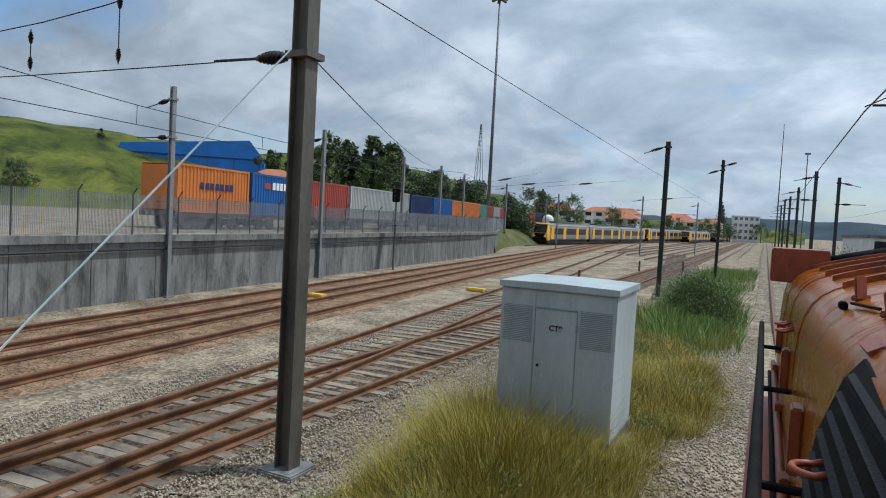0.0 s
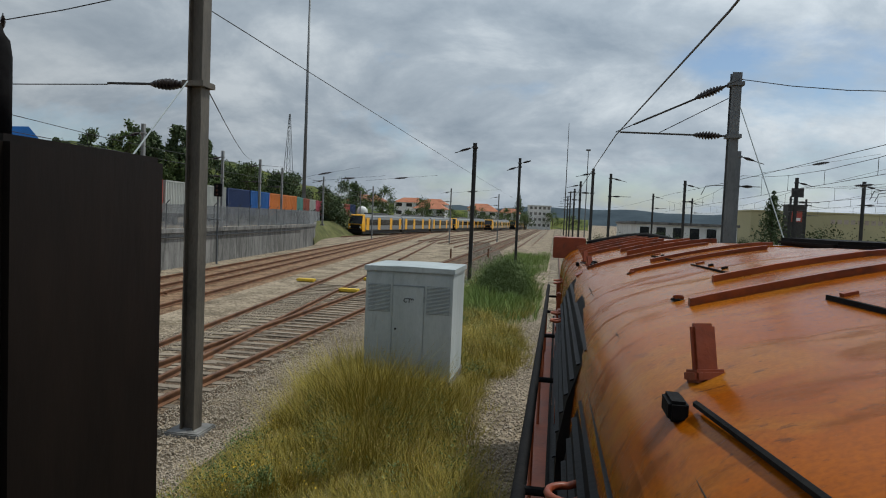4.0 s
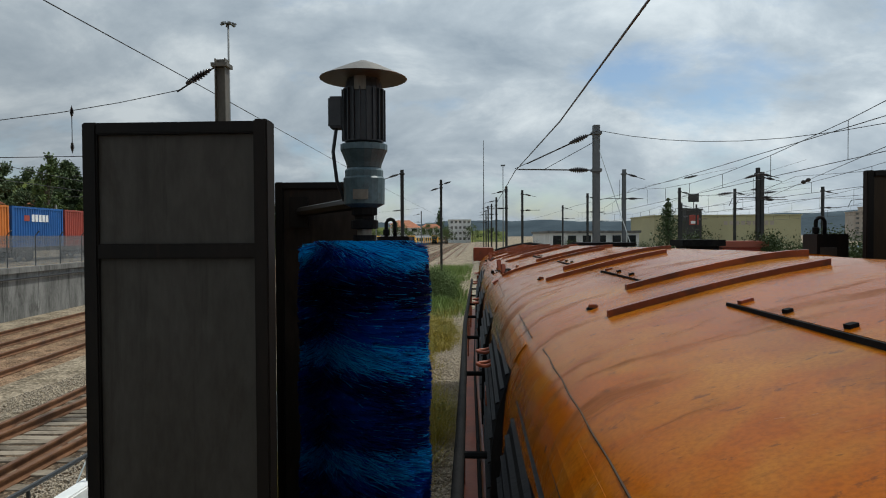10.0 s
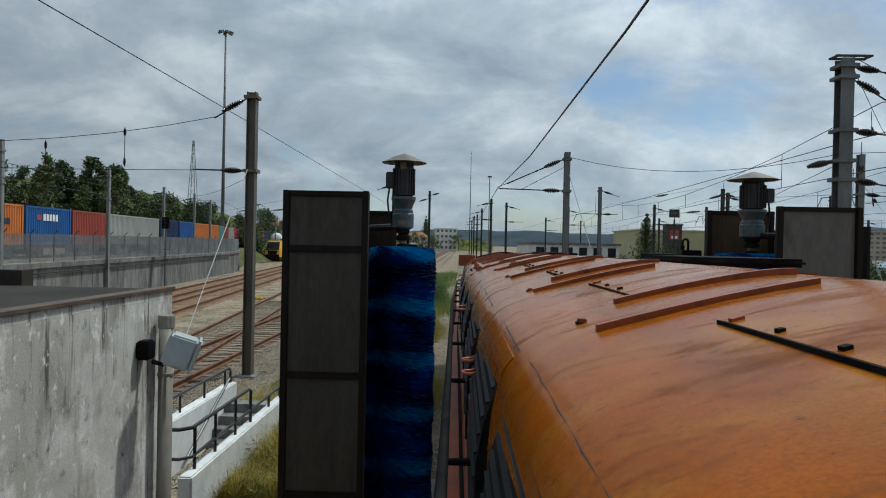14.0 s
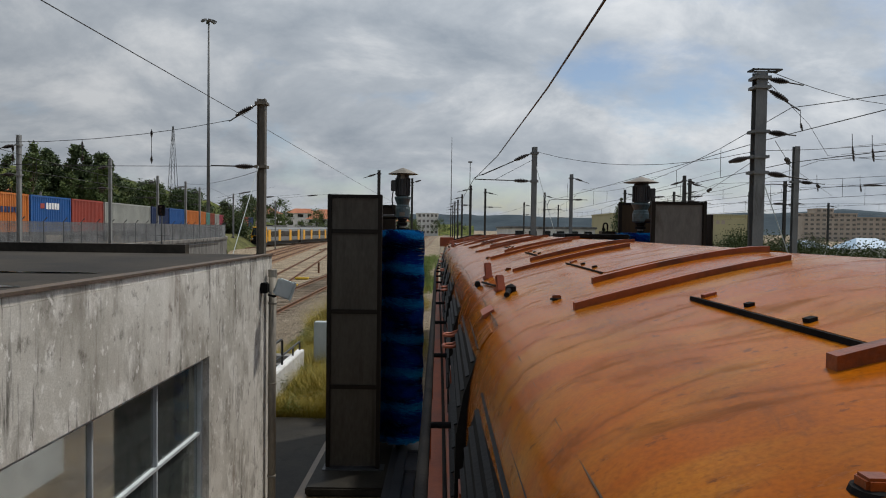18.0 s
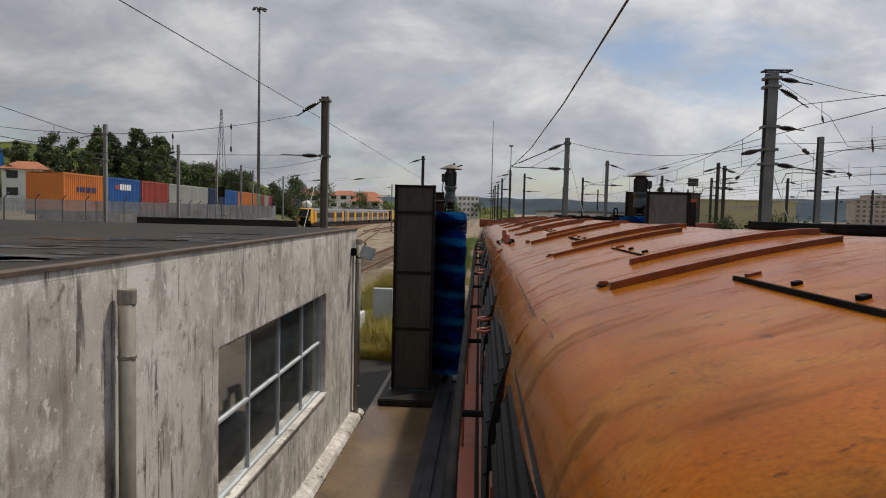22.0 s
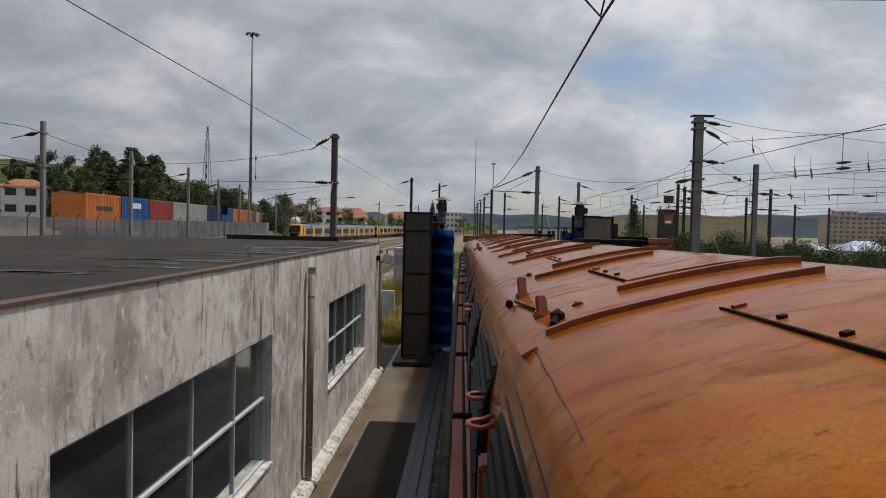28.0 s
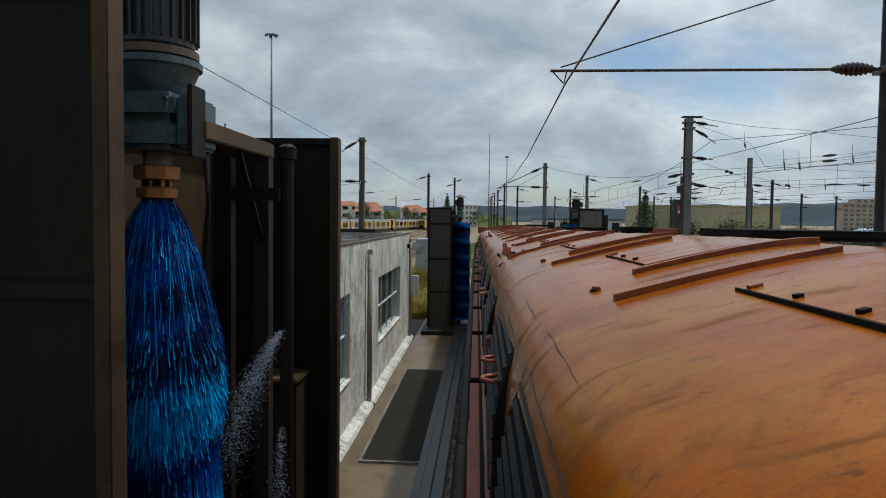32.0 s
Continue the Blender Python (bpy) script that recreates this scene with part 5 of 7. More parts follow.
def pump_set(x, y):
    p = thing("pump_set", x, y, 0.02, "dark pump with a handwheel standing inside the building", "pump")
    part("plinth", box(-0.35, -0.7, 0, 0.35, 0.7, 0.55, 0.02), "concrete_grey", p)
    part("casing", rod((0, -0.45, 0.86), (0, 0.25, 0.86), 0.20, seg=20), "motor_black", p, smooth=False)
    part("volute", rod((0, 0.27, 0.86), (0, 0.45, 0.86), 0.26, seg=20), "motor_black", p)
    part("outlet", tube([(0, 0.36, 1.05), (0, 0.36, 1.32), (0, 0.50, 1.42), (0, 0.72, 1.40), (0, 0.80, 1.15)], 0.05, 10), "motor_black", p)
    part("valve_body", lathe([(0.05, 1.0), (0.10, 1.08), (0.10, 1.2), (0.04, 1.28), (0.02, 1.42)], 14, (0, -0.25, 0)), "motor_black", p)
    part("handwheel", lathe([(0.10, 1.40), (0.125, 1.41), (0.125, 1.43), (0.10, 1.44)], 18, (0, -0.25, 0)), "motor_black", p)
    part("foot", box(-0.2, -0.4, 0.552, 0.2, -0.3, 0.7), "motor_black", p)
    part("foot", box(-0.2, 0.1, 0.552, 0.2, 0.2, 0.7), "motor_black", p)


pump_set(-2.95, -11.2)

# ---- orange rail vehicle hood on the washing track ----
# (y, x, z) eased from the camera's own path
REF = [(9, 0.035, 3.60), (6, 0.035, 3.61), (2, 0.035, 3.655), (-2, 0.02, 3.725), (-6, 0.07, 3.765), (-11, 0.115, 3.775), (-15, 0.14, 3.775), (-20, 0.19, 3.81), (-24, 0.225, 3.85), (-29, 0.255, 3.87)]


def ref(y):
    """The line above the hood's west shoulder, fitted to the camera's path, that carries its section."""
    for a, b in zip(REF, REF[1:]):
        if b[0] <= y <= a[0]:
            u = (a[0] - y) / (a[0] - b[0])
            return a[1] + u * (b[1] - a[1]), a[2] + u * (b[2] - a[2])
    return REF[-1][1:] if y < REF[-1][0] else REF[0][1:]


HOOD = [(0.085, -1.55), (0.085, -0.80), (0.090, -0.66), (0.100, -0.55), (0.120, -0.46), (0.150, -0.396), (0.190, -0.348), (0.245, -0.310), (0.33, -0.276), (0.42, -0.247), (0.52, -0.220), (0.64, -0.188), (0.78, -0.153), (0.92, -0.122), (1.05, -0.097), (1.15, -0.084), (1.24, -0.080)]


def hood_z(x):
    x = x if x <= 1.24 else 2.48 - x
    for a, b in zip(HOOD[1:], HOOD[2:]):
        if a[0] <= x <= b[0]:
            return a[1] + (x - a[0]) / (b[0] - a[0]) * (b[1] - a[1])
    return HOOD[-1][1]


def build_locomotive():
    loco = thing("locomotive", 1.3, -10, 0.42, "long orange painted locomotive hood with rust-red ribs, wet and weathered", "locomotive")
    inv = loco.matrix_basis.inverted()

    def put(name, bm, mat, parent=loco, label="", smooth=False):
        bm.transform(inv)
        return part(name, bm, mat, parent, label, smooth)
    # hood stretched along the camera's whole path to fit its view
    Y0, Y1 = -27.5, 5.9
    section = HOOD + [(2.48 - x, z) for x, z in HOOD[-2::-1]]
    bm = bmesh.new()
    rings = []
    n = 120
    rnd = random.Random(4)
    for i in range(n + 1):
        y = Y0 + (Y1 - Y0) * i / n
        rx, rz = ref(y)
        rings.append([bm.verts.new((rx + x, y, rz + z + 0.003 * math.sin(y * 2.1 + x * 5))) for x, z in section])
    for a, b in zip(rings, rings[1:]):
        for k in range(len(section) - 1):
            bm.faces.new((a[k], a[k + 1], b[k + 1], b[k]))
    bm.faces.new(rings[0]); bm.faces.new(rings[-1])
    put("hood", bm, "orange", label="orange hood with faded glossy paint", smooth=True)

    def strip(y, x0, x1, wide, high, mat, name="rib", lift=0.0):
        """A bar across the hood that follows its curve."""
        b = bmesh.new()
        rx, rz = ref(y)
        m = 10
        prev = None
        for i in range(m + 1):
            x = x0 + (x1 - x0) * i / m
            z = rz + hood_z(x) + lift
            ring = [b.verts.new((rx + x, y + dy, z + dz)) for dy, dz in ((-wide / 2, -0.01), (wide / 2, -0.01), (wide / 2, high), (-wide / 2, high))]
            if prev:
                for k in range(4):
                    b.faces.new((prev[k], prev[(k + 1) % 4], ring[(k + 1) % 4], ring[k]))
            else:
                b.faces.new(ring)
            prev = ring
        b.faces.new(prev)
        return put(name, b, mat)

    def along(x, y0, y1, wide, high, mat, name, lift=0.0):
        b = bmesh.new()
        prev = None
        m = 6
        for i in range(m + 1):
            y = y0 + (y1 - y0) * i / m
            rx, rz = ref(y)
            z = rz + hood_z(x) + lift
            ring = [b.verts.new((rx + x + dx, y, z + dz)) for dx, dz in ((-wide / 2, -0.008), (wide / 2, -0.008), (wide / 2, high), (-wide / 2, high))]
            if prev:
                for k in range(4):
                    b.faces.new((prev[k], prev[(k + 1) % 4], ring[(k + 1) % 4], ring[k]))
            else:
                b.faces.new(ring)
            prev = ring
        b.faces.new(prev)
        return put(name, b, mat)

    def weld(y, low=1, high=9):
        """A raised seam that runs down the rounded shoulder."""
        rx, rz = ref(y)
        pts = [(rx + x - 0.003, y, rz + z + 0.003) for x, z in HOOD[low:high]]
        put("weld_seam", tube(pts, 0.003, 5), "orange")

    def at(x, y, lift=0.0):
        rx, rz = ref(y)
        return Vector((rx + x, y, rz + hood_z(x) + lift))

    def lug(x, y, h, turn, lean):
        base = Matrix.Translation(at(x, y)) @ pose(0, 0, 0, lean, 0, turn)
        plate = box(-0.024, -0.007, -0.01, 0.024, 0.007, h, 0.0055)
        plate.transform(base)
        put("lug", plate, "rust_red")
        foot = box(-0.032, -0.02, -0.006, 0.032, 0.02, 0.016, 0.005)
        foot.transform(base)
        put("lug_foot", foot, "rust_red")

    def latch_set(y):
        """Two bent lugs, a latch and its link beside the foot of a rib."""
        lug(0.275, y + 0.36, 0.075, 28, -14)
        lug(0.272, y + 1.10, 0.095, 24, -12)
        block = box(-0.02, -0.035, 0.0, 0.010, 0.035, 0.032, 0.005)
        block.transform(Matrix.Translation(at(0.205, y + 0.98)))
        put("latch_block", block, "black")
        put("latch", lathe([(0.020, 0), (0.024, 0.01), (0.024, 0.030), (0.012, 0.038)], 10, at(0.30, y + 0.17, -0.004)), "black")
        put("latch", rod(at(0.27, y + 0.06, 0.012), at(0.31, y + 0.24, 0.018), 0.012, seg=8), "black")
        put("latch_rod", rod(at(0.225, y + 0.95, 0.016), at(0.262, y + 0.52, 0.012), 0.006, seg=6), "black")
        rx, rz = ref(y)
        put("rib_foot", tilted(0.052, 0.17, 0.016, pose(rx + 0.185, y - 0.01, rz + hood_z(0.185) + 0.003, 0, -30, 0)), "rust_red")

    def louvre_bank(y0, y1):
        rx, rz = ref(y0)
        skin = [(0.160, -0.406), (0.122, -0.458), (0.074, -0.60), (0.050, -0.74), (0.044, -1.12), (0.10, -1.12), (0.11, -0.60), (0.167, -0.402)]
        lv = put("louvre_bank", sweep(skin, [(rx, y0, rz), (rx, y1, rz)]), "black", label="black grimy louvred grille on the hood side")
        for k, (cx, cz) in enumerate(((0.135, -0.440), (0.112, -0.488), (0.094, -0.540), (0.077, -0.590), (0.065, -0.650), (0.054, -0.715), (0.049, -0.80), (0.047, -0.89), (0.045, -0.98))):
            slat = tilted(0.018, (y1 - y0) * 0.93, 0.005, pose(rx + cx - 0.003, (y0 + y1) / 2, rz + cz, 0, -25, 0))
            put("slat", slat, "slat_grime", lv)

    # ribs across the crest, paced to the camera's travel; close together at the far end
    for y, x0, x1 in ((5.35, 0.30, 1.10), (4.75, 0.30, 1.08), (4.05, 0.29, 1.06), (3.40, 0.28, 1.09), (2.72, 0.27, 1.04), (2.05, 0.57, 1.15), (1.38, 0.56, 1.22)):
        strip(y, x0, x1, 0.034, 0.034, "rib_paint")
    for y in (4.9, 3.9, 2.75):
        weld(y)
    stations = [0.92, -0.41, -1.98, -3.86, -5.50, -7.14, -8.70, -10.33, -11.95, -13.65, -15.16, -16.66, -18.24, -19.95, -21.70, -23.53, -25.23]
    # latch sets stand where they suit the camera's view
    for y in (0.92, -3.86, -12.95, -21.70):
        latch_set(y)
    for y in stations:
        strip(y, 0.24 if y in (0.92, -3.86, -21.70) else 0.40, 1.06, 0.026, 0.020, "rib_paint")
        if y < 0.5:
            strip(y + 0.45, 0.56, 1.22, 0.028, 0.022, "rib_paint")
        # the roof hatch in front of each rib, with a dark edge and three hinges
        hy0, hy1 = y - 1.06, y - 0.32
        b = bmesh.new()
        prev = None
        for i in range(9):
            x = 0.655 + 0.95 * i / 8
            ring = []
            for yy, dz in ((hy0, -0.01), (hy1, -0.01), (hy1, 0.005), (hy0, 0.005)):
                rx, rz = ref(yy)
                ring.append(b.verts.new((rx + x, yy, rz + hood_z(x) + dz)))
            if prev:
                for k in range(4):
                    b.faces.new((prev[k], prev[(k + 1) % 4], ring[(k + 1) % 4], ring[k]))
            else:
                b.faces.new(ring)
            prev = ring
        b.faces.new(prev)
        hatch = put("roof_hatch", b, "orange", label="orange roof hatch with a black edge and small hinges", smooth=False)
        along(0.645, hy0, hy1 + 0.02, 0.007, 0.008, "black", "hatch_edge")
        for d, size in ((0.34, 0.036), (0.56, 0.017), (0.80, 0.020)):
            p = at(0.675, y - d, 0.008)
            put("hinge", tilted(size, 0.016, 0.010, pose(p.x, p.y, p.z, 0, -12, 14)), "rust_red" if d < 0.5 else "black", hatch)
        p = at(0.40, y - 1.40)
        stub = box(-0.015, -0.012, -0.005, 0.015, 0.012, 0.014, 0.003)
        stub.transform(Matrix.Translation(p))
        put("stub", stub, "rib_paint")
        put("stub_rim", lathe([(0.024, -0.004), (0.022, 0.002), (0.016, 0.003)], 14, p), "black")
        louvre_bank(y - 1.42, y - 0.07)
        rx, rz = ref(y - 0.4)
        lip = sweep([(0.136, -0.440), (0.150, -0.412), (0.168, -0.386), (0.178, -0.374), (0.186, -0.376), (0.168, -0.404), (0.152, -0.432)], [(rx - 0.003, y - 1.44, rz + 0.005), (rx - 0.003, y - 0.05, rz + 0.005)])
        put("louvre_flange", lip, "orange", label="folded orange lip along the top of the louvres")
        # thin dark line along the lip's upper edge
        put("flange_seam", tube([(rx + 0.196 + 0.002 * math.sin(3 * k), y - 1.44 + 0.139 * k, rz - 0.346) for k in range(11)], 0.0022, 5), "edge_rust", label="thin dark seam line above the lip")
    # black exhaust cowls on the far side of the crest, repeated to suit the camera's view
    for y in (-0.6, -8.4, -16.2, -24.0):
        rx, rz = ref(y)
        put("exhaust_cowl", box(rx + 1.42, y + 0.3, rz - 0.10, rx + 2.2, y + 1.2, rz - 0.045, 0.02), "black", label="flat black exhaust cowl")
    # running board, side pipe and brackets
    rows = [Y0 + (Y1 - Y0) * i / 12 for i in range(13)]
    put("running_board", sweep([(-0.11, -1.62), (0.30, -1.62), (0.30, -1.56), (-0.11, -1.56)], [(ref(y)[0], y, ref(y)[1]) for y in rows]), "walk_red", label="red running board")
    put("sill_beam", sweep([(0.02, -2.2), (2.46, -2.2), (2.46, -1.63), (0.02, -1.63)], [(ref(y)[0], y, ref(y)[1]) for y in rows]), "walk_red")
    put("side_pipe", tube([(ref(y)[0] - 0.066, y, ref(y)[1] - 0.86) for y in rows], 0.022, 10), "black", label="dark side rail", smooth=True)
    put("conduit", tube([(ref(y)[0] + 0.055, y, ref(y)[1] - 1.22) for y in rows], 0.022, 8), "rust_red", smooth=True)
    put("conduit", tube([(ref(y)[0] + 0.03, y, ref(y)[1] - 1.32) for y in rows], 0.016, 8), "black", smooth=True)
    y = Y0 + 0.6
    i = 0
    while y < Y1 - 0.4:
        rx, rz = ref(y)
        put("bracket", rod((rx - 0.068, y, rz - 0.86), (rx + 0.088, y, rz - 0.86), 0.015, seg=8), "black")
        put("stanchion", rod((rx - 0.066, y, rz - 1.57), (rx - 0.066, y, rz - 0.87), 0.012, seg=6), "walk_red")
        put("door_hinge", box(rx + 0.042, y + 0.5, rz - 0.98, rx + 0.086, y + 0.62, rz - 0.72, 0.008), "rust_red")
        put("door_hinge", box(rx + 0.042, y + 1.0, rz - 1.42, rx + 0.086, y + 1.12, rz - 1.16, 0.008), "rust_red")
        if i % 2:
            for dy in (0.55, 0.90):
                put("grab_loop", tube([(rx + 0.10, y + dy, rz - 0.60)] + [(rx + 0.05 - 0.045 * math.sin(math.pi * k / 8), y + dy + 0.045 - 0.045 * math.cos(math.pi * k / 8), rz - 0.62) for k in range(9)] + [(rx + 0.10, y + dy + 0.09, rz - 0.60)], 0.009, 8), "rust_red", smooth=True)
        y += 1.56
        i += 1
    rx, rz = ref(Y1)
    put("end_box", box(rx - 0.03, Y1 - 0.5, rz - 0.42, rx + 0.42, Y1 + 0.15, rz - 0.125, 0.01), "rust_red")
    pts = [(rx + x, Y1 - 0.25, rz + hood_z(x) + 0.02) for x in (0.45, 0.6, 0.8, 1.0, 1.24, 1.5, 1.8)]
    put("end_cowl", tube(pts, 0.05, 8), "black", smooth=True)


build_locomotive()

# ---- masts, wires, poles ----


def insulator(a, b, parent, r=0.105):
    """A dark spindle of close sheds between two end caps, turned as one body."""
    a, b = Vector(a), Vector(b)
    d = b - a
    n = 8
    prof = [(r * 0.3, 0.0)]
    for i in range(n):
        rr = r * (0.55 + 0.45 * math.sin(math.pi * (i + 0.5) / n))
        u = 0.06 + 0.88 * i / n
        prof += [(r * 0.38, u), (rr, u + 0.03), (rr * 0.75, u + 0.08)]
    prof += [(r * 0.38, 0.95), (r * 0.3, 1.0)]
    bm = lathe([(q, h * d.length) for q, h in prof], 8)
    bm.transform(Matrix.Translation(a) @ d.to_track_quat("Z", "Y").to_matrix().to_4x4())
    return part("insulator", bm, "insulator", parent)


def mast(x, y, top, w=0.24, z0=-0.2, arms=(), label="grey steel catenary mast", mat="mast", near=False):
    """An H-section mast; arms are (side, height, reach) tubes with insulators."""
    m = thing("catenary_mast", x, y, z0, label, "catenary mast", "catenary masts")
    h = top - z0
    f = w * 0.09 if w > 0.15 else w * 0.2
    if x < 0:       # western masts turn their flanges to the tracks
        part("flange", box(-w / 2, -w / 2, 0, -w / 2 + f, w / 2, h), mat, m)
        part("flange", box(w / 2 - f, -w / 2, 0, w / 2, w / 2, h), mat, m)
        part("web", box(-w / 2 + f + 0.001, -f / 2 - 0.02, 0, w / 2 - f - 0.001, f / 2 + 0.02, h), mat, m)
    else:
        part("flange", box(-w / 2, -w / 2, 0, w / 2, -w / 2 + f, h), mat, m)
        part("flange", box(-w / 2, w / 2 - f, 0, w / 2, w / 2, h), mat, m)
        part("web", box(-f / 2 - 0.02, -w / 2 + f + 0.001, 0, f / 2 + 0.02, w / 2 - f - 0.001, h), mat, m)
    part("footing", box(-w * 1.2, -w * 1.2, -0.12, w * 1.2, w * 1.2, 0.06, 0.02), "concrete_grey", m)
    for side, z, reach, drop in arms:
        zz = z - z0
        s = 1 if side > 0 else -1
        part("clamp", box(-w * 0.75, -w * 0.75, zz - 0.05, w * 0.75, w * 0.75, zz + 0.04), mat, m)
        insulator((s * (w / 2 + 0.15), 0, zz - drop * 0.15 / reach), (s * (w / 2 + 0.75), 0, zz - drop * 0.75 / reach), m)
        part("arm", rod((s * (w / 2), 0, zz), (s * reach, 0, zz - drop), 0.022, seg=6), "mast_dark", m)
    return m


mast(-6.0, 6.3, 8.0, 0.26, -0.16, [(-1, 5.75, 1.7, -0.02), (-1, 7.85, 1.1, 0.6)], "near brown-grey steel H-section catenary mast on a concrete footing", "mast_brown")
mast(3.9, 12.0, 7.25, 0.21, 0.2, [(-1, 5.82, 2.5, -0.05), (-1, 7.0, 2.2, 0.95)], "grey catenary mast with insulated cantilever over the washing track")
mast(6.1, -17.4, 8.3, 0.28, 0.0, [(-1, 6.07, 4.9, 0.02)], "thick grey mast whose long arm reaches over the washing track")
mast(10.15, 5.4, 8.9, 0.34, -0.1, [(1, 8.7, 1.4, 0.2), (1, 8.4, 1.3, 0.7), (1, 7.0, 1.2, 0.1), (1, 5.7, 1.6, 0.2), (-1, 6.2, 0.9, 0.2)], "tall dark catenary mast with many insulators")
mast(18.0, 17.8, 8.2, 0.26, -0.2, [(1, 6.4, 1.5, 0.1)])
mast(-4.9, 34.6, 8.17, 0.22, 0.0, [(-1, 7.9, 1.2, 0.35)], "slim brown catenary mast in the grass", "mast_dark")
mast(-3.0, 47.8, 8.6, 0.2, 0.0, [(-1, 7.9, 1.0, 0.3), (1, 8.2, 0.7, -0.2)], "slim catenary mast with a crossed head", "mast_dark")
mast(10.15, 36.2, 8.2, 0.24, -0.2, [(1, 7.9, 1.4, 0.4), (1, 6.2, 1.3, 0.0)])
for x, y in ((19.5, 54.7), (19.0, 36.0), (20.6, 39.1), (29.0, 40.0), (33.0, 55.0), (2.8, 51.0), (4.6, 56.0), (2.4, 68.0), (2.2, 84.0), (2.0, 100.0), (1.9, 118.0), (29.0, 85.0), (46.0, 70.0), (55.0, 78.0), (12.0, 62.0), (13.0, 90.0), (22.0, 110.0), (36.0, 100.0), (25.5, 56.8)):
    mast(x, y, 8.2 if y < 95 else 8.6, 0.22, -0.2, [(1 if x > 3 else -1, 7.8, 1.4, 0.3), (1 if x > 3 else -1, 6.2, 1.8, 0.0)], "grey steel catenary mast in the yard", "mast_dark")
for x, y in ((-22.75, 29.2), (-25.9, 43.8), (-26.2, 51.0), (-28.5, 61.0), (-28.9, 74.5), (-28.9, 97.0), (-19.2, 5.5), (-21.4, 17.5), (-57.0, 77.0), (-16.0, 95.0), (-10.0, 110.0), (-38.0, 120.0)):
    mast(x, y, 8.2, 0.18, -0.2 if x > wall_x(y) else 2.2, [(-1, 7.7, 1.5, 0.3), (-1, 6.2, 2.0, 0.0)], "slim pale galvanised catenary mast by the retaining wall", "mast_pale")


def mast_head(x, y, z):
    """The open bracket on top of the tall mast."""
    h = thing("mast_bracket", x, y, z, "open steel bracket on top of the tall mast", "bracket")
    part("bar", tilted(0.95, 0.07, 0.05, pose(0.15, -0.16, 0.03)), "mast_dark", h)
    part("bar", tilted(0.95, 0.07, 0.05, pose(0.15, 0.16, 0.03)), "mast_dark", h)
    part("tie", tilted(0.07, 0.25, 0.05, pose(-0.28, 0, 0.03)), "mast_dark", h)
    part("tie", tilted(0.07, 0.25, 0.05, pose(0.58, 0, 0.03)), "mast_dark", h)


mast_head(10.15, 5.4, 8.92)


def wire(name, pts, r=0.012, label="thin dark overhead wire between masts", sag=0.0, mat="wire"):
    full = []
    for a, b in zip(pts, pts[1:]):
        for i in range(8):
            u = i / 8
            p = [a[k] + u * (b[k] - a[k]) for k in range(3)]
            p[2] -= sag * 4 * u * (1 - u)
            full.append(p)
    full.append(pts[-1])
    return solid(name, tube(full, r, 5), mat, label, "overhead wire", "overhead wires")


wire("contact_wire", [(1.7, -60, 5.87), (1.42, -17.4, 5.86), (1.62, -6, 5.85), (1.62, 3, 5.85), (1.36, 12.7, 5.88), (1.45, 51, 5.9), (1.3, 120, 5.9), (1.3, 250, 5.9)], 0.014, "dark contact wire above the washing track")
wire("feeder_wire", [(-5.9, -60, 7.25), (-6.2, 6.3, 7.2), (-6.6, 40, 7.2), (-7.2, 120, 7.4)], 0.010, "thin wire above the yard tracks")
wire("cross_wire", [(3.9, 11.5, 7.0), (10.15, 5.4, 6.4), (22, 2, 8.2)], 0.009, sag=0.5)
wire("cross_wire", [(1.35, -17.4, 6.1), (6.1, -17.4, 7.6)], 0.012)
wire("steady_arm", [(1.22, -17.4, 6.05), (1.40, -17.4, 5.86), (1.44, -17.4, 6.05)], 0.010, "bent steady arm that holds the contact wire")
wire("cross_wire", [(1.35, 12.6, 5.95), (3.86, 11.5, 7.0)], 0.012)


def catenary(spans, low, high, label, droppers=True):
    """A sagging carrying wire, the contact wire under it, and droppers between."""
    c = thing("overhead_line", spans[0][0], spans[0][1], low, label, "overhead line", "overhead lines")
    inv = Matrix.Translation((-spans[0][0], -spans[0][1], -low))
    top, bottom = [], []
    for (x0, y0), (x1, y1) in zip(spans, spans[1:]):
        n = max(4, int(math.hypot(x1 - x0, y1 - y0) / 6))
        for i in range(n + 1):
            u = i / n
            sag = (high - low) * 0.62 * 4 * u * (1 - u)
            p = (x0 + u * (x1 - x0), y0 + u * (y1 - y0))
            top.append((*p, high - sag)); bottom.append((*p, low))
            if droppers and 0 < i < n:
                b = rod((*p, low), (*p, high - sag), 0.012, seg=4)
                b.transform(inv)
                part("dropper", b, "wire", c)
    for pts, r in ((top, 0.013), (bottom, 0.013)):
        b = tube(pts, r, 5)
        b.transform(inv)
        part("line", b, "wire", c)


catenary([(27, -50), (11.5, 6), (14, 50), (17, 105)], 6.1, 7.9, "overhead line with droppers above the eastern yard")
catenary([(33, -50), (19.2, 17.8), (20, 54), (24, 110)], 6.1, 7.5, "overhead line with droppers above the eastern yard")
catenary([(39, -50), (21.5, 36), (27, 85)], 6.0, 7.6, "overhead line with droppers above the eastern yard")
catenary([(48, -40), (30.5, 40), (34, 100)], 6.0, 7.7, "overhead line with droppers above the eastern yard")
catenary([(60, -30), (47, 70), (50, 120)], 6.0, 7.7, "overhead line with droppers above the eastern yard")
catenary([(-16.15 - 0.115 * v, v) for v in (-45, 0, 45, 90)], 5.95, 7.15, "overhead line with droppers above the western yard")
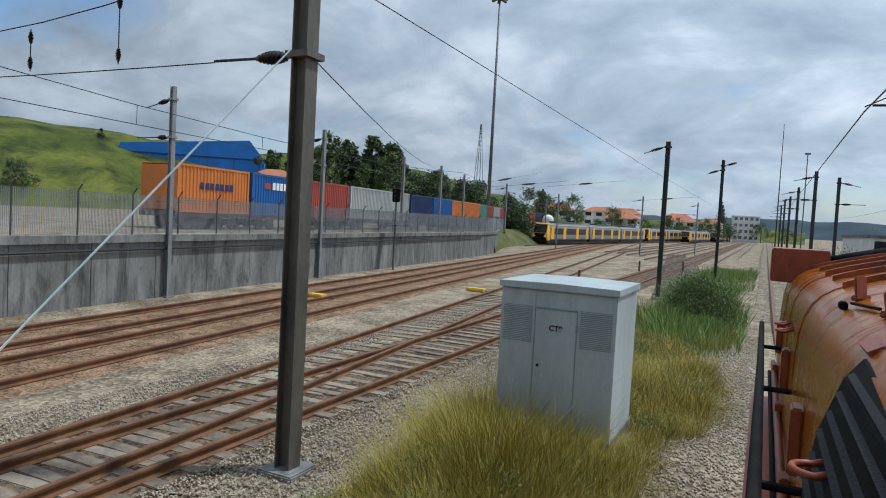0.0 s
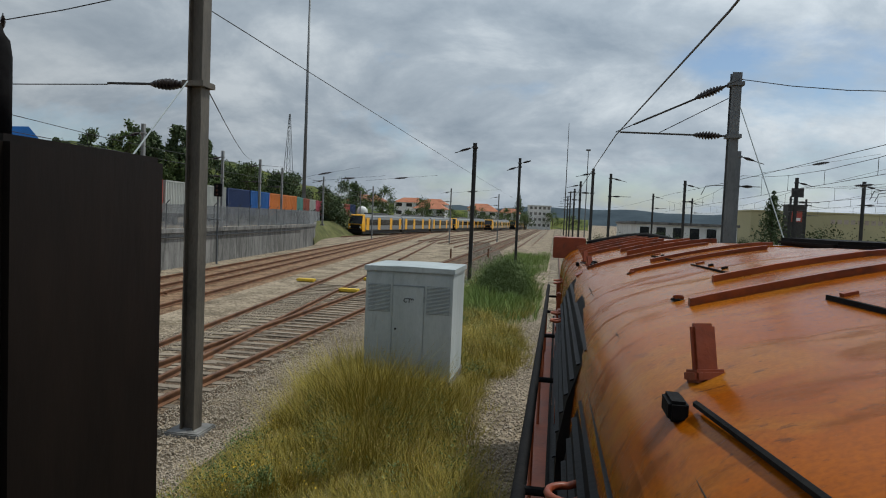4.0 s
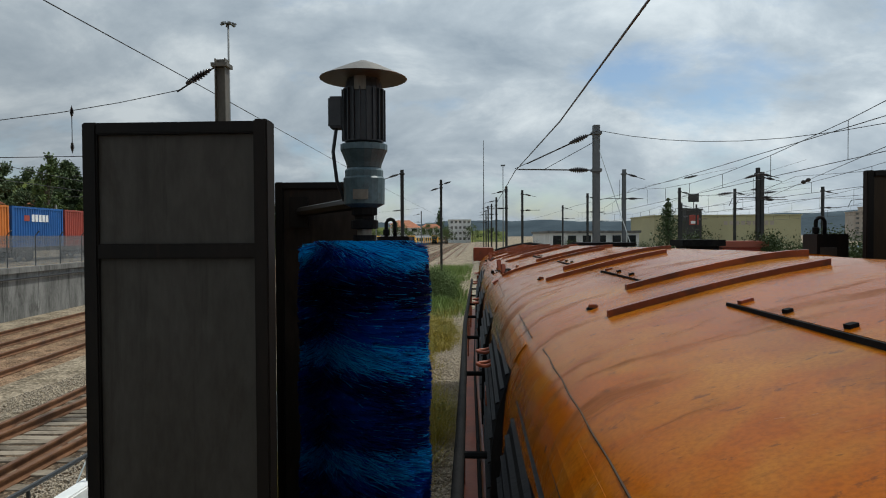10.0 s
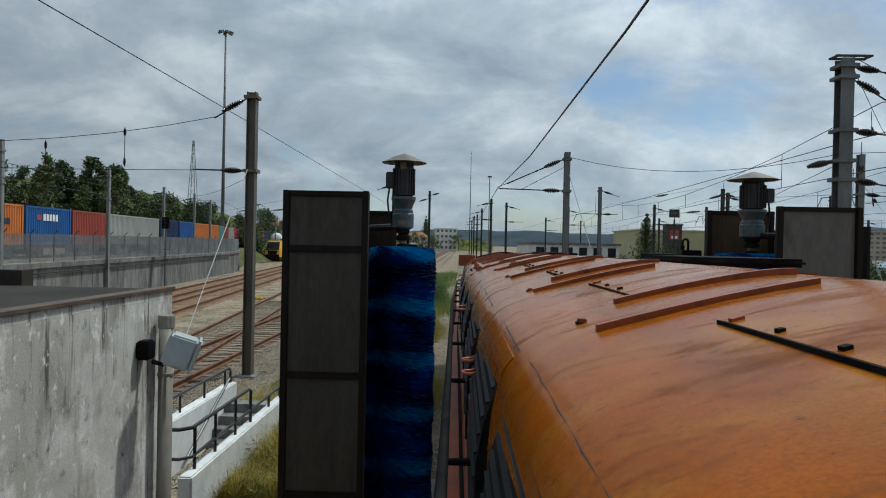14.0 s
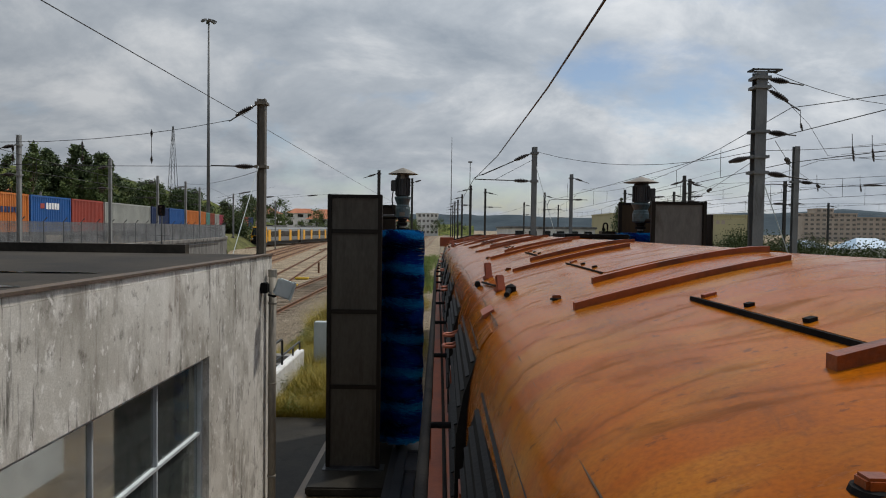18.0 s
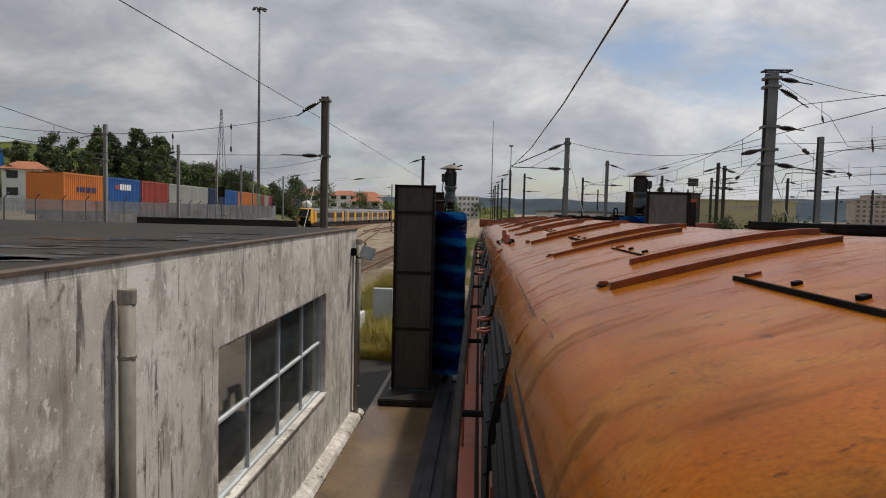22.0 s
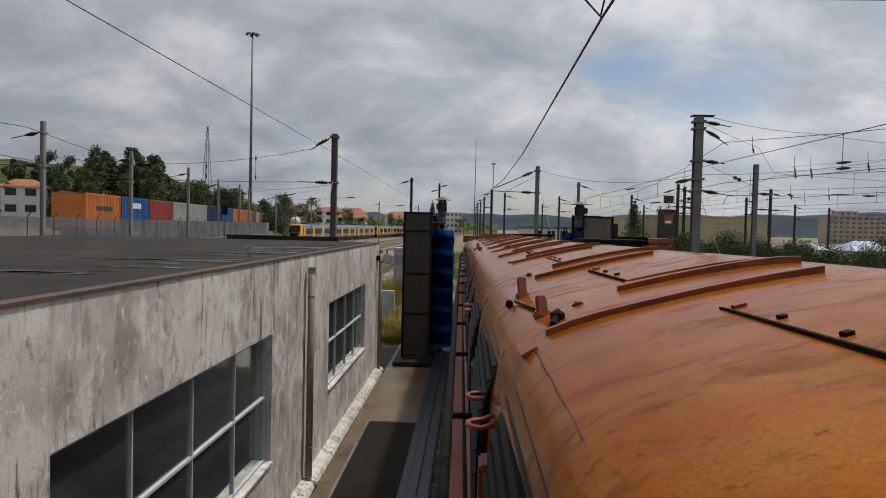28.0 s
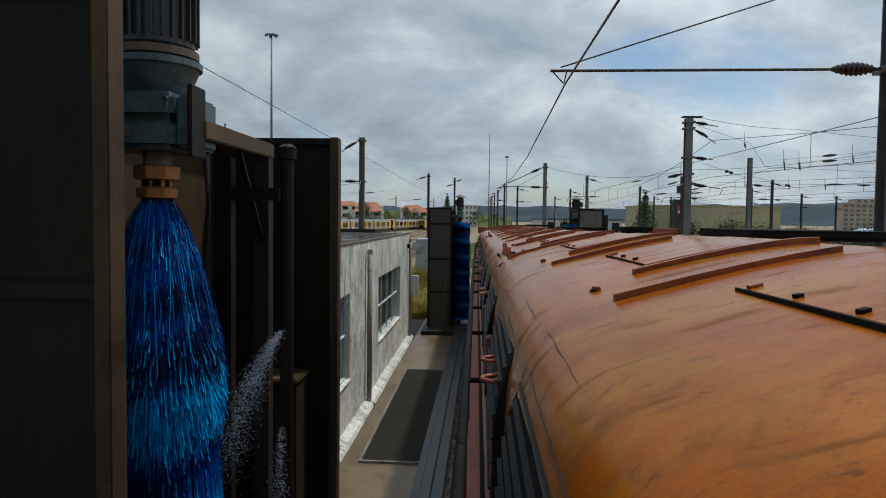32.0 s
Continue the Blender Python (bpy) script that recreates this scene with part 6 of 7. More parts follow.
wire("carrying_wire", [(10.4, -40, 6.75), (10.4, 5.4, 6.75), (10.3, 60, 6.75), (10.2, 120, 6.8)], 0.013, "dark carrying wire above the next track", sag=0.15)
wire("yard_wire", [(10.3, 5.4, 9.0), (18.2, 12.0, 9.3), (34, 17, 9.0)], 0.012, "thin dark feeder wire above the eastern yard", sag=0.15)
wire("yard_wire", [(10.4, 5.4, 8.6), (16.5, 14.0, 8.7), (17.4, 14.0, 7.3), (34, 20, 7.2)], 0.010, "thin dark feeder wire above the eastern yard")
for x, y, z0, z1 in ((16.1, 14.0, 9.0, 8.4), (18.47, 14.0, 7.95, 7.05), (19.37, 14.0, 7.9, 7.05), (22.5, 14.0, 8.3, 7.5), (29.0, 30.0, 7.5, 6.7), (26.0, 30.0, 7.5, 6.7)):
    w = thing("hanging_insulator", x, y, z0, "dark insulator hung on a short steel link", "insulator", "hanging insulators")
    insulator((0.03, 0, -0.25), (0.12, 0, z1 - z0), w, 0.07)
    part("link", rod((0, 0, 0.35), (0.03, 0, -0.25), 0.014, seg=5), "wire", w)
for x0, y0, x1, y1, z in ((11, 6, 18.0, 17.8, 6.8), (18.0, 17.8, 33, 40, 7.0), (10.2, 5.4, 20.6, 39, 6.2)):
    w = thing("line_insulator", (x0 + x1) / 2, (y0 + y1) / 2, z, "pair of brown insulators hung in a cross wire", "insulator", "line insulators")
    d = Vector((x1 - x0, y1 - y0, 0)).normalized()
    for k in (-0.6, 0.6):
        insulator(d * (k - 0.35), d * (k + 0.35), w, 0.1)
    part("cross_line", rod((x0 - (x0 + x1) / 2, y0 - (y0 + y1) / 2, 0), ((x1 - x0) / 2, (y1 - y0) / 2, 0), 0.011, seg=5), "wire", w)
for x, y, z, ln, way in ((21.2, 14.0, 8.01, 0.85, 0.1), (21.2, 14.0, 7.68, 0.85, 0.1), (29.9, 30.0, 7.2, 1.3, 0.0), (32.2, 30.0, 7.15, 1.0, 0.0), (17.0, 32.0, 7.3, 0.9, 0.3), (17.6, 38.0, 6.6, 1.0, 0.1), (15.2, 38.0, 7.8, 0.9, 0.2), (22.3, 42.0, 6.9, 1.1, 0.1), (24.0, 48.0, 7.6, 1.1, 0.2), (26.5, 36.0, 6.1, 0.9, 0.0), (-13.5, 52.0, 7.0, 1.1, 0.1), (-17.0, 48.0, 6.6, 1.1, 0.1), (-20.5, 52.0, 7.2, 1.2, 0.2), (-9.5, 70.0, 6.8, 1.2, 0.1)):
    w = thing("section_insulator", x, y, z, "dark spindle insulator strung in an overhead cross wire", "insulator", "section insulators")
    insulator((-ln / 2, 0, -way * ln / 2), (ln / 2, 0, way * ln / 2), w, 0.10)
    part("cross_line", rod((-3.2, 0, -way * 3.2), (3.2, 0, way * 3.2), 0.009, seg=5), "wire", w)
for x, y, z in ((16.18, 17.8, 6.15), (8.34, 36.2, 6.1), (17.2, 36.0, 6.1), (18.8, 39.1, 6.15), (27.2, 40.0, 6.1)):
    w = thing("registration_arm", x, y, z, "bent steel registration arm that steadies an overhead wire", "arm", "registration arms")
    part("tube", tube([(-0.1, 0, -0.45), (0.12, 0, 0.05), (0.6, 0, 0.12), (1.7, 0, 0.10)], 0.025, 6), "mast_dark", w)
    part("hanger", rod((1.5, 0, 0.10), (1.5, 0, 1.4), 0.012, seg=5), "wire", w)
wire("cross_wire", [(-5.85, 6.3, 5.7), (-23.6, 44.0, 7.6)], 0.010, sag=0.3)
wire("mast_stay", [(3.8, 12.0, 6.7), (2.3, 12.3, 5.9)], 0.010, "thin steel stay between the mast and its arm")
wire("cross_wire", [(-7.0, 6.3, 7.3), (-18.8, 5.5, 6.6)], 0.010, sag=0.5)
wire("cross_wire", [(-7.7, 6.3, 5.75), (-18.8, 5.5, 5.7)], 0.010, sag=0.05)
for x, z in ((-9.6, 6.92), (-11.9, 6.52), (-14.2, 6.38)):
    w = thing("wire_hanger", x, 6.1, z, "thin hanger with two insulators between two cross wires", "hanger", "wire hangers")
    part("rod", rod((0, 0, 0), (0, 0, 5.78 - z), 0.010, seg=5), "wire", w)
    for h0, h1 in ((-0.04, -0.26), (5.78 - z + 0.26, 5.78 - z + 0.04)):
        insulator((0, 0, h0), (0, 0, h1), w, 0.05)
wire("guy_wire", [(-6.02, 6.0, 5.75), (-5.72, -0.35, -0.1)], 0.012, "pale guy wire anchored in the ballast", mat="cabinet")
wire("guy_wire", [(3.9, 11.5, 6.4), (5.2, 8.5, 0.4)], 0.012, "pale guy wire holding the mast", mat="cabinet")
wire("guy_wire", [(10.2, 5.4, 5.8), (12.2, 5.0, 0.0)], 0.014, "pale guy wire holding the tall mast", mat="cabinet")


def light_mast(x, y, top):
    m = thing("floodlight_mast", x, y, 0, "very tall slim floodlight mast with a crown of lamps", "light mast", "light masts")
    part("pole", rod((0, 0, 0), (0, 0, top), 0.32, 0.14, 10), "mast", m, smooth=True)
    part("base", box(-1.0, -1.0, 0, 1.0, 1.0, 3.4, 0.1), "black", m)
    part("crown_ring", lathe([(0.2, top), (0.5, top + 0.05), (0.5, top + 0.15), (0.2, top + 0.2)], 12), "mast", m)
    for i in range(6):
        a = math.pi * i / 3
        part("lamp_head", tilted(0.7, 0.45, 0.22, Matrix.Rotation(a, 4, "Z") @ pose(0.95, 0, top + 0.1, 0, 20)), "mast", m)


light_mast(-40.1, 96, 38.2)


def lattice_tower(x, y, top, w):
    m = thing("lattice_tower", x, y, 5, "far thin steel lattice radio tower", "tower")
    for sx, sy in ((-1, -1), (1, -1), (1, 1), (-1, 1)):
        part("leg", rod((sx * w, sy * w, 0), (sx * 0.25, sy * 0.25, top - 5), 0.16, 0.12, 6), "mast", m)
    n = 12
    for i in range(n):
        a, b = i / n, (i + 1) / n
        wa, wb = w + (0.25 - w) * a, w + (0.25 - w) * b
        za, zb = (top - 5) * a, (top - 5) * b
        for s in (-1, 1):
            part("brace", rod((-wa * s, -wa, za), (wb * s, -wb, zb), 0.07, seg=4), "mast", m)


lattice_tower(-136, 313, 53, 2.6)
pole = thing("thin_pole", 2.1, 176.7, 0, "very tall thin pole beside the far tracks", "pole")
part("pole", rod((0, 0, 0), (0, 0, 30.5), 0.16, 0.06, 8), "mast_dark", pole)
pole = thing("far_light_pole", 7.5, 175, 0, "tall far light pole with small lamp head", "light mast")
part("pole", rod((0, 0, 0), (0, 0, 23), 0.16, 0.1, 8), "mast", pole)
part("lamp_head", box(-0.6, -0.3, 23, 0.6, 0.3, 23.4), "mast", pole)

# ---- container train on the upper yard ----


def train_x(y):
    """The freight train's line on the upper yard."""
    u = min(1, max(0, (y - 66) / 44))
    return wall_x(y) - 7.0 - 3.6 * u * u * (3 - 2 * u)


def container(y0, length, colour, label, lettering=""):
    yc = y0 + length / 2
    x = train_x(yc)
    turn = math.degrees(math.atan(-SLANT))
    c = thing("shipping_container", x, yc, 3.15, label, "container", "containers on the freight train", rz=turn)
    L, W, H = length / 2, 1.22, 2.6
    # corrugated long sides
    for s in (-1, 1):
        b = bmesh.new()
        n = int(length / 0.28)
        prof = []
        for i in range(n):
            y = -L + 0.12 + (length - 0.24) * i / n
            st = (length - 0.24) / n
            prof += [(s * W, y), (s * W, y + st * 0.3), (s * (W - 0.05), y + st * 0.45), (s * (W - 0.05), y + st * 0.85)]
        lo = [b.verts.new((px, py, 0.12)) for px, py in prof]
        hi = [b.verts.new((px, py, H - 0.1)) for px, py in prof]
        for k in range(len(prof) - 1):
            b.faces.new((lo[k], lo[k + 1], hi[k + 1], hi[k]))
        part("side_wall", b, colour, c)
    part("roof", box(-W + 0.01, -L + 0.02, H - 0.06, W - 0.01, L - 0.02, H - 0.02), colour, c)
    for s in (-1, 1):
        part("end_wall", box(-W + 0.08, s * L - 0.03 * s, 0.1, W - 0.08, s * L, H - 0.1), colour, c)
        for sx in (-1, 1):
            part("corner_post", box(sx * W - 0.08 * sx, s * L - 0.14 * s, 0, sx * (W + 0.012), s * (L + 0.012), H), colour, c)
            part("side_rail", box(sx * W - 0.07 * sx, -L + 0.15, 0.0 if s < 0 else H - 0.12, sx * (W + 0.01), L - 0.15, 0.14 if s < 0 else H), colour, c)
    if lettering == "d":
        for i in range(7):
            part("letter_bar", box(W + 0.012, -1.3 + 0.42 * i, 1.30, W + 0.02, -1.0 + 0.42 * i, 1.68), "cont_navy", c, "dark blue block lettering")
    elif lettering:
        for i in range(5):
            part("letter_bar", box(W + 0.012, -0.9 + 0.42 * i, 1.65, W + 0.02, -0.58 + 0.42 * i, 2.12), "white_letter", c, "white block lettering")
        part("emblem", box(W + 0.012, -1.75, 1.68, W + 0.02, -1.15, 2.05), "cont_red", c, "small red emblem")
    return c


def flat_wagon(y0, length):
    yc = y0 + length / 2
    w = thing("flat_wagon", train_x(yc), yc, 2.2, "dark flat container wagon", "wagon", "wagons of the freight train", rz=math.degrees(math.atan(-SLANT)))
    L = length / 2
    part("deck", box(-1.2, -L, 0.68, 1.2, L, 0.94), "wagon_dark", w)
    for s in (-1, 1):
        part("bogie", box(-1.0, s * (L - 2.6), 0.25, 1.0, s * (L - 1.0), 0.62, 0.05), "wagon_dark", w)
        for k in (1.2, 2.4):
            for sx in (-1, 1):
                part("wheel", rod((sx * 0.8, s * (L - k), 0.42), (sx * 0.92, s * (L - k), 0.42), 0.42, seg=14), "wagon_dark", w)


row = [(23.6, 6.1, "cont_orange", "orange shipping container with dark lettering bars", "d"), (30.0, 6.1, "cont_blue", "blue corrugated container with white block lettering", "w"), (36.4, 6.1, "cont_red", "red corrugated shipping container", ""), (42.9, 12.2, "cont_grey", "light grey long shipping container", ""), (55.6, 6.1, "cont_navy", "dark navy shipping container", ""), (62.0, 6.1, "cont_blue", "blue corrugated shipping container", ""), (68.5, 12.2, "cont_orange", "orange long shipping container", ""), (81.2, 6.1, "cont_green", "faded green corrugated shipping container", ""), (87.6, 6.1, "cont_rust", "rust-brown corrugated shipping container", ""), (94.2, 6.1, "cont_grey", "plain grey corrugated shipping container", ""), (100.6, 6.1, "cont_pink", "pinkish red corrugated shipping container", ""), (107.0, 6.1, "cont_blue", "blue shipping container on the far wagons", ""), (113.4, 6.1, "cont_rust", "rust-red shipping container far off", ""), (119.8, 6.1, "cont_grey", "light grey shipping container far off", ""), (126.2, 6.1, "cont_red", "red shipping container at the far wagons", ""), (132.6, 6.1, "cont_navy", "navy shipping container at the far wagons", "")]
for y0, ln, col, lab, txt in row:
    container(y0, ln, col, lab, txt)
flat_wagon(23.5, 6.3)
for k in range(8):
    flat_wagon(30.0 + 12.9 * k, 12.6)

# ---- parked yellow and grey trains ----


def multiple_unit(x, y, cars, turn, label):
    t = thing("multiple_unit_train", x, y, -0.02, label, "train", "parked trains", rz=turn)
    W, L = 1.45, 22.0
    for k in range(cars):
        o = k * (L + 0.5)
        body = sweep([(-W, 0.9), (-W, 2.6), (-W + 0.12, 3.35), (-0.7, 3.75), (0.7, 3.75), (W - 0.12, 3.35), (W, 2.6), (W, 0.9)], [(0, o + (1.2 if k == 0 else 0.1), 0), (0, o + L, 0)])
        car = part("car_body", body, "train_grey", t, "grey car body")
        part("roof_cover", sweep([(-1.36, 3.30), (-0.7, 3.76), (0.7, 3.76), (1.36, 3.30), (1.30, 3.28), (-1.30, 3.28)], [(0, o + 1.2 if k == 0 else o + 0.1, 0.015), (0, o + L, 0.015)]), "train_roof", car, "dark grey ribbed roof")
        for s in (-1, 1):
            part("window_band", box(s * W, o + 1.25, 1.80, s * (W + 0.010), o + L - 0.1, 2.85), "dark_glass", car, "dark window band")
            part("stripe", box(s * W, o + 1.25, 0.92, s * (W + 0.010), o + L - 0.1, 1.10), "train_roof", car)
        part("underframe", box(-1.2, o + 0.6, 0.25, 1.2, o + L - 0.4, 0.89), "wagon_dark", t)
        for yy in (1.3, 7.2, 14.0, 19.6):
            for s in (-1, 1):
                part("door", box(s * W, o + yy + 0.3, 0.95, s * (W + 0.03), o + yy + 1.7, 3.15), "train_yellow", car, "yellow sliding door")
        for yy in (3.4, 5.3, 9.3, 11.5, 16.2, 18.0):
            for s in (-1, 1):
                part("window", box(s * W, o + yy, 1.9, s * (W + 0.018), o + yy + 1.5, 2.75), "dark_glass", car)
        for yy in (2.6, 18.4):
            for s in (-0.84, 0.84):
                part("wheel", rod((s - 0.06, o + yy, 0.42), (s + 0.06, o + yy, 0.42), 0.42, seg=12), "wagon_dark", t)
        part("roof_box", box(-0.8, o + 6, 3.79, 0.8, o + 15, 4.05, 0.05), "train_roof", t)
    b = bmesh.new()
    lo = [b.verts.new(p) for p in ((-W, 1.195, 0.75), (W, 1.195, 0.75), (W * 0.9, 0.1, 0.75), (-W * 0.9, 0.1, 0.75))]
    mid = [b.verts.new(p) for p in ((-W, 1.195, 2.2), (W, 1.195, 2.2), (W * 0.9, 0.0, 2.0), (-W * 0.9, 0.0, 2.0))]
    hi = [b.verts.new(p) for p in ((-W + 0.15, 1.195, 3.7), (W - 0.15, 1.195, 3.7), (W * 0.8, 0.75, 3.6), (-W * 0.8, 0.75, 3.6))]
    for p, q in ((lo, mid), (mid, hi)):
        for i in range(4):
            b.faces.new((p[i], p[(i + 1) % 4], q[(i + 1) % 4], q[i]))
    b.faces.new(lo); b.faces.new(hi)
    cab = part("cab", b, "train_yellow", t, "yellow cab front")
    b = bmesh.new()
    v = [b.verts.new(p) for p in ((-1.22, 0.02, 2.02), (1.22, 0.02, 2.02), (1.1, 0.66, 3.46), (-1.1, 0.66, 3.46), (-1.22, -0.04, 2.02), (1.22, -0.04, 2.02), (1.1, 0.60, 3.46), (-1.1, 0.60, 3.46))]
    for f in ((0, 1, 2, 3), (4, 5, 6, 7), (0, 1, 5, 4), (1, 2, 6, 5), (2, 3, 7, 6), (3, 0, 4, 7)):
        b.faces.new([v[i] for i in f])
    part("windscreen", b, "dark_glass", cab)
    part("bumper", box(-1.25, -0.06, 0.4, 1.25, 0.5, 1.15, 0.06), "black", cab)
    part("lower_front", box(-0.95, -0.02, 1.17, 0.95, 0.08, 1.95, 0.03), "black", cab, "black lower front panel")
    for s in (-1, 1):
        part("headlight", rod((s * 0.95, 0.05, 1.45), (s * 0.95, -0.04, 1.45), 0.14, seg=10), "white_letter", cab)


multiple_unit(-34.5, 106.0, 3, -4.5, "yellow and grey electric train parked on a yard track")
multiple_unit(-28.9, 177.0, 2, -4.5, "second yellow and grey train parked further off")
multiple_unit(-21.5, 205.0, 2, -3, "third yellow and grey train far away")
multiple_unit(-17.5, 262.0, 2, -3, "yellow train standing far away")

tank = thing("dome_tank", -40.9, 131.0, 3.2, "small white domed tank on the embankment", "tank")
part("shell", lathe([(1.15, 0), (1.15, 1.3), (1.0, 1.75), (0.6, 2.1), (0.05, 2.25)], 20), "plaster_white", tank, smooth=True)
part("base_ring", lathe([(1.25, -1.2), (1.25, 0.1), (1.16, 0.12)], 20), "concrete_grey", tank)

# ---- buildings in the distance ----


def block(name, x, y, w, d, z0, h, wall, label, storeys=0, bays=0, roof="", roof_mat="roof_tile", turn=0):
    b = thing(name, x, y, z0, label, "building", "distant buildings", rz=turn)
    part("wall", box(-w / 2, -d / 2, -3, w / 2, d / 2, h), wall, b)
    if roof == "hip":
        bm = bmesh.new()
        e = 0.5
        lo = [bm.verts.new(p) for p in ((-w / 2 - e, -d / 2 - e, h + 0.02), (w / 2 + e, -d / 2 - e, h + 0.02), (w / 2 + e, d / 2 + e, h + 0.02), (-w / 2 - e, d / 2 + e, h + 0.02))]
        hi = [bm.verts.new(p) for p in ((-w / 4, 0, h + min(w, d) * 0.28), (w / 4, 0, h + min(w, d) * 0.28))]
        for f in ((lo[0], lo[1], hi[1], hi[0]), (lo[2], lo[3], hi[0], hi[1]), (lo[1], lo[2], hi[1]), (lo[3], lo[0], hi[0]), lo):
            bm.faces.new(f)
        part("roof", bm, roof_mat, b)
    elif roof == "flat":
        part("roof", box(-w / 2 - 0.3, -d / 2 - 0.3, h + 0.02, w / 2 + 0.3, d / 2 + 0.3, h + 0.4), roof_mat, b)
    for i in range(storeys):
        for j in range(bays):
            wx = -w / 2 + w * (j + 0.5) / bays
            hz = h * (i + 0.45) / storeys
            # far windows go grey instead of dark: haze put into their colour
            win = part("window", box(wx - w / bays * 0.28, -d / 2 - 0.06, hz, wx + w / bays * 0.28, -d / 2 - 0.01, hz + h / storeys * 0.45), "dark_glass" if y < 330 else "concrete_grey", b)
    return b


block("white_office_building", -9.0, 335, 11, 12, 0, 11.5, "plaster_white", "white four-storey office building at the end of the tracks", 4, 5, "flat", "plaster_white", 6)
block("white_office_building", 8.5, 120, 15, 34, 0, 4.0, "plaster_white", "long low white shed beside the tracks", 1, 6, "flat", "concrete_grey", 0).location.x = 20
w = block("warehouse", 75, 206, 43, 30, 0, 9.1, "plaster_beige", "long pale beige warehouse with a low roof", 0, 0, "flat", "plaster_beige", 0)
for i in range(9):
    part("sign_bar", box(-1 + 1.7 * i, -15.08, 6.4, 0.1 + 1.7 * i, -15.01, 7.6), "plaster_tan", w)
tower = block("sign_tower", 62.3, 184, 4.4, 4, 0, 10.6, "mast_dark", "dark grey tower block with a red sign panel", 0, 0, "flat", "mast_dark")
part("sign_panel", box(-1.3, -2.06, 6.4, 1.3, -2.01, 9.2), "cont_red", tower, "red and white sign panel")
part("sign_bar", box(-0.9, -2.10, 6.7, 0.9, -2.065, 7.5), "white_letter", tower)
part("mast_pole", rod((0.6, 0, 11.02), (0.6, 0, 13.0), 0.12, seg=6), "mast_dark", tower)
part("sign_plate", box(-1.0, -0.15, 13.0, 2.0, 0.15, 15.4), "mast_dark", tower)
for k, (x, y, ww, hh, st, ba) in enumerate(((207, 340, 26, 14.5, 6, 9), (228, 336, 18, 12.5, 5, 6), (211, 352, 9, 17.5, 7, 3), (305, 330, 26, 23, 7, 8))):
    block("apartment_block", x, y, ww, 14, 0, hh, "plaster_tan", "tan apartment block with rows of windows", st, ba, "flat", "plaster_tan", -12)
hall = thing("blue_hall", -106.0, 98.5, 5.0, "large hall clad in bright blue sheet beyond the freight train", "building", "distant buildings", rz=40)
bm = bmesh.new()
ends = [[bm.verts.new((px, py, pz)) for px, pz in ((-14.0, -2.0), (13.0, -2.0), (13.0, 8.2), (10.0, 12.0), (-14.0, 9.8))] for py in (-6.0, 6.0)]
for k in range(5):
    bm.faces.new((ends[0][k], ends[0][(k + 1) % 5], ends[1][(k + 1) % 5], ends[1][k]))
bm.faces.new(ends[0]); bm.faces.new(ends[1])
part("cladding", bm, "hall_blue", hall, "bright blue sheet cladding")
part("eave", box(-14.1, -6.12, 8.0, 13.1, -6.02, 8.3), "cont_navy", hall)
for k in range(6):
    part("downpipe", box(-13.0 + 5.0 * k, -6.12, -2.0, -12.85 + 5.0 * k, -6.02, 7.99), "cont_blue", hall)
for x, y, ww in ((48.5, 72, 3.4), (56.0, 71, 5.2), (82, 92, 11), (96, 90, 8)):
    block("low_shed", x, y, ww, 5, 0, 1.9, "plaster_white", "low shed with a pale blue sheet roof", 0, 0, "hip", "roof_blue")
HOUSES = [(-98, 96, 8, 4.6, 4), (-88, 104, 7, 4.0, 4), (-108, 112, 9, 4.6, 6), (-76, 108, 7, 3.6, 3), (-62, 205, 13, 5.0, 3), (-44, 225, 11, 4.6, 2), (-78, 195, 12, 5.0, 4), (-30, 268, 12, 5.0, 2), (-50, 262, 11, 5.0, 4), (-92, 172, 26, 4.4, 2.5), (-66, 290, 14, 6, 4), (-22, 306, 10, 6, 1), (-36, 312, 12, 6, 3)]
for x, y, ww, hh, zz in HOUSES:
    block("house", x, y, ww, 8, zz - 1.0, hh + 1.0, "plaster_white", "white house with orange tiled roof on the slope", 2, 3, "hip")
# houses scaled down to fit the camera's view at this nearer distance
for x, y, ww, top in ((-74.9, 101, 4.4, 9.1), (-74.4, 95, 3.6, 7.9), (-77.2, 88, 6.0, 9.0), (-71.8, 97, 3.4, 7.2)):
    block("house", x, y, ww, 5, 3.4, top - 3.4, "plaster_white", "white hillside house with an orange tiled roof, scaled down", 2, 2, "hip", "roof_tile", 20)
s = block("retaining_shed", 14.0, 33.0, 2.0, 2.0, 0, 3.0, "black", "small dark relay hut beside the track", 0, 0, "flat", "black")
s = block("retaining_shed", 16.8, 34.0, 2.4, 2.0, 0, 2.9, "cont_red", "small red container hut beside the track", 0, 0, "flat", "cont_rust")

